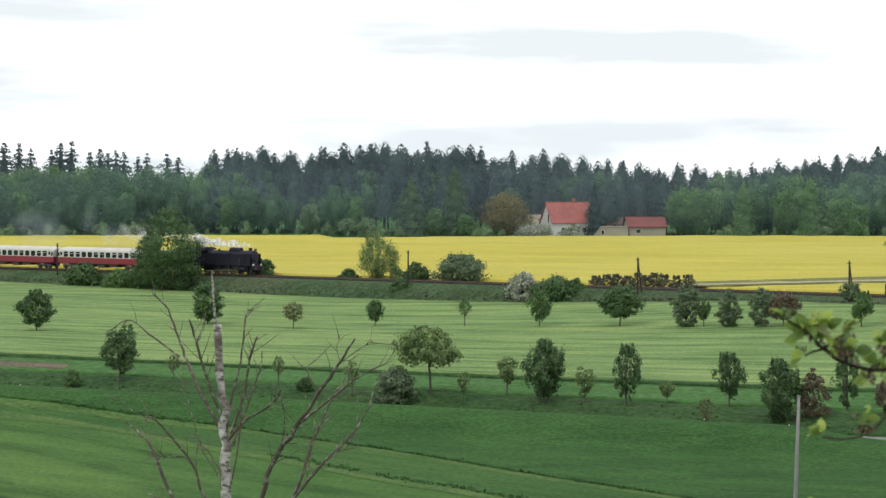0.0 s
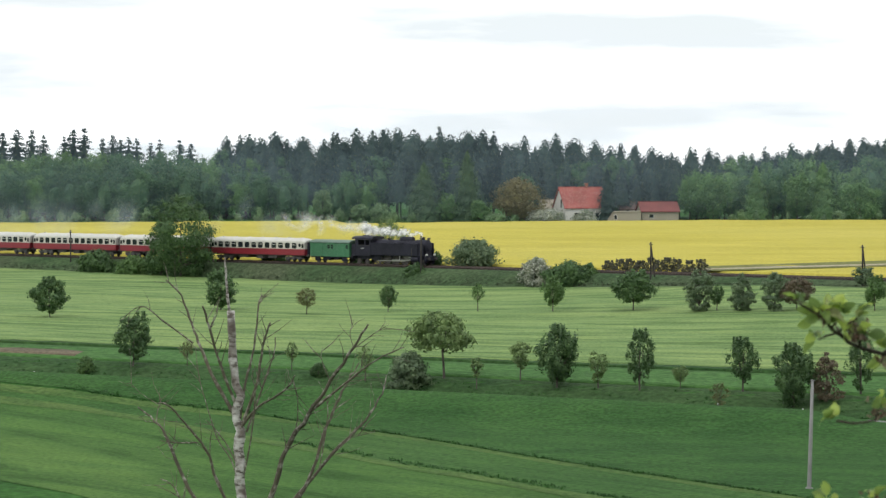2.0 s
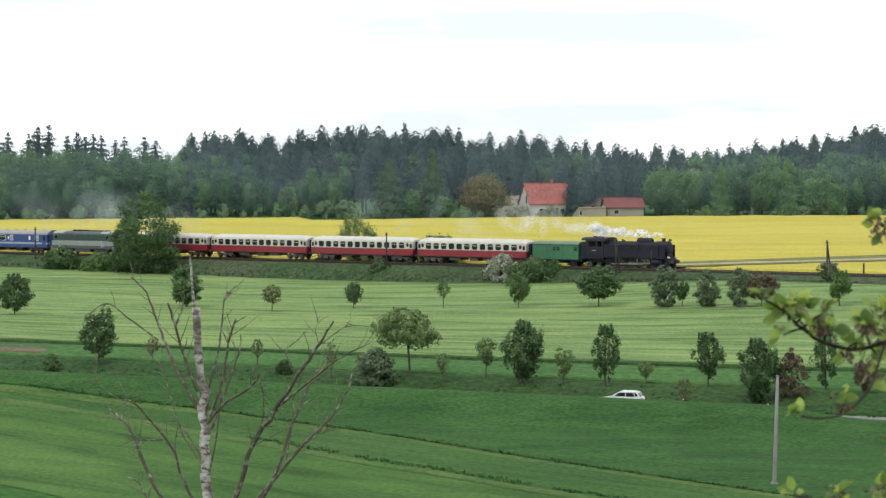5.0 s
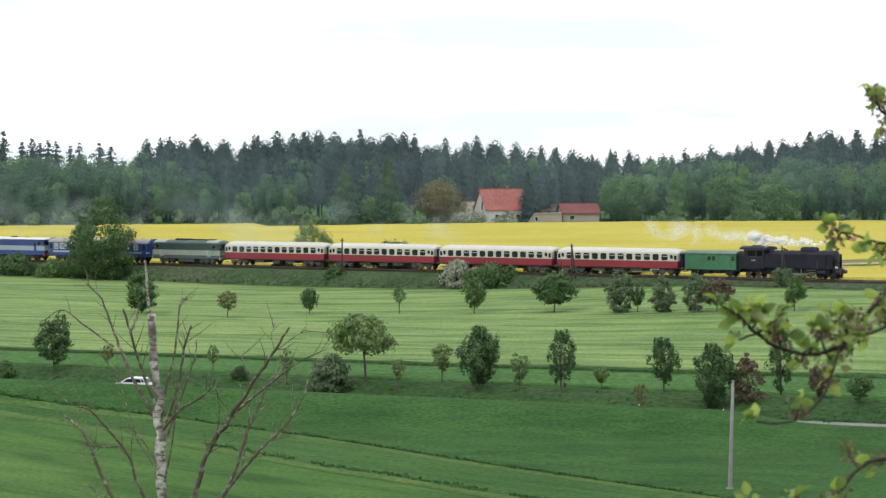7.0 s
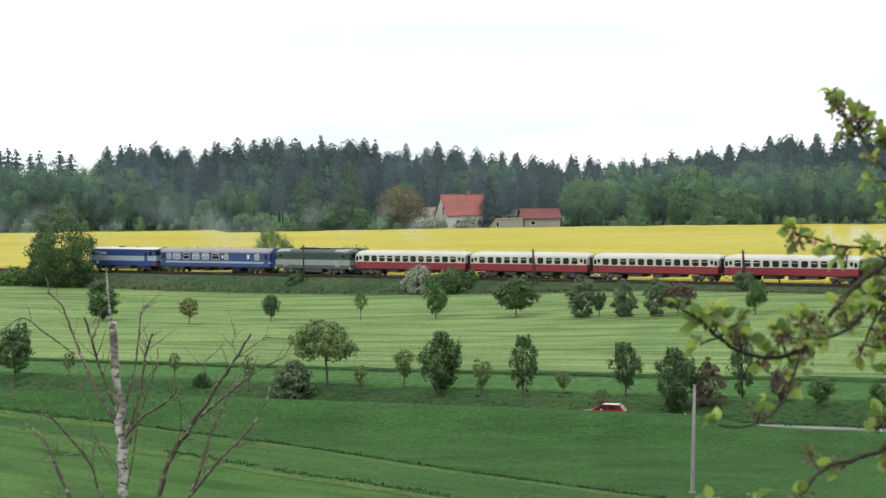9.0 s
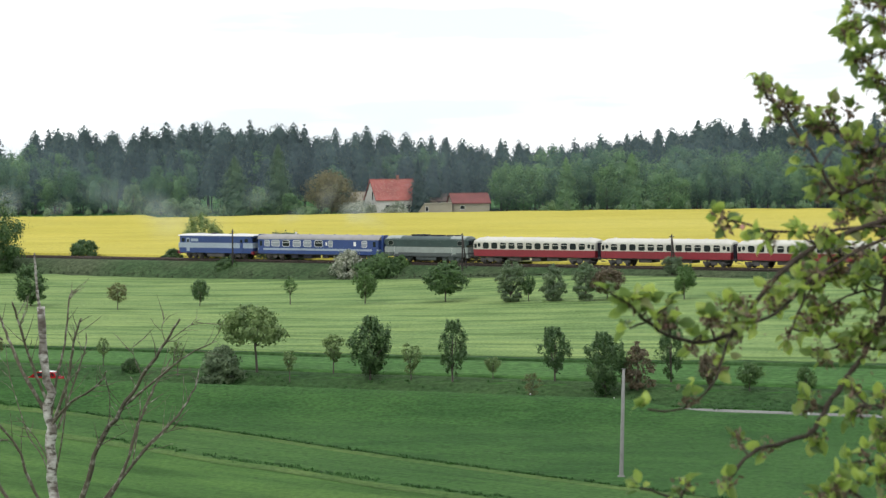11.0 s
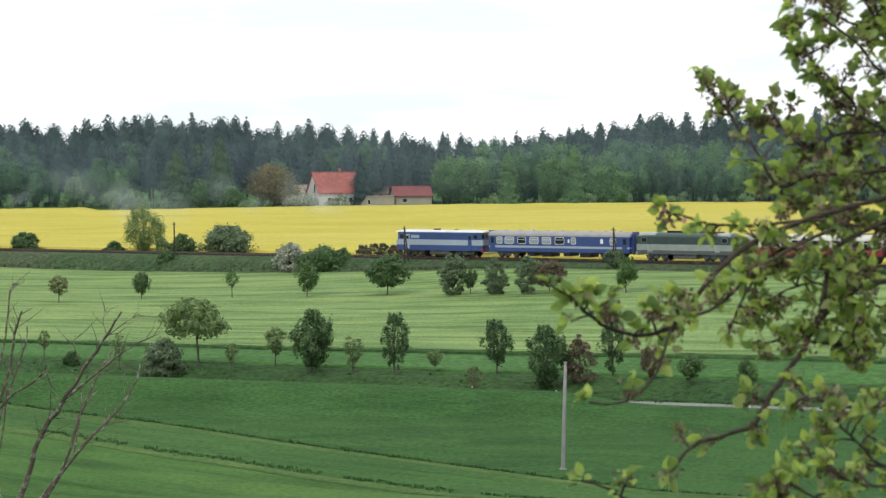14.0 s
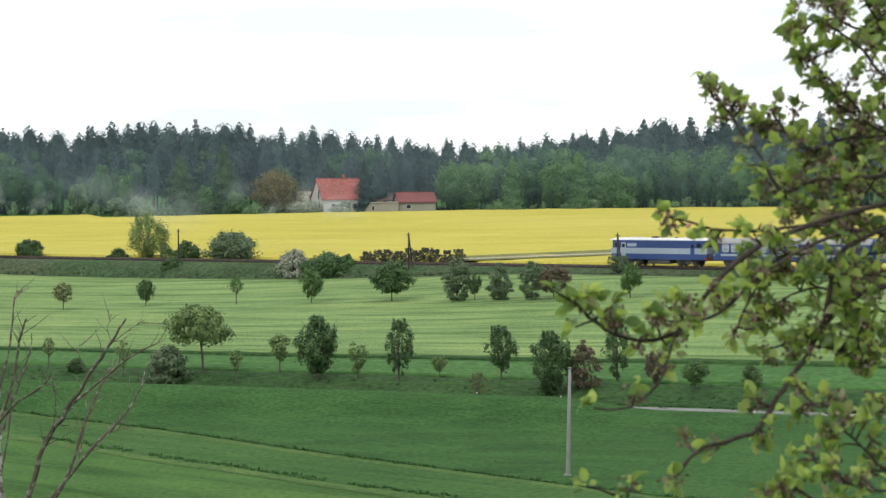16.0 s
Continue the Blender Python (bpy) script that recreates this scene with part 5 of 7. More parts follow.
def luggage_van(middle):
    L = 10.0
    ob = vehicle("luggage_van", middle, "faded green two-axle luggage van with sliding doors", "railway van")
    e = L / 2 - 0.75
    part("body", shell(bmesh.new(), [(-1.38, 1.05), (1.38, 1.05), (1.38, 3.3), (-1.38, 3.3)], [(-e, 1, 1), (e, 1, 1)]), M["van_green"], ob)
    part("roof", shell(bmesh.new(), arc_section(1.45, 3.304, 3.78), [(-e - 0.15, 1, 0.92), (-e + 0.2, 1, 1), (e - 0.2, 1, 1), (e + 0.15, 1, 0.92)]), M["van_roof"], ob)
    part("underframe", boxes((-e, e, -1.15, 1.15, 0.86, 1.046)), M["black"], ob)
    part("brake_gear", boxes((-1.6, -0.2, -1.0, 1.0, 0.45, 0.855), (0.6, 1.6, -1.0, 1.0, 0.5, 0.855)), M["black"], ob)
    for side in (-1, 1):
        for x in (-2.3, 2.6):
            d = part("sliding_door", boxes((x - 0.75, x + 0.75, side * 1.39 - 0.04, side * 1.39 + 0.04, 1.15, 3.2)), M["van_green"], ob)
            part("door_rail", boxes((x - 1.5, x + 1.5, side * 1.42 - 0.03, side * 1.42 + 0.03, 3.2, 3.26)), M["black"], d)
        for x in (-0.2, 0.55, 3.75):
            side_window(ob, x, side, 1.38, 2.35, 0.55, 0.6, M["van_green"], M["dark_glass"], 0.06, 0.5)
        for x in (-3.6, -1.2, 1.3, 3.4):
            part("body_rib", boxes((x - 0.04, x + 0.04, side * 1.38 - 0.03, side * 1.38 + 0.045, 1.06, 3.29)), M["van_green"], ob)
        for x in (-2.9, 2.9):
            part("axle_guard", boxes((x - 0.55, x + 0.55, side * 1.0 - 0.06, side * 1.0 + 0.06, 0.35, 0.856)), M["black"], ob)
    for sgn in (-1, 1):
        part("gangway", boxes((min(sgn * e, sgn * (L / 2 - 0.1)), max(sgn * e, sgn * (L / 2 - 0.1)), -0.65, 0.65, 1.05, 3.2), bevel=0.08), M["black"], ob)
        buffers(ob, sgn * L / 2, sgn)
    for x in (-2.9, 2.9):
        wheelset(ob, x, 0.48, M["running_gear"])


def steam_engine(middle):
    ob = vehicle("steam_locomotive", middle, "black steam tank locomotive with a long side tank and tall cab", "locomotive")
    black = M["black"]
    bm = cyl(bmesh.new(), -3.4, 5.0, 0, 2.85, 0.88, n=28)
    b = part("boiler", bm, black, ob)
    for x in (-1.6, 0.2, 4.4):
        part("boiler_band", cyl(bmesh.new(), x - 0.04, x + 0.04, 0, 2.85, 0.895, n=28), black, b)
    bm = cyl(bmesh.new(), 5.0, 7.15, 0, 2.85, 0.95, n=28)
    cyl(bm, 7.15, 7.3, 0, 2.85, 0.95, 0.78, n=28)
    s = part("smokebox", bm, black, ob)
    bm = cyl(bmesh.new(), 7.3, 7.4, 0, 2.85, 0.68, 0.5, n=24)
    part("smokebox_door", bm, black, s)
    bm = cyl(bmesh.new(), 3.7, 4.08, 6.15, 0, 0.3, 0.26, n=18, axis="z")
    cyl(bm, 4.08, 4.18, 6.15, 0, 0.34, n=18, axis="z")
    part("chimney", bm, black, ob)
    bm = shell(bmesh.new(), arc_section(0.52, 3.5, 4.22, 10, 0.6), [(1.65, 0.9, 0.9), (1.85, 1, 1), (3.95, 1, 1), (4.15, 0.9, 0.9)])
    part("dome_casing", bm, black, ob)
    part("safety_valve", cyl(bmesh.new(), 3.6, 3.98, -1.2, 0.1, 0.12, n=10, axis="z"), black, ob)
    part("safety_valve", cyl(bmesh.new(), 3.6, 3.9, -0.7, -0.15, 0.1, n=10, axis="z"), black, ob)
    part("feed_pump", cyl(bmesh.new(), 1.5, 2.6, 6.7, -1.1, 0.18, n=12, axis="z"), black, ob)
    for side in (-1, 1):
        bm = boxes((-3.6, 6.2, min(side * 0.93, side * 1.46), max(side * 0.93, side * 1.46), 1.55, 3.28), bevel=0.06)
        t = part("side_tank", bm, black, ob)
        part("filler_lid", cyl(bmesh.new(), 3.28, 3.4, 2.6, side * 1.18, 0.22, n=14, axis="z"), black, t)
        for x in (-2.4, -0.6, 1.2, 2.9, 4.6):
            part("tank_strap", boxes((x - 0.03, x + 0.03, side * 1.46 - 0.015, side * 1.46 + 0.015, 1.62, 3.2)), black, t)
        bm = boxes((6.22, 7.25, min(side * 1.3, side * 1.33), max(side * 1.3, side * 1.33), 1.553, 3.3))
        part("smoke_deflector", bm, black, ob)
        cy = part("cylinder", cyl(bmesh.new(), 4.9, 6.2, side * 1.12, 0.95, 0.38, n=18), black, ob)
        part("valve_chest", cyl(bmesh.new(), 4.8, 6.3, side * 1.08, 1.5, 0.24, n=14), black, cy)
        part("piston_rod", boxes((3.4, 4.95, side * 1.12 - 0.05, side * 1.12 + 0.05, 0.9, 1.0)), M["steel"], cy)
        part("running_board", boxes((-4.2, 7.4, min(side * 0.9, side * 1.5), max(side * 0.9, side * 1.5), 1.47, 1.55)), black, ob)
        part("handrail", boxes((4.0, 7.0, side * 1.02 - 0.015, side * 1.02 + 0.015, 3.2, 3.23)), M["steel"], ob)
        part("number_plate", boxes((-5.75, -5.05, side * 1.47 - 0.012, side * 1.47 + 0.012, 2.35, 2.5)), M["steel"], ob)
    bm = boxes((-6.9, -3.65, -1.46, 1.46, 1.3, 2.85))
    for x0, x1 in ((-6.9, -6.3), (-5.0, -4.75), (-3.95, -3.65)):
        box(bm, x0, x1, -1.46, 1.46, 2.85, 3.75)
    c = part("cab", bm, black, ob)
    for side in (-1, 1):
        for x0, x1 in ((-6.3, -5.0), (-4.75, -3.95)):
            part("window_frame", boxes((x0, x1, side * 1.44 - 0.03, side * 1.44 + 0.03, 2.85, 2.92), (x0, x1, side * 1.44 - 0.03, side * 1.44 + 0.03, 3.66, 3.74), bevel=0.0), M["running_gear"], c)
        part("cab_step", boxes((-4.7, -4.1, side * 1.35 - 0.1, side * 1.35 + 0.1, 0.5, 0.56), (-4.68, -4.62, side * 1.4 - 0.02, side * 1.4 + 0.02, 0.5, 1.3)), black, c)
    r = part("cab_roof", shell(bmesh.new(), arc_section(1.55, 3.76, 4.22, 10, 0.7), [(-7.6, 1, 1), (-3.2, 1, 1)]), black, ob)
    part("roof_ventilator", boxes((-6.2, -4.9, -0.5, 0.5, 4.18, 4.34), bevel=0.05), black, r)
    bm = boxes((-7.75, -6.9, -1.46, 1.46, 1.2, 3.05), bevel=0.05)
    part("bunker", bm, black, ob)
    part("frame", boxes((-7.7, 7.7, -0.62, 0.62, 0.75, 1.46)), black, ob)
    part("smokebox_saddle", boxes((4.8, 7.3, -0.72, 0.72, 1.463, 2.15), bevel=0.05), black, ob)
    for side in (-1, 1):
        part("cylinder_block", boxes((4.55, 6.4, min(side * 0.74, side * 1.3), max(side * 0.74, side * 1.3), 0.5, 1.46), bevel=0.12), black, ob)
        part("front_step", boxes((6.5, 7.5, min(side * 0.8, side * 1.32), max(side * 0.8, side * 1.32), 0.42, 0.5), (6.5, 6.6, min(side * 0.8, side * 1.3), max(side * 0.8, side * 1.3), 0.5, 1.46), (7.35, 7.45, min(side * 0.8, side * 1.3), max(side * 0.8, side * 1.3), 0.5, 1.46)), black, ob)
        part("steam_pipe", cyl(bmesh.new(), 1.46, 2.6, 4.95, side * 1.49, 0.07, n=10, axis="z"), M["running_gear"], ob)
        part("ash_pan", boxes((-3.6, -1.9, min(side * 0.72, side * 0.95), max(side * 0.72, side * 0.95), 0.55, 1.46), bevel=0.06), black, ob)
    part("guard_iron", boxes((7.3, 7.5, -1.05, -0.8, 0.12, 0.75), (7.3, 7.5, 0.8, 1.05, 0.12, 0.75)), black, ob)
    for sgn in (-1, 1):
        part("buffer_beam", boxes((min(sgn * 7.55, sgn * 7.75), max(sgn * 7.55, sgn * 7.75), -1.4, 1.4, 0.75, 1.35)), black, ob)
        buffers(ob, sgn * 8.25, sgn)
        for y in (-0.95, 0.95):
            part("headlamp", cyl(bmesh.new(), sgn * 7.5, sgn * 7.8, y, 1.65, 0.15, n=14), M["lamp_glass"], ob)
    part("top_headlamp", cyl(bmesh.new(), 7.1, 7.5, 0, 3.95, 0.16, n=14), M["running_gear"], ob)
    for i in range(4):
        wheelset(ob, -2.5 + i * 1.85, 0.8, M["running_gear"], 14)
    for side in (-1, 1):
        part("coupling_rod", boxes((-2.6, 3.15, side * 0.92 - 0.035, side * 0.92 + 0.035, 0.52, 0.66), bevel=0.02), M["steel"], ob)
        part("connecting_rod", boxes((0.5, 4.4, side * 1.02 - 0.035, side * 1.02 + 0.035, 0.66, 0.8), bevel=0.02), M["steel"], ob)
        part("valve_gear", boxes((3.0, 4.6, side * 1.1 - 0.03, side * 1.1 + 0.03, 1.2, 1.3)), M["steel"], ob)
        part("expansion_link", boxes((2.1, 2.25, side * 1.1 - 0.03, side * 1.1 + 0.03, 0.75, 1.45)), M["steel"], ob)
    for x in (-6.6, -4.9, 5.0, 6.9):
        wheelset(ob, x, 0.44, M["running_gear"])
    for p_ in ob.children_recursive:            # the engine stands tall over its running board
        if not p_.name.startswith("wheelset"):
            for v in p_.data.vertices:
                v.co.z += max(0.0, v.co.z - 1.55) * 0.10
    return ob


blue_diesel(8.27)
blue_coach(28.79)
grey_diesel(49.31)
for i in range(4):
    red_coach(57.58 + 11.08 + 22.16 * i, i)
luggage_van(146.22 + 5.0)
steam_engine(172.0 - 8.25)

# ---- steam ----


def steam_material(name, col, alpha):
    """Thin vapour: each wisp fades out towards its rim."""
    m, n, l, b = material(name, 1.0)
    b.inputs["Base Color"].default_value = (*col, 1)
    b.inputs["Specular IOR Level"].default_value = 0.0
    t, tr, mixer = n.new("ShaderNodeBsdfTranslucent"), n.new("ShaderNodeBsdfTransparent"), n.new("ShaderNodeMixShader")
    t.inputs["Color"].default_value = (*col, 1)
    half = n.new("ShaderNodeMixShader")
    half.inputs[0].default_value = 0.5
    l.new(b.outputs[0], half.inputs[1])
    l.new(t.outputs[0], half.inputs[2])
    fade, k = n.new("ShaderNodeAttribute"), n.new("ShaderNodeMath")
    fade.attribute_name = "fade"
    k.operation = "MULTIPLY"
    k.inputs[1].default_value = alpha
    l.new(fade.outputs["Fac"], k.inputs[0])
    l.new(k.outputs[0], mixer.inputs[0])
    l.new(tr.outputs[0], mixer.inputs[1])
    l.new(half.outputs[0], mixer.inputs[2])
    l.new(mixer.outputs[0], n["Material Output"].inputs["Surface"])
    return m


M["steam"] = steam_material("white_steam", (0.98, 0.98, 0.98), 0.62)
M["thin_steam"] = steam_material("thin_steam", (0.92, 0.93, 0.94), 0.34)
M["smoke"] = steam_material("thin_grey_smoke", (0.72, 0.83, 0.95), 0.12)


def flakes(name, centres, radii, count, size, mat, rng, parent=None):
    """A soft cloud of thin overlapping wisps."""
    c = np.arange(count) % len(centres)
    mid = np.array(centres)[c] + np.clip(rng.normal(0, 0.4, (count, 3)), -1, 1) * np.array(radii)[c][:, None]
    a = rng.normal(0, 0.22, (count, 3)) + (1, 0, 0)
    a /= np.linalg.norm(a, axis=1, keepdims=True)
    u = rng.normal(0, 0.22, (count, 3)) + (0, 0, 1)
    u /= np.linalg.norm(u, axis=1, keepdims=True)
    k = (size * rng.uniform(0.6, 1.3, count) * np.array(radii)[c])[:, None]
    ring = [mid] + [mid + k * (a * math.cos(t) * 1.35 + u * math.sin(t) * 0.75) * rng.uniform(0.75, 1.2, (count, 1)) for t in np.linspace(0, 2 * math.pi, 9)[:-1]]
    verts = np.stack(ring, 1).reshape(-1, 3)
    faces = [(i * 9, i * 9 + 1 + j, i * 9 + 1 + (j + 1) % 8) for i in range(count) for j in range(8)]
    ob = link_mesh(name, verts, faces, mat, parent)
    f_ = ob.data.attributes.new("fade", "FLOAT", "POINT")
    f_.data.foreach_set("value", np.tile([1.0] + [0.0] * 8, count).astype(np.float32))
    return tagged(ob, kind="stuff")


srng = np.random.default_rng(21)
plume = vehicle("steam_plume", 172.0 - 8.25, "white steam streaming back from the chimney", "steam")
pc, pr = [], []
for i in range(14):
    k = i / 13
    pc.append((5.7 - 12.0 * k, 0.3 * math.sin(i * 1.7), 4.95 + 0.55 * k + 0.2 * math.sin(i * 2.1)))
    pr.append(0.34 + 0.6 * k)
flakes("dense_steam", pc, pr, 75, 1.1, M["steam"], srng, plume)
pc, pr = [], []
for i in range(14):
    k = i / 13
    pc.append((-5.0 - 18.0 * k, 0.5 * math.sin(i * 1.9), 5.5 + 1.3 * k + 0.35 * math.sin(i * 1.3)))
    pr.append(0.95 + 0.8 * k)
flakes("thinning_steam", pc, pr, 24, 1.1, M["thin_steam"], srng, plume)
HAZE = []                                       # (cloud, when the train leaves it hanging)
for left, ride in ((-6.0, 95), (-4.4, 95), (-2.8, 95), (-1.2, 95), (0.8, 108), (2.8, 86), (4.8, 128), (6.8, 64)):
    hz = thing("smoke_cloud", on_track(train_s(0) + 90), "thin grey smoke hanging over the field", "smoke", "smoke left hanging")
    hc = [(-12 + 6.0 * i + srng.normal(0, 1), srng.uniform(-3, 3), 6.9 + 0.8 * math.sin(i * 1.4 + left)) for i in range(5)]
    for i in range(5):
        flakes("wisp", hc[i:i + 1], [3.6], 1, 1.35, M["smoke"], srng, hz)
    HAZE.append((hz, left, ride))


# faint tint for the added sheets that lighten the wood like hazy air
M["haze"] = steam_material("haze_sheet_tint", (0.62, 0.80, 0.98), 0.045)


def haze_sheet(y0, top, seed):
    """An added sheet standing in for distance haze along the wood: soft patches, fading out upwards and at its ends."""
    rng_, v, q, f_ = np.random.default_rng(seed), [], [], []
    ph = rng_.uniform(0, 6.28, 6)
    nx, nz = 90, 9
    for i in range(nx + 1):
        x = -205 + 440 * i / nx
        y = y0 + 1.2 * math.sin(x * 0.06 + ph[0]) + 0.7 * math.sin(x * 0.17 + ph[1])
        for j in range(nz + 1):
            k = j / nz
            v.append((x, y + 0.6 * math.sin(4 * k + ph[2] + x * 0.05), float(ground_z(x, y)) + 0.2 + top * k))
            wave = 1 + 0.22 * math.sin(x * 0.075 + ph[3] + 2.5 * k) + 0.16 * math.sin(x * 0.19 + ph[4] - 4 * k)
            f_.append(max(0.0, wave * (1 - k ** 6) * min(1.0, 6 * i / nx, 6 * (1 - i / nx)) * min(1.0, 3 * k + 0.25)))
    for i in range(nx):
        for j in range(nz):
            a = i * (nz + 1) + j
            q.append((a, a + nz + 1, a + nz + 2, a + 1))
    ob = link_mesh("distance_haze_sheet", v, q, M["haze"])
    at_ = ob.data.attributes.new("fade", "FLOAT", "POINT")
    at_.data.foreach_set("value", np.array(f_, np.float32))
    tagged(ob, "added bluish sheet standing in for distance haze before the forest", "haze", kind="stuff")


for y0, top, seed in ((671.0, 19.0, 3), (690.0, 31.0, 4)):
    haze_sheet(y0, top, seed)


def motions():
    steps = [i * 0.5 for i in range(33)]
    for ob, middle in VEHICLES:
        walk(ob, [(t, on_track(train_s(t) + middle)) for t in steps])
    for hz, left, ride in HAZE:
        rows = []
        for t in steps:
            s = train_s(min(t, left)) + ride
            drift = max(0.0, t - left)
            x, y = track_point(s - 0.9 * drift, -3.0 * drift)
            rows.append((t, pose(x, y, float(rail_z(s)) + 0.12 * drift, 0, 0, -math.degrees(TH))))
        walk(hz, rows)
    ticks = [i / 30 for i in range(481)]
    for ob, x, r in WHEELS:
        walk(ob, [(t, pose(x, 0, r, 0, math.degrees((train_s(t) - train_s(0)) / r) % 360, 0)) for t in ticks])
    for ob, rows in CARS:
        walk(ob, rows)
    for ob, x, y in CAR_WHEELS:
        walk(ob, [(t, pose(x, y, 0.31, 0, (80 * 30 * t) % 360, 0)) for t in ticks])


# ---- dead birch on the slope below ----


def birch_material():
    m, n, l, b = material("peeling_birch_bark", 0.75)
    bands = noise_node(n, l, 9.0, 5.0, stretch=(1, 1, 2.2))
    patch = noise_node(n, l, 2.6, 4.0)
    c = ramp(n, l, bands, [(0.38, (0.09, 0.075, 0.06)), (0.48, (0.36, 0.34, 0.31)), (0.68, (0.56, 0.54, 0.51))])
    c = blend(n, l, c, (0.10, 0.075, 0.06), ramp(n, l, patch, [(0.47, (0, 0, 0)), (0.60, (0.85, 0.85, 0.85))]))
    l.new(c, b.inputs["Base Color"])
    bump(n, l, b, bands, 0.5, 0.01)
    return m


M["birch_bark"] = birch_material()
# pale dirt colour paints highlights onto the limbs as blotches
M["dead_wood"] = plain_material("grey_dead_wood", (0.10, 0.086, 0.058), 0.9, vary=0.5, scale=3.0, dirt=(0.46, 0.43, 0.38), bumpy=0.5)
lrng = np.random.default_rng(77)


def limb(name, parent, points, r0, r1, mat, sweep_=1.0, sides=9):
    """A tapered limb through points, with small knots and bends."""
    pts = [np.array(q, float) for q in points]
    fine, rad = [], []
    for i in range(len(pts) - 1):
        for k in range(4):
            t = k / 4
            a, b_ = pts[max(i - 1, 0)], pts[min(i + 2, len(pts) - 1)]
            p0, p1 = pts[i], pts[i + 1]
            m0, m1 = (p1 - a) / 2, (b_ - p0) / 2
            q = (2 * t ** 3 - 3 * t * t + 1) * p0 + (t ** 3 - 2 * t * t + t) * m0 + (-2 * t ** 3 + 3 * t * t) * p1 + (t ** 3 - t * t) * m1
            fine.append(q + lrng.normal(0, (0.05 if r0 > 0.1 else 0.2) * r0, 3) * (1 if i else 0))
    fine.append(pts[-1])
    for i in range(len(fine)):
        k = i / (len(fine) - 1)
        rad.append((r0 + (r1 - r0) * k) * lrng.uniform(0.86, 1.16))
    v, q = [], []
    tube(v, q, fine, rad, sides)
    ob = link_mesh(name, v, q, M[mat], parent, True)
    return ob, fine


def twigs(parent, line, count, length, r):
    """Fine side twigs as parts of their limb."""
    for _ in range(count):
        i = lrng.integers(len(line) // 3, len(line) - 1)
        p = line[i]
        d = (line[i + 1] - line[i])
        d = d / (np.linalg.norm(d) + 1e-9)
        side = np.cross(d, (0, 1, 0)) * lrng.choice([-1, 1])
        k = length * lrng.uniform(0.4, 1.2)
        dirn = d * 0.8 + side * 0.6 + np.array([0, lrng.normal(0, 0.3), 0])
        v, q = [], []
        tube(v, q, [p, p + dirn * k * 0.5 + lrng.normal(0, 0.02, 3), p + dirn * k + np.array([0, 0, 0.05 * k])], [r, r * 0.7, r * 0.35], 5)
        link_mesh("twig", v, q, M["dead_wood"], parent)


birch = thing("dead_birch", pose(-3.94, 38.0, 11.36), "dead birch with peeling white bark and bare broken limbs", "tree")
limb("trunk", birch, [(0, 0, -0.3), (0.02, 0, 1.2), (0, 0, 2.6), (-0.001, 0, 3.691), (-0.036, 0, 4.331), (-0.077, 0, 4.891), (-0.128, 0, 5.61), (-0.162, 0, 6.289)], 0.100, 0.052, "birch_bark", 0.35)
limb("spire", birch, [(-0.136, 0.0, 5.77), (-0.194, 0.0, 6.408), (-0.227, 0.0, 6.727), (-0.244, 0.0, 7.046)], 0.024, 0.012, "birch_bark")


def bare_limb(points, r0, r1):
    r0, r1 = r0 * 0.68, r1 * 0.8
    ob, line = limb("limb", birch, points, r0, r1, "dead_wood", sides=7)
    twigs(ob, line, 8 if r0 > 0.015 else 4, 0.42, max(0.0055, r1 * 0.55))


bare_limb([(-0.061, 0.0, 4.731), (-0.437, 0.12, 5.358), (-0.613, 0.24, 5.749), (-0.757, 0.36, 6.061), (-0.918, 0.48, 6.472), (-1.161, 0.6, 6.691)], 0.045, 0.012)
bare_limb([(-0.696, 0.0, 5.83), (-1.158, 0.1, 6.155), (-1.462, 0.2, 6.339), (-1.766, 0.3, 6.122)], 0.02, 0.006)
bare_limb([(-0.078, -0.0, 4.931), (-0.296, -0.13, 5.524), (-0.434, -0.27, 6.065), (-0.514, -0.4, 6.382)], 0.036, 0.018)
bare_limb([(-0.037, 0.0, 4.772), (0.036, 0.12, 5.281), (0.142, 0.25, 5.754), (0.192, 0.38, 6.349), (0.236, 0.5, 6.488)], 0.032, 0.012)
bare_limb([(0.003, -0.0, 4.692), (0.211, -0.1, 5.262), (0.306, -0.2, 5.789), (0.426, -0.3, 6.145)], 0.036, 0.016)
bare_limb([(0.06, 0.0, 4.572), (0.268, 0.13, 5.186), (0.415, 0.27, 5.634), (0.434, 0.4, 5.89)], 0.026, 0.008)
bare_limb([(-0.068, -0.0, 4.571), (0.235, -0.17, 4.942), (0.63, -0.33, 5.199), (0.786, -0.5, 5.421)], 0.034, 0.011)
bare_limb([(0.712, 0.0, 5.33), (0.781, 0.05, 5.014), (0.755, 0.1, 4.568)], 0.014, 0.006)
bare_limb([(0.001, -0.0, 2.808), (0.421, -0.15, 3.674), (0.646, -0.3, 4.371), (0.973, -0.45, 4.865), (1.297, -0.6, 5.355), (1.619, -0.75, 5.84), (1.829, -0.9, 6.164)], 0.062, 0.018)
bare_limb([(1.001, -0.0, 4.9), (1.485, -0.1, 5.297), (1.887, -0.2, 5.61), (2.302, -0.3, 5.812)], 0.032, 0.008)
bare_limb([(1.604, 0.0, 5.784), (1.871, 0.05, 5.982), (2.068, 0.1, 6.1)], 0.012, 0.004)
bare_limb([(0.002, 0.0, 2.567), (0.875, 0.14, 3.761), (1.11, 0.28, 4.471), (1.308, 0.42, 4.943), (1.458, 0.56, 5.255), (1.611, 0.7, 5.504)], 0.045, 0.011)
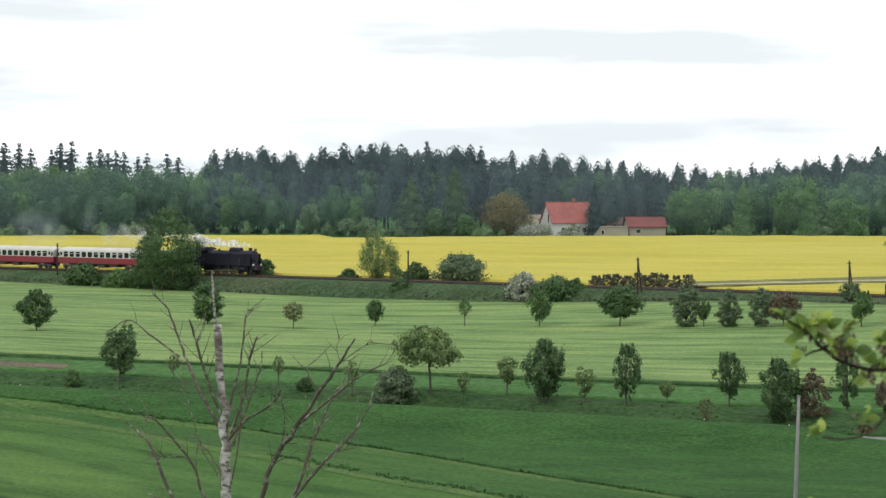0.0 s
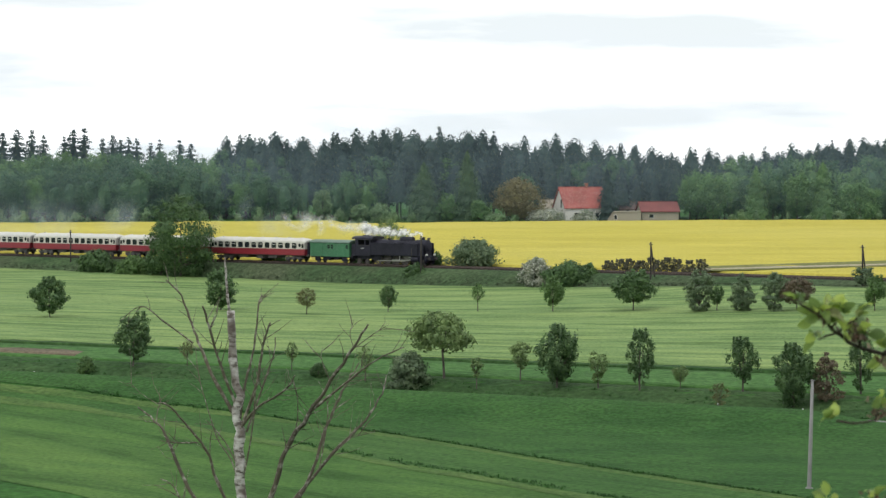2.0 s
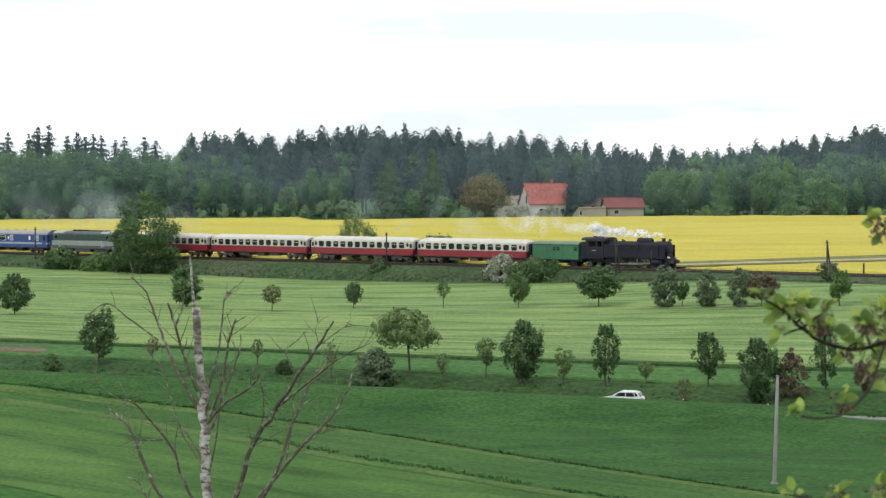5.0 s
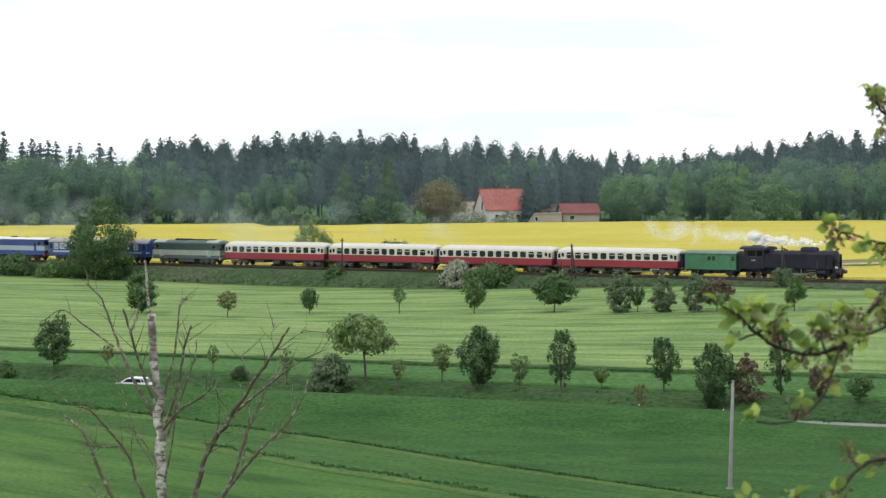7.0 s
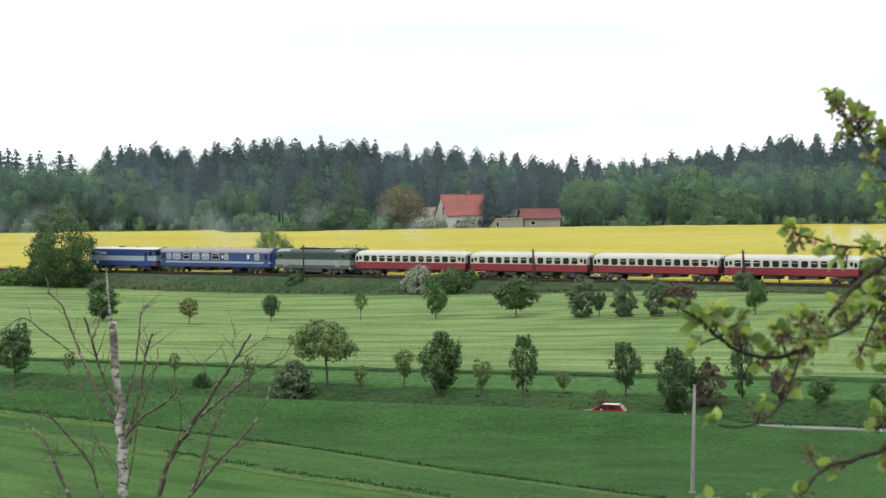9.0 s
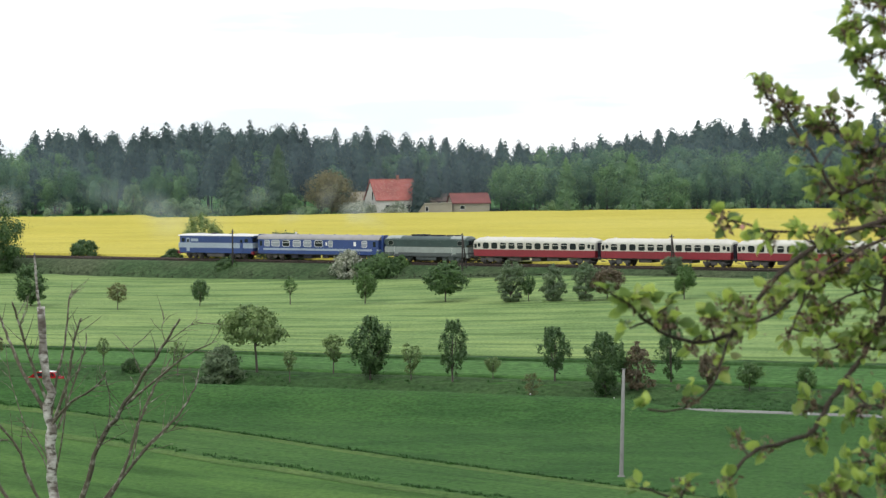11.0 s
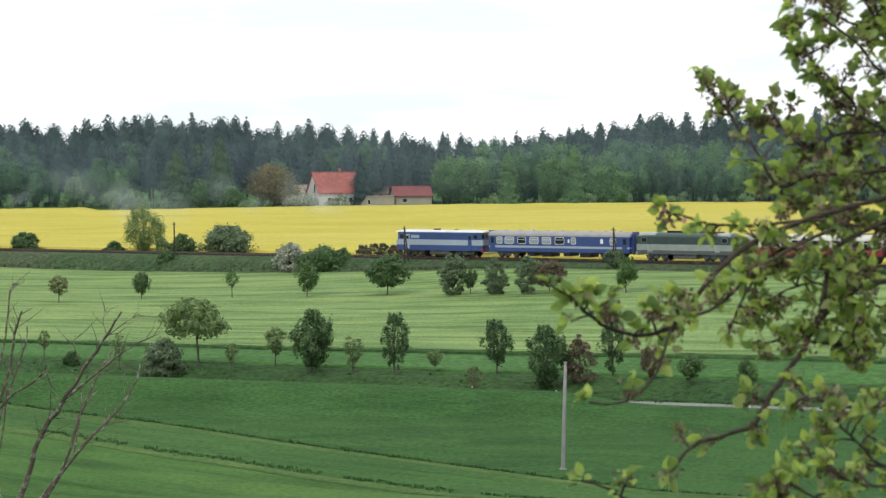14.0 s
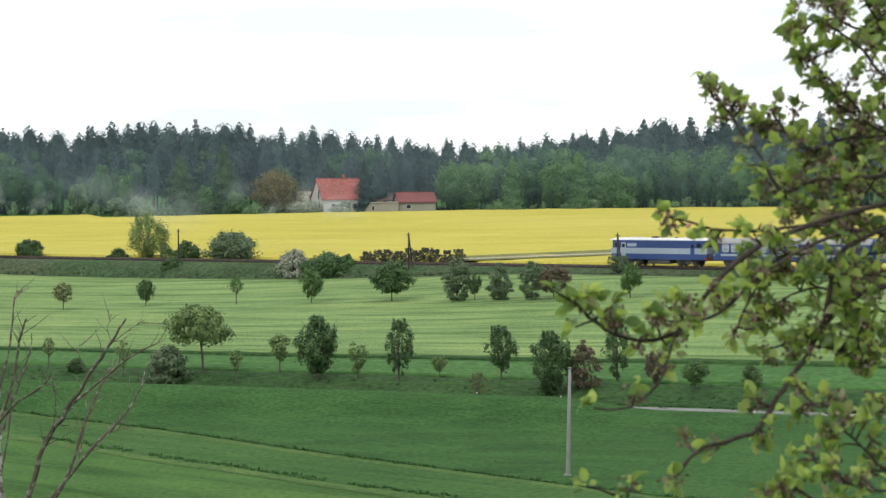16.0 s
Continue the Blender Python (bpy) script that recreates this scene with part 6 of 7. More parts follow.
bare_limb([(0.002, 0.0, 2.728), (0.788, 0.22, 3.669), (1.373, 0.44, 4.359), (1.698, 0.66, 4.679), (1.928, 0.88, 5.051), (1.981, 1.1, 5.294)], 0.044, 0.009)
bare_limb([(-0.014, 0.0, 2.647), (-0.779, 0.2, 3.738), (-1.113, 0.4, 4.423), (-1.319, 0.6, 4.66), (-1.592, 0.8, 4.841)], 0.048, 0.012)
bare_limb([(-1.221, 0.0, 4.706), (-1.197, 0.05, 4.917), (-1.156, 0.1, 5.033)], 0.014, 0.006)
bare_limb([(-0.016, -0.0, 3.209), (-0.341, -0.12, 3.863), (-0.48, -0.24, 4.339), (-0.776, -0.36, 4.746), (-0.999, -0.48, 5.002), (-1.125, -0.6, 5.036)], 0.04, 0.01)
bare_limb([(-0.035, 0.0, 4.011), (-0.194, 0.13, 4.315), (-0.379, 0.27, 4.54), (-0.564, 0.4, 4.703)], 0.02, 0.006)
bare_limb([(-0.009, 0.0, 3.691), (-0.179, 0.23, 4.144), (-0.407, 0.45, 4.44), (-0.679, 0.68, 5.227), (-0.773, 0.9, 5.698)], 0.018, 0.006)
bare_limb([(-0.002, -0.0, 3.851), (0.137, -0.13, 4.507), (0.212, -0.27, 5.158), (0.169, -0.4, 5.407)], 0.022, 0.008)
bare_limb([(1.085, 0.0, 4.021), (1.171, 0.1, 4.571), (1.194, 0.2, 4.963), (1.057, 0.3, 5.274)], 0.016, 0.005)
bare_limb([(1.363, 0.0, 4.344), (1.556, 0.1, 4.494), (1.87, 0.2, 4.567)], 0.012, 0.004)
bare_limb([(1.239, 0.0, 5.302), (1.114, 0.05, 5.616), (1.134, 0.1, 5.773)], 0.01, 0.004)
bare_limb([(-1.198, 0.0, 4.962), (-1.446, 0.05, 5.115), (-1.614, 0.1, 5.27)], 0.008, 0.004)
bare_limb([(1.572, 0.0, 5.784), (1.52, 0.05, 5.979), (1.58, 0.1, 6.176)], 0.01, 0.004)
bare_limb([(-0.55, 0.1, 3.1), (-0.87, 0.2, 3.53), (-1.01, 0.25, 3.77), (-1.21, 0.3, 3.87)], 0.026, 0.008)
bare_limb([(-0.6, -0.3, 4.46), (-0.86, -0.32, 4.45), (-1.13, -0.35, 4.49)], 0.018, 0.006)

# ---- apple tree beside the camera ----


def apple_leaf_material(name, source):
    m, n, l, b = material(name, 0.3)
    b.inputs["Specular IOR Level"].default_value = 0.6
    if source == "object":
        rnd = n.new("ShaderNodeObjectInfo").outputs["Random"]
    else:
        rnd = n.new("ShaderNodeNewGeometry").outputs["Random Per Island"]
    c = ramp(n, l, rnd, [(0.0, (0.11, 0.18, 0.06)), (0.45, (0.27, 0.38, 0.09)), (0.85, (0.50, 0.62, 0.13)), (1.0, (0.28, 0.28, 0.16))])
    vein = noise_node(n, l, 60.0, 3.0)
    c = blend(n, l, c, ramp(n, l, vein, [(0.3, (0.8, 0.82, 0.8)), (0.7, (1.15, 1.12, 1.1))]), 0.7, "MULTIPLY")
    l.new(c, b.inputs["Base Color"])
    bump(n, l, b, vein, 0.25, 0.003)
    t, mixer = n.new("ShaderNodeBsdfTranslucent"), n.new("ShaderNodeMixShader")
    l.new(c, t.inputs["Color"])
    mixer.inputs[0].default_value = 0.6
    l.new(b.outputs[0], mixer.inputs[1])
    l.new(t.outputs[0], mixer.inputs[2])
    l.new(mixer.outputs[0], n["Material Output"].inputs["Surface"])
    return m


M["apple_leaf"] = apple_leaf_material("apple_leaf", "object")
M["apple_leaf_far"] = apple_leaf_material("apple_leaf_mass", "island")
M["apple_bark"] = plain_material("apple_bark", (0.044, 0.031, 0.021), 0.9, vary=0.4, scale=12.0, dirt=(0.08, 0.066, 0.054), bumpy=0.8)
M["withered"] = leaf_material("withered_blossom", (0.075, 0.045, 0.030), (0.30, 0.22, 0.17), 0.3)
M["petal"] = plain_material("pink_petal", (0.55, 0.25, 0.27), 0.6, vary=0.3, scale=20.0)


def leaf_shape(curl, fold):
    """An ovate leaf 1 long, folded along its midrib and curled back: vertices and faces."""
    v, q = [], []
    rows_ = [(0.0, 0.02), (0.14, 0.20), (0.36, 0.32), (0.62, 0.30), (0.84, 0.17), (1.0, 0.01)]
    for x, w in rows_:
        a = curl * x
        cx, cz = (math.sin(a) / curl, -(1 - math.cos(a)) / curl) if abs(curl) > 0.01 else (x, 0)
        for side in (-1, 0, 1):
            v.append((cx, side * w, cz + (abs(side) * w * fold)))
    for i in range(len(rows_) - 1):
        for j in (0, 1):
            k = i * 3 + j
            q.append((k, k + 3, k + 4, k + 1))
    return np.array(v), q


LEAVES = [leaf_shape(c, f_) for c, f_ in ((0.6, 0.5), (1.3, 0.5), (0.25, 0.8), (-0.5, 0.6), (1.9, 0.6), (0.9, 1.0))]
LEAF_MESH = []
for v, q in LEAVES:
    me = bpy.data.meshes.new("leaf")
    me.from_pydata([tuple(p_) for p_ in v], [], q)
    me.materials.append(M["apple_leaf"])
    me.shade_smooth()
    LEAF_MESH.append(me)
arng = np.random.default_rng(31)
SPURS = []                                      # (place, branch direction, weight)


apple = thing("apple_tree", pose(2.35, 7.6, 16.86), "apple tree in fresh leaf with fading pink blossom", "tree")
av, aq = [], []
tube(av, aq, [(0.1, 0.1, -0.4), (0.06, 0.02, 0.8), (0, -0.05, 1.9), (-0.08, -0.1, 2.9), (-0.1, -0.2, 3.9)], [0.15, 0.12, 0.10, 0.07, 0.03], 12)
link_mesh("trunk", av, aq, M["apple_bark"], apple, True)


def apple_branch(points, r0, r1, dense):
    """A branch from the trunk with leafy spurs and side shoots."""
    p0 = np.array(points[0])
    join = np.array((0.0, -0.05, max(0.9, min(3.6, p0[2] - 0.25))))
    if p0[0] > -0.75:
        points = [tuple(join), *points]
    ob, line = limb("branch", apple, points, r0 * 0.6, r1 * 0.95, "apple_bark", sides=7)
    length = sum(np.linalg.norm(b_ - a) for a, b_ in zip(line, line[1:]))
    n = int(length / 0.054 * dense)
    for _ in range(n):
        i = arng.integers(int(len(line) * 0.25), len(line) - 1)
        d = line[i + 1] - line[i]
        d /= np.linalg.norm(d) + 1e-9
        off = arng.normal(0, 1, 3)
        off -= d * (off @ d) * 0.6
        off /= np.linalg.norm(off) + 1e-9
        off[2] = off[2] * 0.8 + 0.25
        k = arng.uniform(0.015, 0.07)
        tip = line[i] + off * k + d * 0.01
        if k > 0.03:
            v, q = [], []
            tube(v, q, [line[i], line[i] + off * k * 0.5 + d * 0.008, tip], [0.0034, 0.003, 0.0022], 5)
            link_mesh("spur", v, q, M["apple_bark"], ob)
        SPURS.append((tip, off * 0.7 + d * 0.5))
    SPURS.append((line[-1], line[-1] - line[-3]))


apple_branch([(-0.288, -0.3, 2.624), (-0.552, -0.35, 2.714), (-0.762, -0.4, 2.718), (-0.901, -0.45, 2.625), (-0.958, -0.5, 2.547), (-1.028, -0.55, 2.467), (-1.088, -0.6, 2.387), (-1.127, -0.65, 2.362), (-1.234, -0.7, 2.339), (-1.292, -0.75, 2.326), (-1.352, -0.8, 2.268)], 0.017, 0.005, 0.45)
apple_branch([(-0.52, -0.4, 2.984), (-0.713, -0.425, 2.894), (-0.856, -0.45, 2.818), (-0.888, -0.475, 2.715), (-0.911, -0.5, 2.628)], 0.012, 0.007, 1.0)
apple_branch([(-0.438, -0.5, 3.03), (-0.753, -0.544, 2.958), (-1.002, -0.589, 2.886), (-1.165, -0.633, 2.809), (-1.291, -0.678, 2.673), (-1.338, -0.722, 2.632), (-1.422, -0.767, 2.616), (-1.506, -0.811, 2.636), (-1.579, -0.856, 2.687), (-1.608, -0.9, 2.721)], 0.015, 0.004, 0.9)
apple_branch([(-1.349, -0.8, 2.638), (-1.371, -0.82, 2.577), (-1.394, -0.84, 2.521), (-1.454, -0.86, 2.465), (-1.515, -0.88, 2.451), (-1.57, -0.9, 2.459)], 0.006, 0.003, 0.5)
apple_branch([(-0.855, -0.6, 2.893), (-0.984, -0.65, 2.844), (-1.117, -0.7, 2.772), (-1.224, -0.75, 2.687), (-1.288, -0.8, 2.665)], 0.008, 0.004, 1.0)
apple_branch([(-0.825, -0.6, 2.885), (-0.941, -0.58, 2.9), (-1.102, -0.56, 2.885), (-1.209, -0.54, 2.89), (-1.268, -0.52, 2.909), (-1.329, -0.5, 2.923)], 0.008, 0.003, 0.7)
apple_branch([(-0.53, -0.5, 3.091), (-0.728, -0.486, 3.031), (-0.919, -0.471, 3.017), (-1.008, -0.457, 2.987), (-1.066, -0.443, 3.077), (-1.125, -0.429, 3.16), (-1.148, -0.414, 3.2), (-1.193, -0.4, 3.244)], 0.011, 0.003, 0.95)
apple_branch([(-0.448, -0.3, 3.167), (-0.686, -0.3, 3.133), (-0.806, -0.3, 3.127), (-0.901, -0.3, 3.091), (-0.963, -0.3, 3.129), (-1.01, -0.3, 3.199)], 0.01, 0.003, 1.2)
apple_branch([(-0.506, -0.4, 3.258), (-0.709, -0.4, 3.288), (-0.783, -0.4, 3.364), (-0.845, -0.4, 3.41), (-0.906, -0.4, 3.44), (-0.952, -0.4, 3.402)], 0.009, 0.003, 1.2)
apple_branch([(-0.574, -0.3, 3.352), (-0.699, -0.3, 3.429), (-0.754, -0.3, 3.498), (-0.793, -0.3, 3.551)], 0.008, 0.003, 1.2)
apple_branch([(-0.686, -0.3, 3.133), (-0.779, -0.312, 3.213), (-0.844, -0.325, 3.275), (-0.893, -0.337, 3.32), (-0.919, -0.35, 3.351)], 0.007, 0.003, 1.1)
apple_branch([(-0.361, -0.1, 2.786), (-0.595, -0.133, 2.836), (-0.73, -0.167, 2.87), (-0.864, -0.2, 2.84), (-0.981, -0.233, 2.795), (-1.049, -0.267, 2.72), (-1.117, -0.3, 2.591)], 0.01, 0.003, 1.3)
apple_branch([(-0.387, -0.2, 2.68), (-0.556, -0.24, 2.621), (-0.691, -0.28, 2.563), (-0.825, -0.32, 2.552), (-0.957, -0.36, 2.571), (-1.057, -0.4, 2.56)], 0.01, 0.003, 1.0)
apple_branch([(-0.459, -0.7, 2.417), (-0.642, -0.72, 2.45), (-0.765, -0.74, 2.431), (-0.887, -0.76, 2.427), (-0.994, -0.78, 2.452), (-1.041, -0.8, 2.432)], 0.01, 0.003, 0.8)
apple_branch([(-0.515, -0.8, 2.37), (-0.691, -0.8, 2.313), (-0.8, -0.8, 2.278), (-0.849, -0.8, 2.318), (-0.898, -0.8, 2.367), (-0.939, -0.8, 2.403)], 0.009, 0.003, 0.55)
apple_branch([(-0.627, -0.9, 2.095), (-0.83, -0.9, 2.155), (-0.968, -0.9, 2.225), (-0.997, -0.9, 2.293), (-1.024, -0.9, 2.343)], 0.008, 0.003, 0.35)
apple_branch([(-0.652, -1.0, 2.054), (-0.937, -1.0, 2.142), (-1.079, -1.0, 2.214), (-1.136, -1.0, 2.257), (-1.164, -1.0, 2.229)], 0.008, 0.003, 0.3)
apple_branch([(-0.959, -1.1, 2.102), (-1.242, -1.125, 2.137), (-1.493, -1.15, 2.24), (-1.565, -1.175, 2.282), (-1.622, -1.2, 2.3)], 0.008, 0.003, 0.35)
apple_branch([(-0.612, -0.2, 3.027), (-0.738, -0.2, 2.965), (-0.817, -0.2, 2.918), (-0.928, -0.2, 2.934), (-1.007, -0.2, 3.013)], 0.006, 0.003, 1.4)
apple_branch([(-0.696, -0.3, 2.75), (-0.787, -0.287, 2.688), (-0.879, -0.275, 2.719), (-0.97, -0.262, 2.688), (-1.046, -0.25, 2.626)], 0.006, 0.003, 1.4)
apple_branch([(-0.525, -0.1, 3.183), (-0.605, -0.1, 3.215), (-0.685, -0.1, 3.089), (-0.749, -0.1, 3.01), (-0.797, -0.1, 3.026)], 0.006, 0.003, 1.4)
apple_branch([(-0.499, 0.0, 2.975), (-0.597, 0.0, 2.943), (-0.661, 0.0, 2.815), (-0.71, 0.0, 2.767), (-0.742, 0.0, 2.655)], 0.006, 0.003, 1.3)
apple_branch([(-0.595, -0.4, 2.571), (-0.693, -0.425, 2.635), (-0.761, -0.45, 2.668), (-0.812, -0.475, 2.594), (-0.786, -0.5, 2.52)], 0.006, 0.003, 1.0)
apple_branch([(-0.541, -0.9, 2.238), (-0.718, -0.912, 2.255), (-0.836, -0.925, 2.244), (-0.924, -0.938, 2.261), (-0.984, -0.95, 2.292)], 0.008, 0.003, 0.5)
apple_branch([(-0.61, -1.05, 2.202), (-0.782, -1.06, 2.219), (-0.896, -1.07, 2.208), (-1.039, -1.08, 2.239), (-1.111, -1.09, 2.283), (-1.147, -1.1, 2.257)], 0.008, 0.003, 0.5)
apple_branch([(-0.468, -0.25, 3.461), (-0.626, -0.25, 3.462), (-0.719, -0.25, 3.415), (-0.829, -0.25, 3.462), (-0.861, -0.25, 3.523)], 0.007, 0.003, 1.3)
apple_branch([(-0.439, -0.15, 2.836), (-0.564, -0.137, 2.899), (-0.69, -0.125, 2.979), (-0.751, -0.112, 3.073), (-0.717, -0.1, 3.184)], 0.007, 0.003, 1.4)

single, mass_v, mass_q, old_v, old_q = 0, [], [], [], []
for tip, out in SPURS:
    out = out / (np.linalg.norm(out) + 1e-9)
    for _ in range(arng.integers(4, 8)):
        d = out + arng.normal(0, 0.8, 3)
        d[2] += 0.3
        d /= np.linalg.norm(d) + 1e-9
        size = arng.uniform(0.018, 0.050)
        up = Vector(arng.normal(0, 0.9, 3)) + Vector((0, 0, 1))
        xa = Vector(d)
        ya = up.cross(xa).normalized()
        za = xa.cross(ya)
        start = Vector(tip) + xa * 0.012
        m = Matrix((xa, ya, za)).transposed().to_4x4()
        m = Matrix.Translation(start) @ m @ Matrix.Diagonal((size, size, size, 1))
        pick = int(arng.integers(len(LEAVES)))
        if single < 300:
            ob = new("leaf", LEAF_MESH[pick])
            ob.parent = apple
            ob.matrix_local = m
            single += 1
        else:
            k = len(mass_v)
            mass_v += [tuple(m @ Vector(p_)) for p_ in LEAVES[pick][0]]
            mass_q += [tuple(k + j for j in f_) for f_ in LEAVES[pick][1]]
    if arng.uniform() < 0.62:
        for _ in range(34):
            c = tip + arng.normal(0, 0.0125, 3)
            a, b_ = arng.normal(0, 1, 3), arng.normal(0, 1, 3)
            a, b_ = a / np.linalg.norm(a) * 0.009, b_ / np.linalg.norm(b_) * 0.005
            k = len(old_v)
            old_v += [tuple(c - a), tuple(c - b_), tuple(c + a), tuple(c + b_)]
            old_q.append((k, k + 1, k + 2, k + 3))
tagged(link_mesh("leaves", mass_v, mass_q, M["apple_leaf_far"], apple, True), "glossy fresh green leaves", kind="stuff")
tagged(link_mesh("faded_blossom", old_v, old_q, M["withered"], apple), "withered brownish blossom", kind="stuff")
for i in range(0, len(SPURS), 45):
    tip = SPURS[i][0]
    bm = bmesh.new()
    bmesh.ops.create_icosphere(bm, subdivisions=1, radius=0.008)
    for v in bm.verts:
        v.co *= 0.8 + 0.4 * arng.uniform()
    ob = part("bud", bm, M["petal"], apple, "pink blossom bud")
    ob.location = tip


# ---- cars on the road ----
CARS = []
M["car_white"] = plain_material("white_car_paint", (0.72, 0.73, 0.75), 0.25, vary=0.04)
M["car_red"] = plain_material("red_car_paint", (0.34, 0.012, 0.018), 0.22, vary=0.06)
M["tyre"] = plain_material("tyre_rubber", (0.02, 0.02, 0.02), 0.9, vary=0.2)
M["tail_light"] = plain_material("tail_light_glass", (0.35, 0.01, 0.01), 0.2, vary=0.1)


def car(mat, label, rows, roof_mat):
    """A hatchback; x points forward, the origin on the road."""
    ob = tagged(new("car"), label, "car", "cars on the road")
    bm = bmesh.new()
    prof = [(-2.0, 0.32), (2.0, 0.30), (2.08, 0.55), (1.98, 0.74), (1.05, 0.90), (0.95, 0.93), (-1.95, 0.97), (-2.08, 0.80), (-2.06, 0.42)]
    prism(bm, prof, "y", -0.86, 0.86)
    bmesh.ops.bevel(bm, geom=bm.edges[:], offset=0.05, segments=2, affect="EDGES")
    part("body", bm, mat, ob)
    cab = prism(bmesh.new(), [(-1.9, 0.97), (1.0, 0.92), (0.25, 1.40), (0.0, 1.46), (-1.35, 1.46), (-1.6, 1.42)], "y", -0.72, 0.72)
    bmesh.ops.bevel(cab, geom=cab.edges[:], offset=0.05, segments=2, affect="EDGES")
    part("cabin", cab, mat, ob)
    # roof_mat may differ from the body to paint a sky reflection
    part("roof_panel", boxes((-1.4, 0.02, -0.62, 0.62, 1.44, 1.485), bevel=0.015), roof_mat, ob)
    for side in (-1, 1):
        for out in ([(0.62, 1.0), (0.16, 1.34), (-0.42, 1.36), (-0.42, 1.0)], [(-0.5, 1.0), (-0.5, 1.36), (-1.2, 1.36), (-1.35, 1.02)], [(-1.43, 1.04), (-1.28, 1.35), (-1.5, 1.34), (-1.68, 1.06)]):
            part("side_window", prism(bmesh.new(), out, "y", side * 0.70, side * 0.735), M["dark_glass"], ob)
        part("mirror", boxes((0.5, 0.68, min(side * 0.86, side * 1.02), max(side * 0.86, side * 1.02), 0.98, 1.12), bevel=0.03), mat, ob)
        part("headlight", boxes((1.9, 2.07, min(side * 0.5, side * 0.8), max(side * 0.5, side * 0.8), 0.6, 0.74), bevel=0.03), M["lamp_glass"], ob)
        part("tail_light", boxes((-2.1, -1.98, min(side * 0.6, side * 0.84), max(side * 0.6, side * 0.84), 0.68, 0.92), bevel=0.02), M["tail_light"], ob)
        part("door_handle", boxes((-0.35, -0.18, side * 0.87 - 0.02, side * 0.87 + 0.02, 0.84, 0.87)), M["black"], ob)
    part("windscreen", prism(bmesh.new(), [(0.98, 0.955), (0.30, 1.392), (0.27, 1.36), (0.9, 0.95)], "y", -0.62, 0.62), M["dark_glass"], ob)
    part("rear_window", prism(bmesh.new(), [(-1.9, 1.02), (-1.66, 1.37), (-1.6, 1.36), (-1.82, 1.0)], "y", -0.6, 0.6), M["dark_glass"], ob)
    part("bumper", boxes((-2.14, -2.0, -0.8, 0.8, 0.34, 0.56), bevel=0.04), M["black"], ob)
    wheels = []
    for x in (-1.25, 1.3):
        for side in (-1, 1):
            w = cyl(bmesh.new(), -0.1, 0.1, 0, 0, 0.31, n=20, axis="y")
            wh = part("wheel", w, M["tyre"], ob)
            rim = cyl(bmesh.new(), -0.105, 0.105, 0, 0, 0.19, n=10, axis="y")
            box(rim, -0.03, 0.03, -0.11, 0.11, 0.05, 0.18)
            part("rim", rim, M["steel"], wh)
            wh.location = (x, side * 0.78, 0.31)
            wheels.append((wh, x, side * 0.78))
    CARS.append((ob, rows))
    for wh, x, y in wheels:
        CAR_WHEELS.append((wh, x, y))


CAR_WHEELS = []


def road_pose(x):
    y = 258 - 0.29 * x + 1.4 / 1.04
    z0, z1 = float(ground_z(x + 2, y - 0.58)) + 0.04, float(ground_z(x - 2, y + 0.58)) + 0.04
    return pose(x, y, (z0 + z1) / 2, 0, -math.degrees(math.atan((z1 - z0) / 4.16)), 180 - math.degrees(math.atan(0.29)))


STEPS = [i * 0.25 for i in range(65)]
car(M["car_white"], "white hatchback driving along the road", [(t, road_pose(34.7 - 21.9 * (t - 4))) for t in STEPS], M["car_white"])
# white roof paint stands in for sky reflected on the red roof
car(M["car_red"], "red hatchback driving along the road, sky reflection painted white on its roof", [(t, road_pose(42.6 - 23.85 * (t - 8))) for t in STEPS], M["car_white"])

# ---- posts by the road ----
M["post_white"] = plain_material("white_plastic", (0.75, 0.75, 0.74), 0.5, vary=0.06)
M["orange"] = plain_material("orange_paint", (0.55, 0.16, 0.05), 0.6, vary=0.15)
for x, y in ((18.0, 247.6), (25.6, 246.2), (42.8, 242.0), (-48.6, 268.0)):
    z = float(ground_z(x, y))
    pm = thing("marker_post", pose(x, y, z), "white roadside marker post with a dark band", "marker post", "marker posts by the road")
    part("post", boxes((-0.05, 0.05, -0.04, 0.04, -0.2, 0.85), bevel=0.02), M["post_white"], pm)
    part("band", boxes((-0.055, 0.055, -0.045, 0.045, 0.6, 0.72)), M["black"] if x > -40 else M["orange"], pm)

# ---- near meadow: mown strips, seams and tufts ----
SEAM_X = [-75, -42, -24, -10.4, 2.5, 20.5, 60]
SEAM_Y = [266, 252.5, 242.2, 230.3, 215.8, 196.8, 157]
LOW_X = [-75, -48.6, -40.5, -33, -27, -20.6, -14.9, -8.2, -4.6, 2.3, 11.2, 40]
LOW_Y = [263, 252, 247.5, 240.5, 233, 226, 220, 211.6, 208.4, 200.2, 191.2, 160]


def strip(name, xs_, low, high, lift, mat, label, n=5):
    rows_ = [[(x, low(x) * (1 - k) + high(x) * k) for x in xs_] for k in np.linspace(0, 1, n)]
    return tagged(grid_strip(name, rows_, lift, mat), label, "field", kind="stuff")


def seam_y(x):
    return float(np.interp(x, SEAM_X, SEAM_Y))


def low_y(x):
    return float(np.interp(x, LOW_X, LOW_Y))


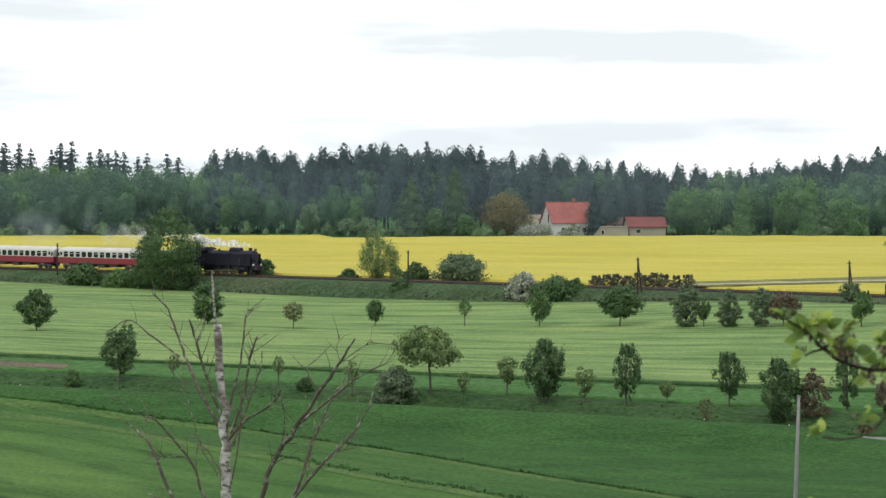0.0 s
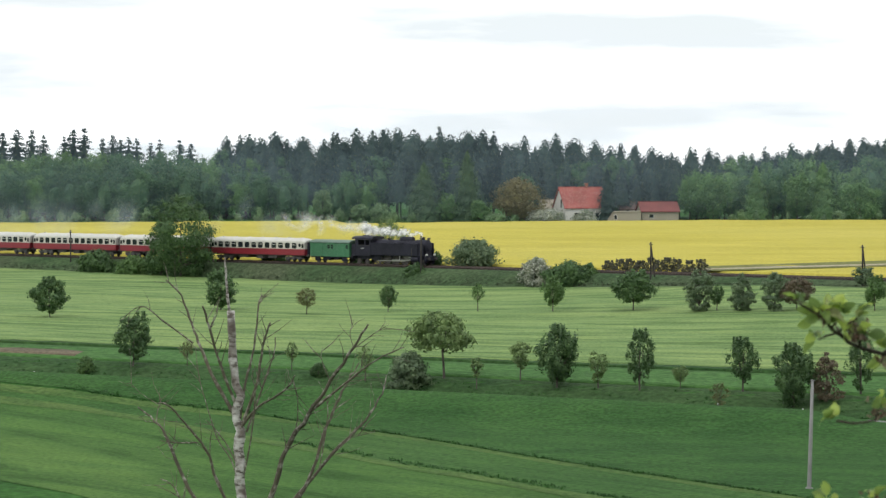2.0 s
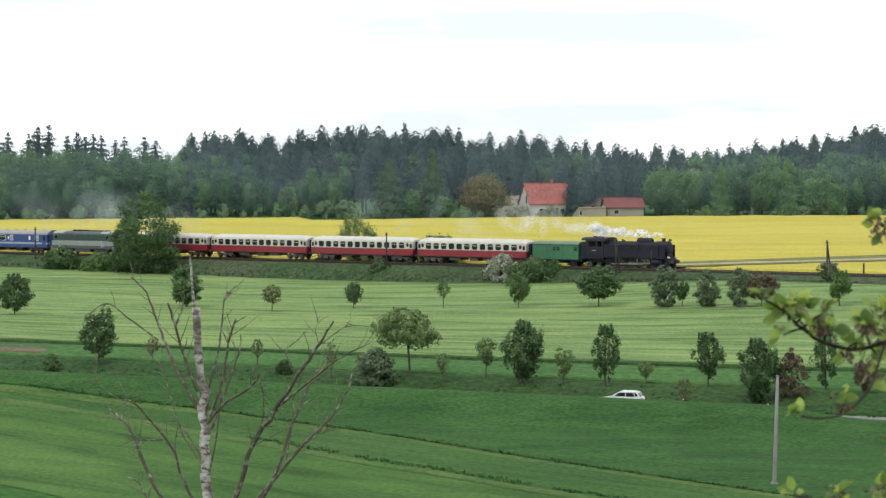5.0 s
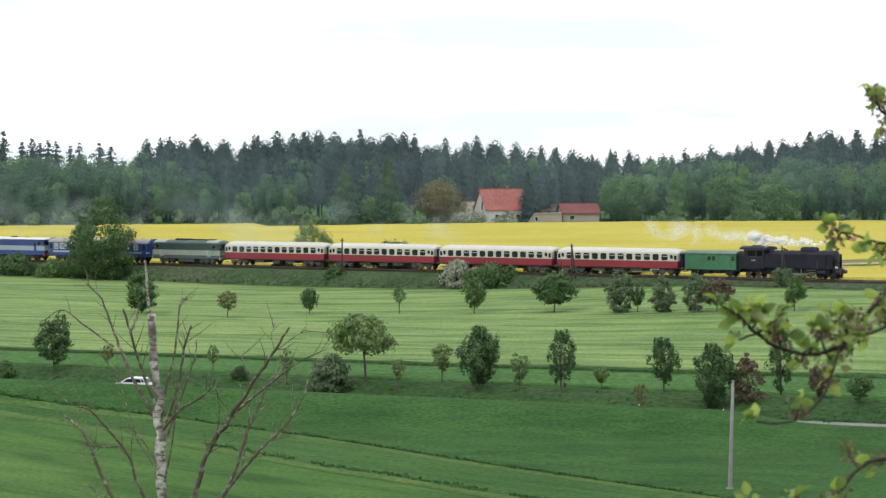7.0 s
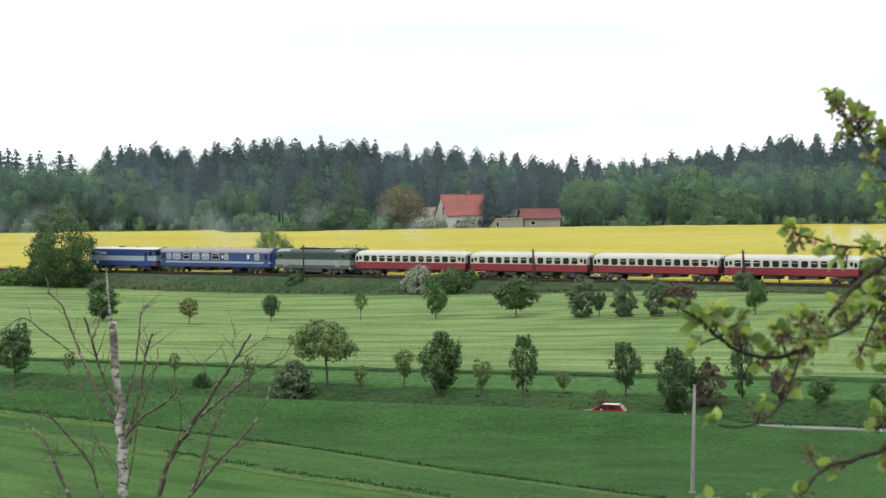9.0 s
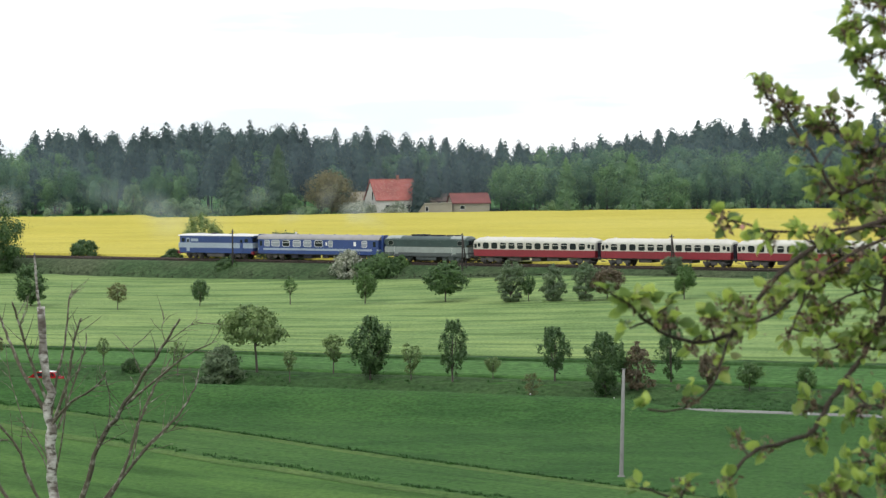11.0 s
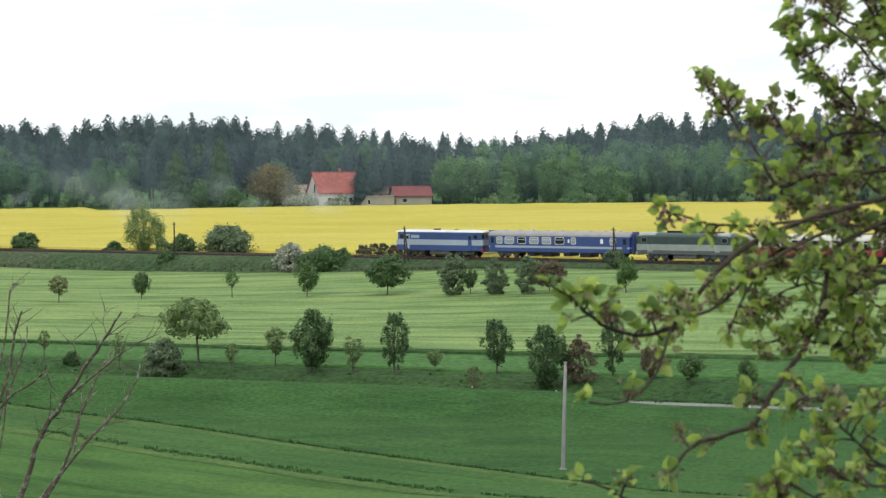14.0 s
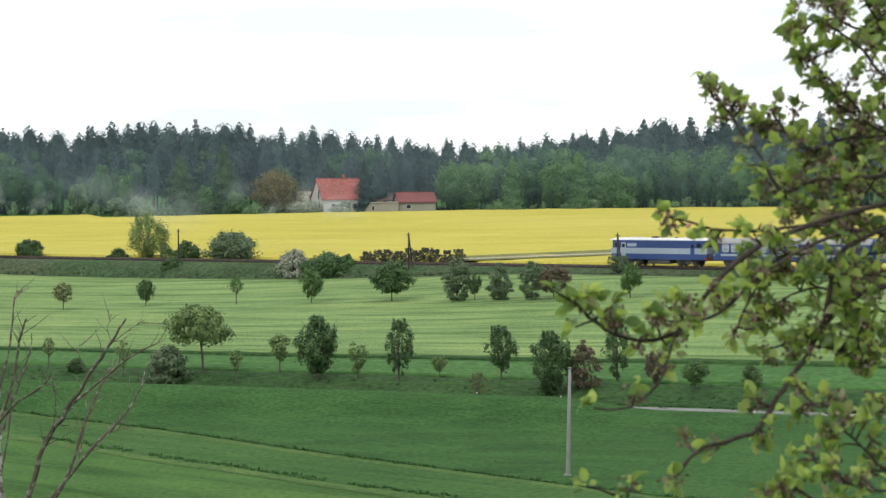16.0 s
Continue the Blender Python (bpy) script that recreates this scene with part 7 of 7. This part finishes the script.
mx = np.arange(-75, 75, 1.5)
strip("meadow", mx, lambda x: seam_y(x) + 0.6, lambda x: max(seam_y(x) + 0.8, 253.6 - 0.29 * x), 0.05, M["meadow"], "lush dark green meadow below the road", 26)
strip("mown_strip", mx, lambda x: low_y(x) - 0.4, lambda x: seam_y(x) - 1.7, 0.04, M["strip_dull"], "shorter green grass between two seams", 14)
strip("mown_meadow", mx, lambda x: low_y(x) - 45, lambda x: low_y(x) - 0.4, 0.04, M["mown"], "mown meadow striped with dry pale hay", 26)
strip("bare_edge", mx, lambda x: seam_y(x) - 1.9, lambda x: seam_y(x) + 0.1, 0.06, M["edge"], "thin pale edge along the meadow", 4)
strip("pale_mown_edge", mx, lambda x: low_y(x) - 3.0, lambda x: low_y(x) - 0.2, 0.07, M["edge"], "pale line of dry mown grass", 4)
band("ploughed_strip", tree_row(272.5), tree_row(278.5), -190, -46.5, 0.16, M["plough"], "narrow strip of bare brown soil", 2.5)


def tufts(name, places, size, mat, label, rng):
    """Tussocks of bent blades."""
    verts, faces = [], []
    for x, y in places:
        z = float(ground_z(x, y))
        for _ in range(9):
            a, k = rng.uniform(0, 6.28), size * rng.uniform(0.5, 1.3)
            bx, by = x + rng.normal(0, size * 0.5), y + rng.normal(0, size * 0.5)
            w = k * 0.16
            dx, dy = math.cos(a), math.sin(a)
            i = len(verts)
            verts += [(bx - dy * w, by + dx * w, z), (bx + dy * w, by - dx * w, z), (bx + dx * k * 0.3 + dy * w * 0.7, by + dy * k * 0.3 - dx * w * 0.7, z + k * 0.7), (bx + dx * k * 0.3 - dy * w * 0.7, by + dy * k * 0.3 + dx * w * 0.7, z + k * 0.7), (bx + dx * k * 0.75, by + dy * k * 0.75, z + k)]
            faces += [(i, i + 1, i + 2, i + 3), (i + 3, i + 2, i + 4)]
    return tagged(link_mesh(name, verts, faces, mat), label, "grass", kind="stuff")


grng = np.random.default_rng(9)
places = []
for x in np.arange(-43, 40, 0.16):
    if math.sin(x * 0.9) + math.sin(x * 2.3 + 1) > -1.1:
        places.append((x + grng.normal(0, 0.1), seam_y(x) + 0.5 + grng.normal(0, 0.35)))
for x in np.arange(-20, 30, 0.14):
    if math.sin(x * 1.3) + math.sin(x * 0.7 + 1) > -1.0:
        places.append((x + grng.normal(0, 0.1), low_y(x) + 0.7 + grng.normal(0, 0.5)))
tufts("seam_grass", places, 0.22, M["tuft"], "tall dark tussocks along the meadow seam", grng)
places = [(x, 262.5 - 0.29 * x + grng.normal(0, 1.6)) for x in grng.uniform(-75, 70, 900)]
tufts("verge_grass", places, 0.22, M["tuft"], "rough uncut grass along the road bank", grng)
places = []
for s in np.arange(-140, 120, 0.09):
    places.append(track_point(s, grng.uniform(3.0, 6.6)))
tufts_ob = tufts("embankment_grass", places, 0.26, M["tuft_dry"], "rough dry and green grass on the embankment", grng)
for v in tufts_ob.data.vertices:
    s, u = track_coords(v.co.x, v.co.y)
    g = float(ground_z(v.co.x, v.co.y))
    lift = np.interp(u, [3.0, 4.6, 6.6], [float(rail_z(s)) - 0.75, float(rail_z(s)) - 1.35, g + 0.25]) - g
    v.co.z += float(lift) - 0.05

# ---- farm track beyond the line ----
px = np.arange(25, 140, 2.0)
strip("track_verge", px, lambda x: 399 + 0.5 * (x - 26), lambda x: 416 + 0.62 * (x - 26), 1.13, M["tuft_ground"], "grassy verge of the farm track", 4)
strip("dirt_track", px, lambda x: 402.5 + 0.5 * (x - 26), lambda x: 407.5 + 0.52 * (x - 26), 1.17, M["dirt"], "pale dirt farm track through the rapeseed", 4)


motions()
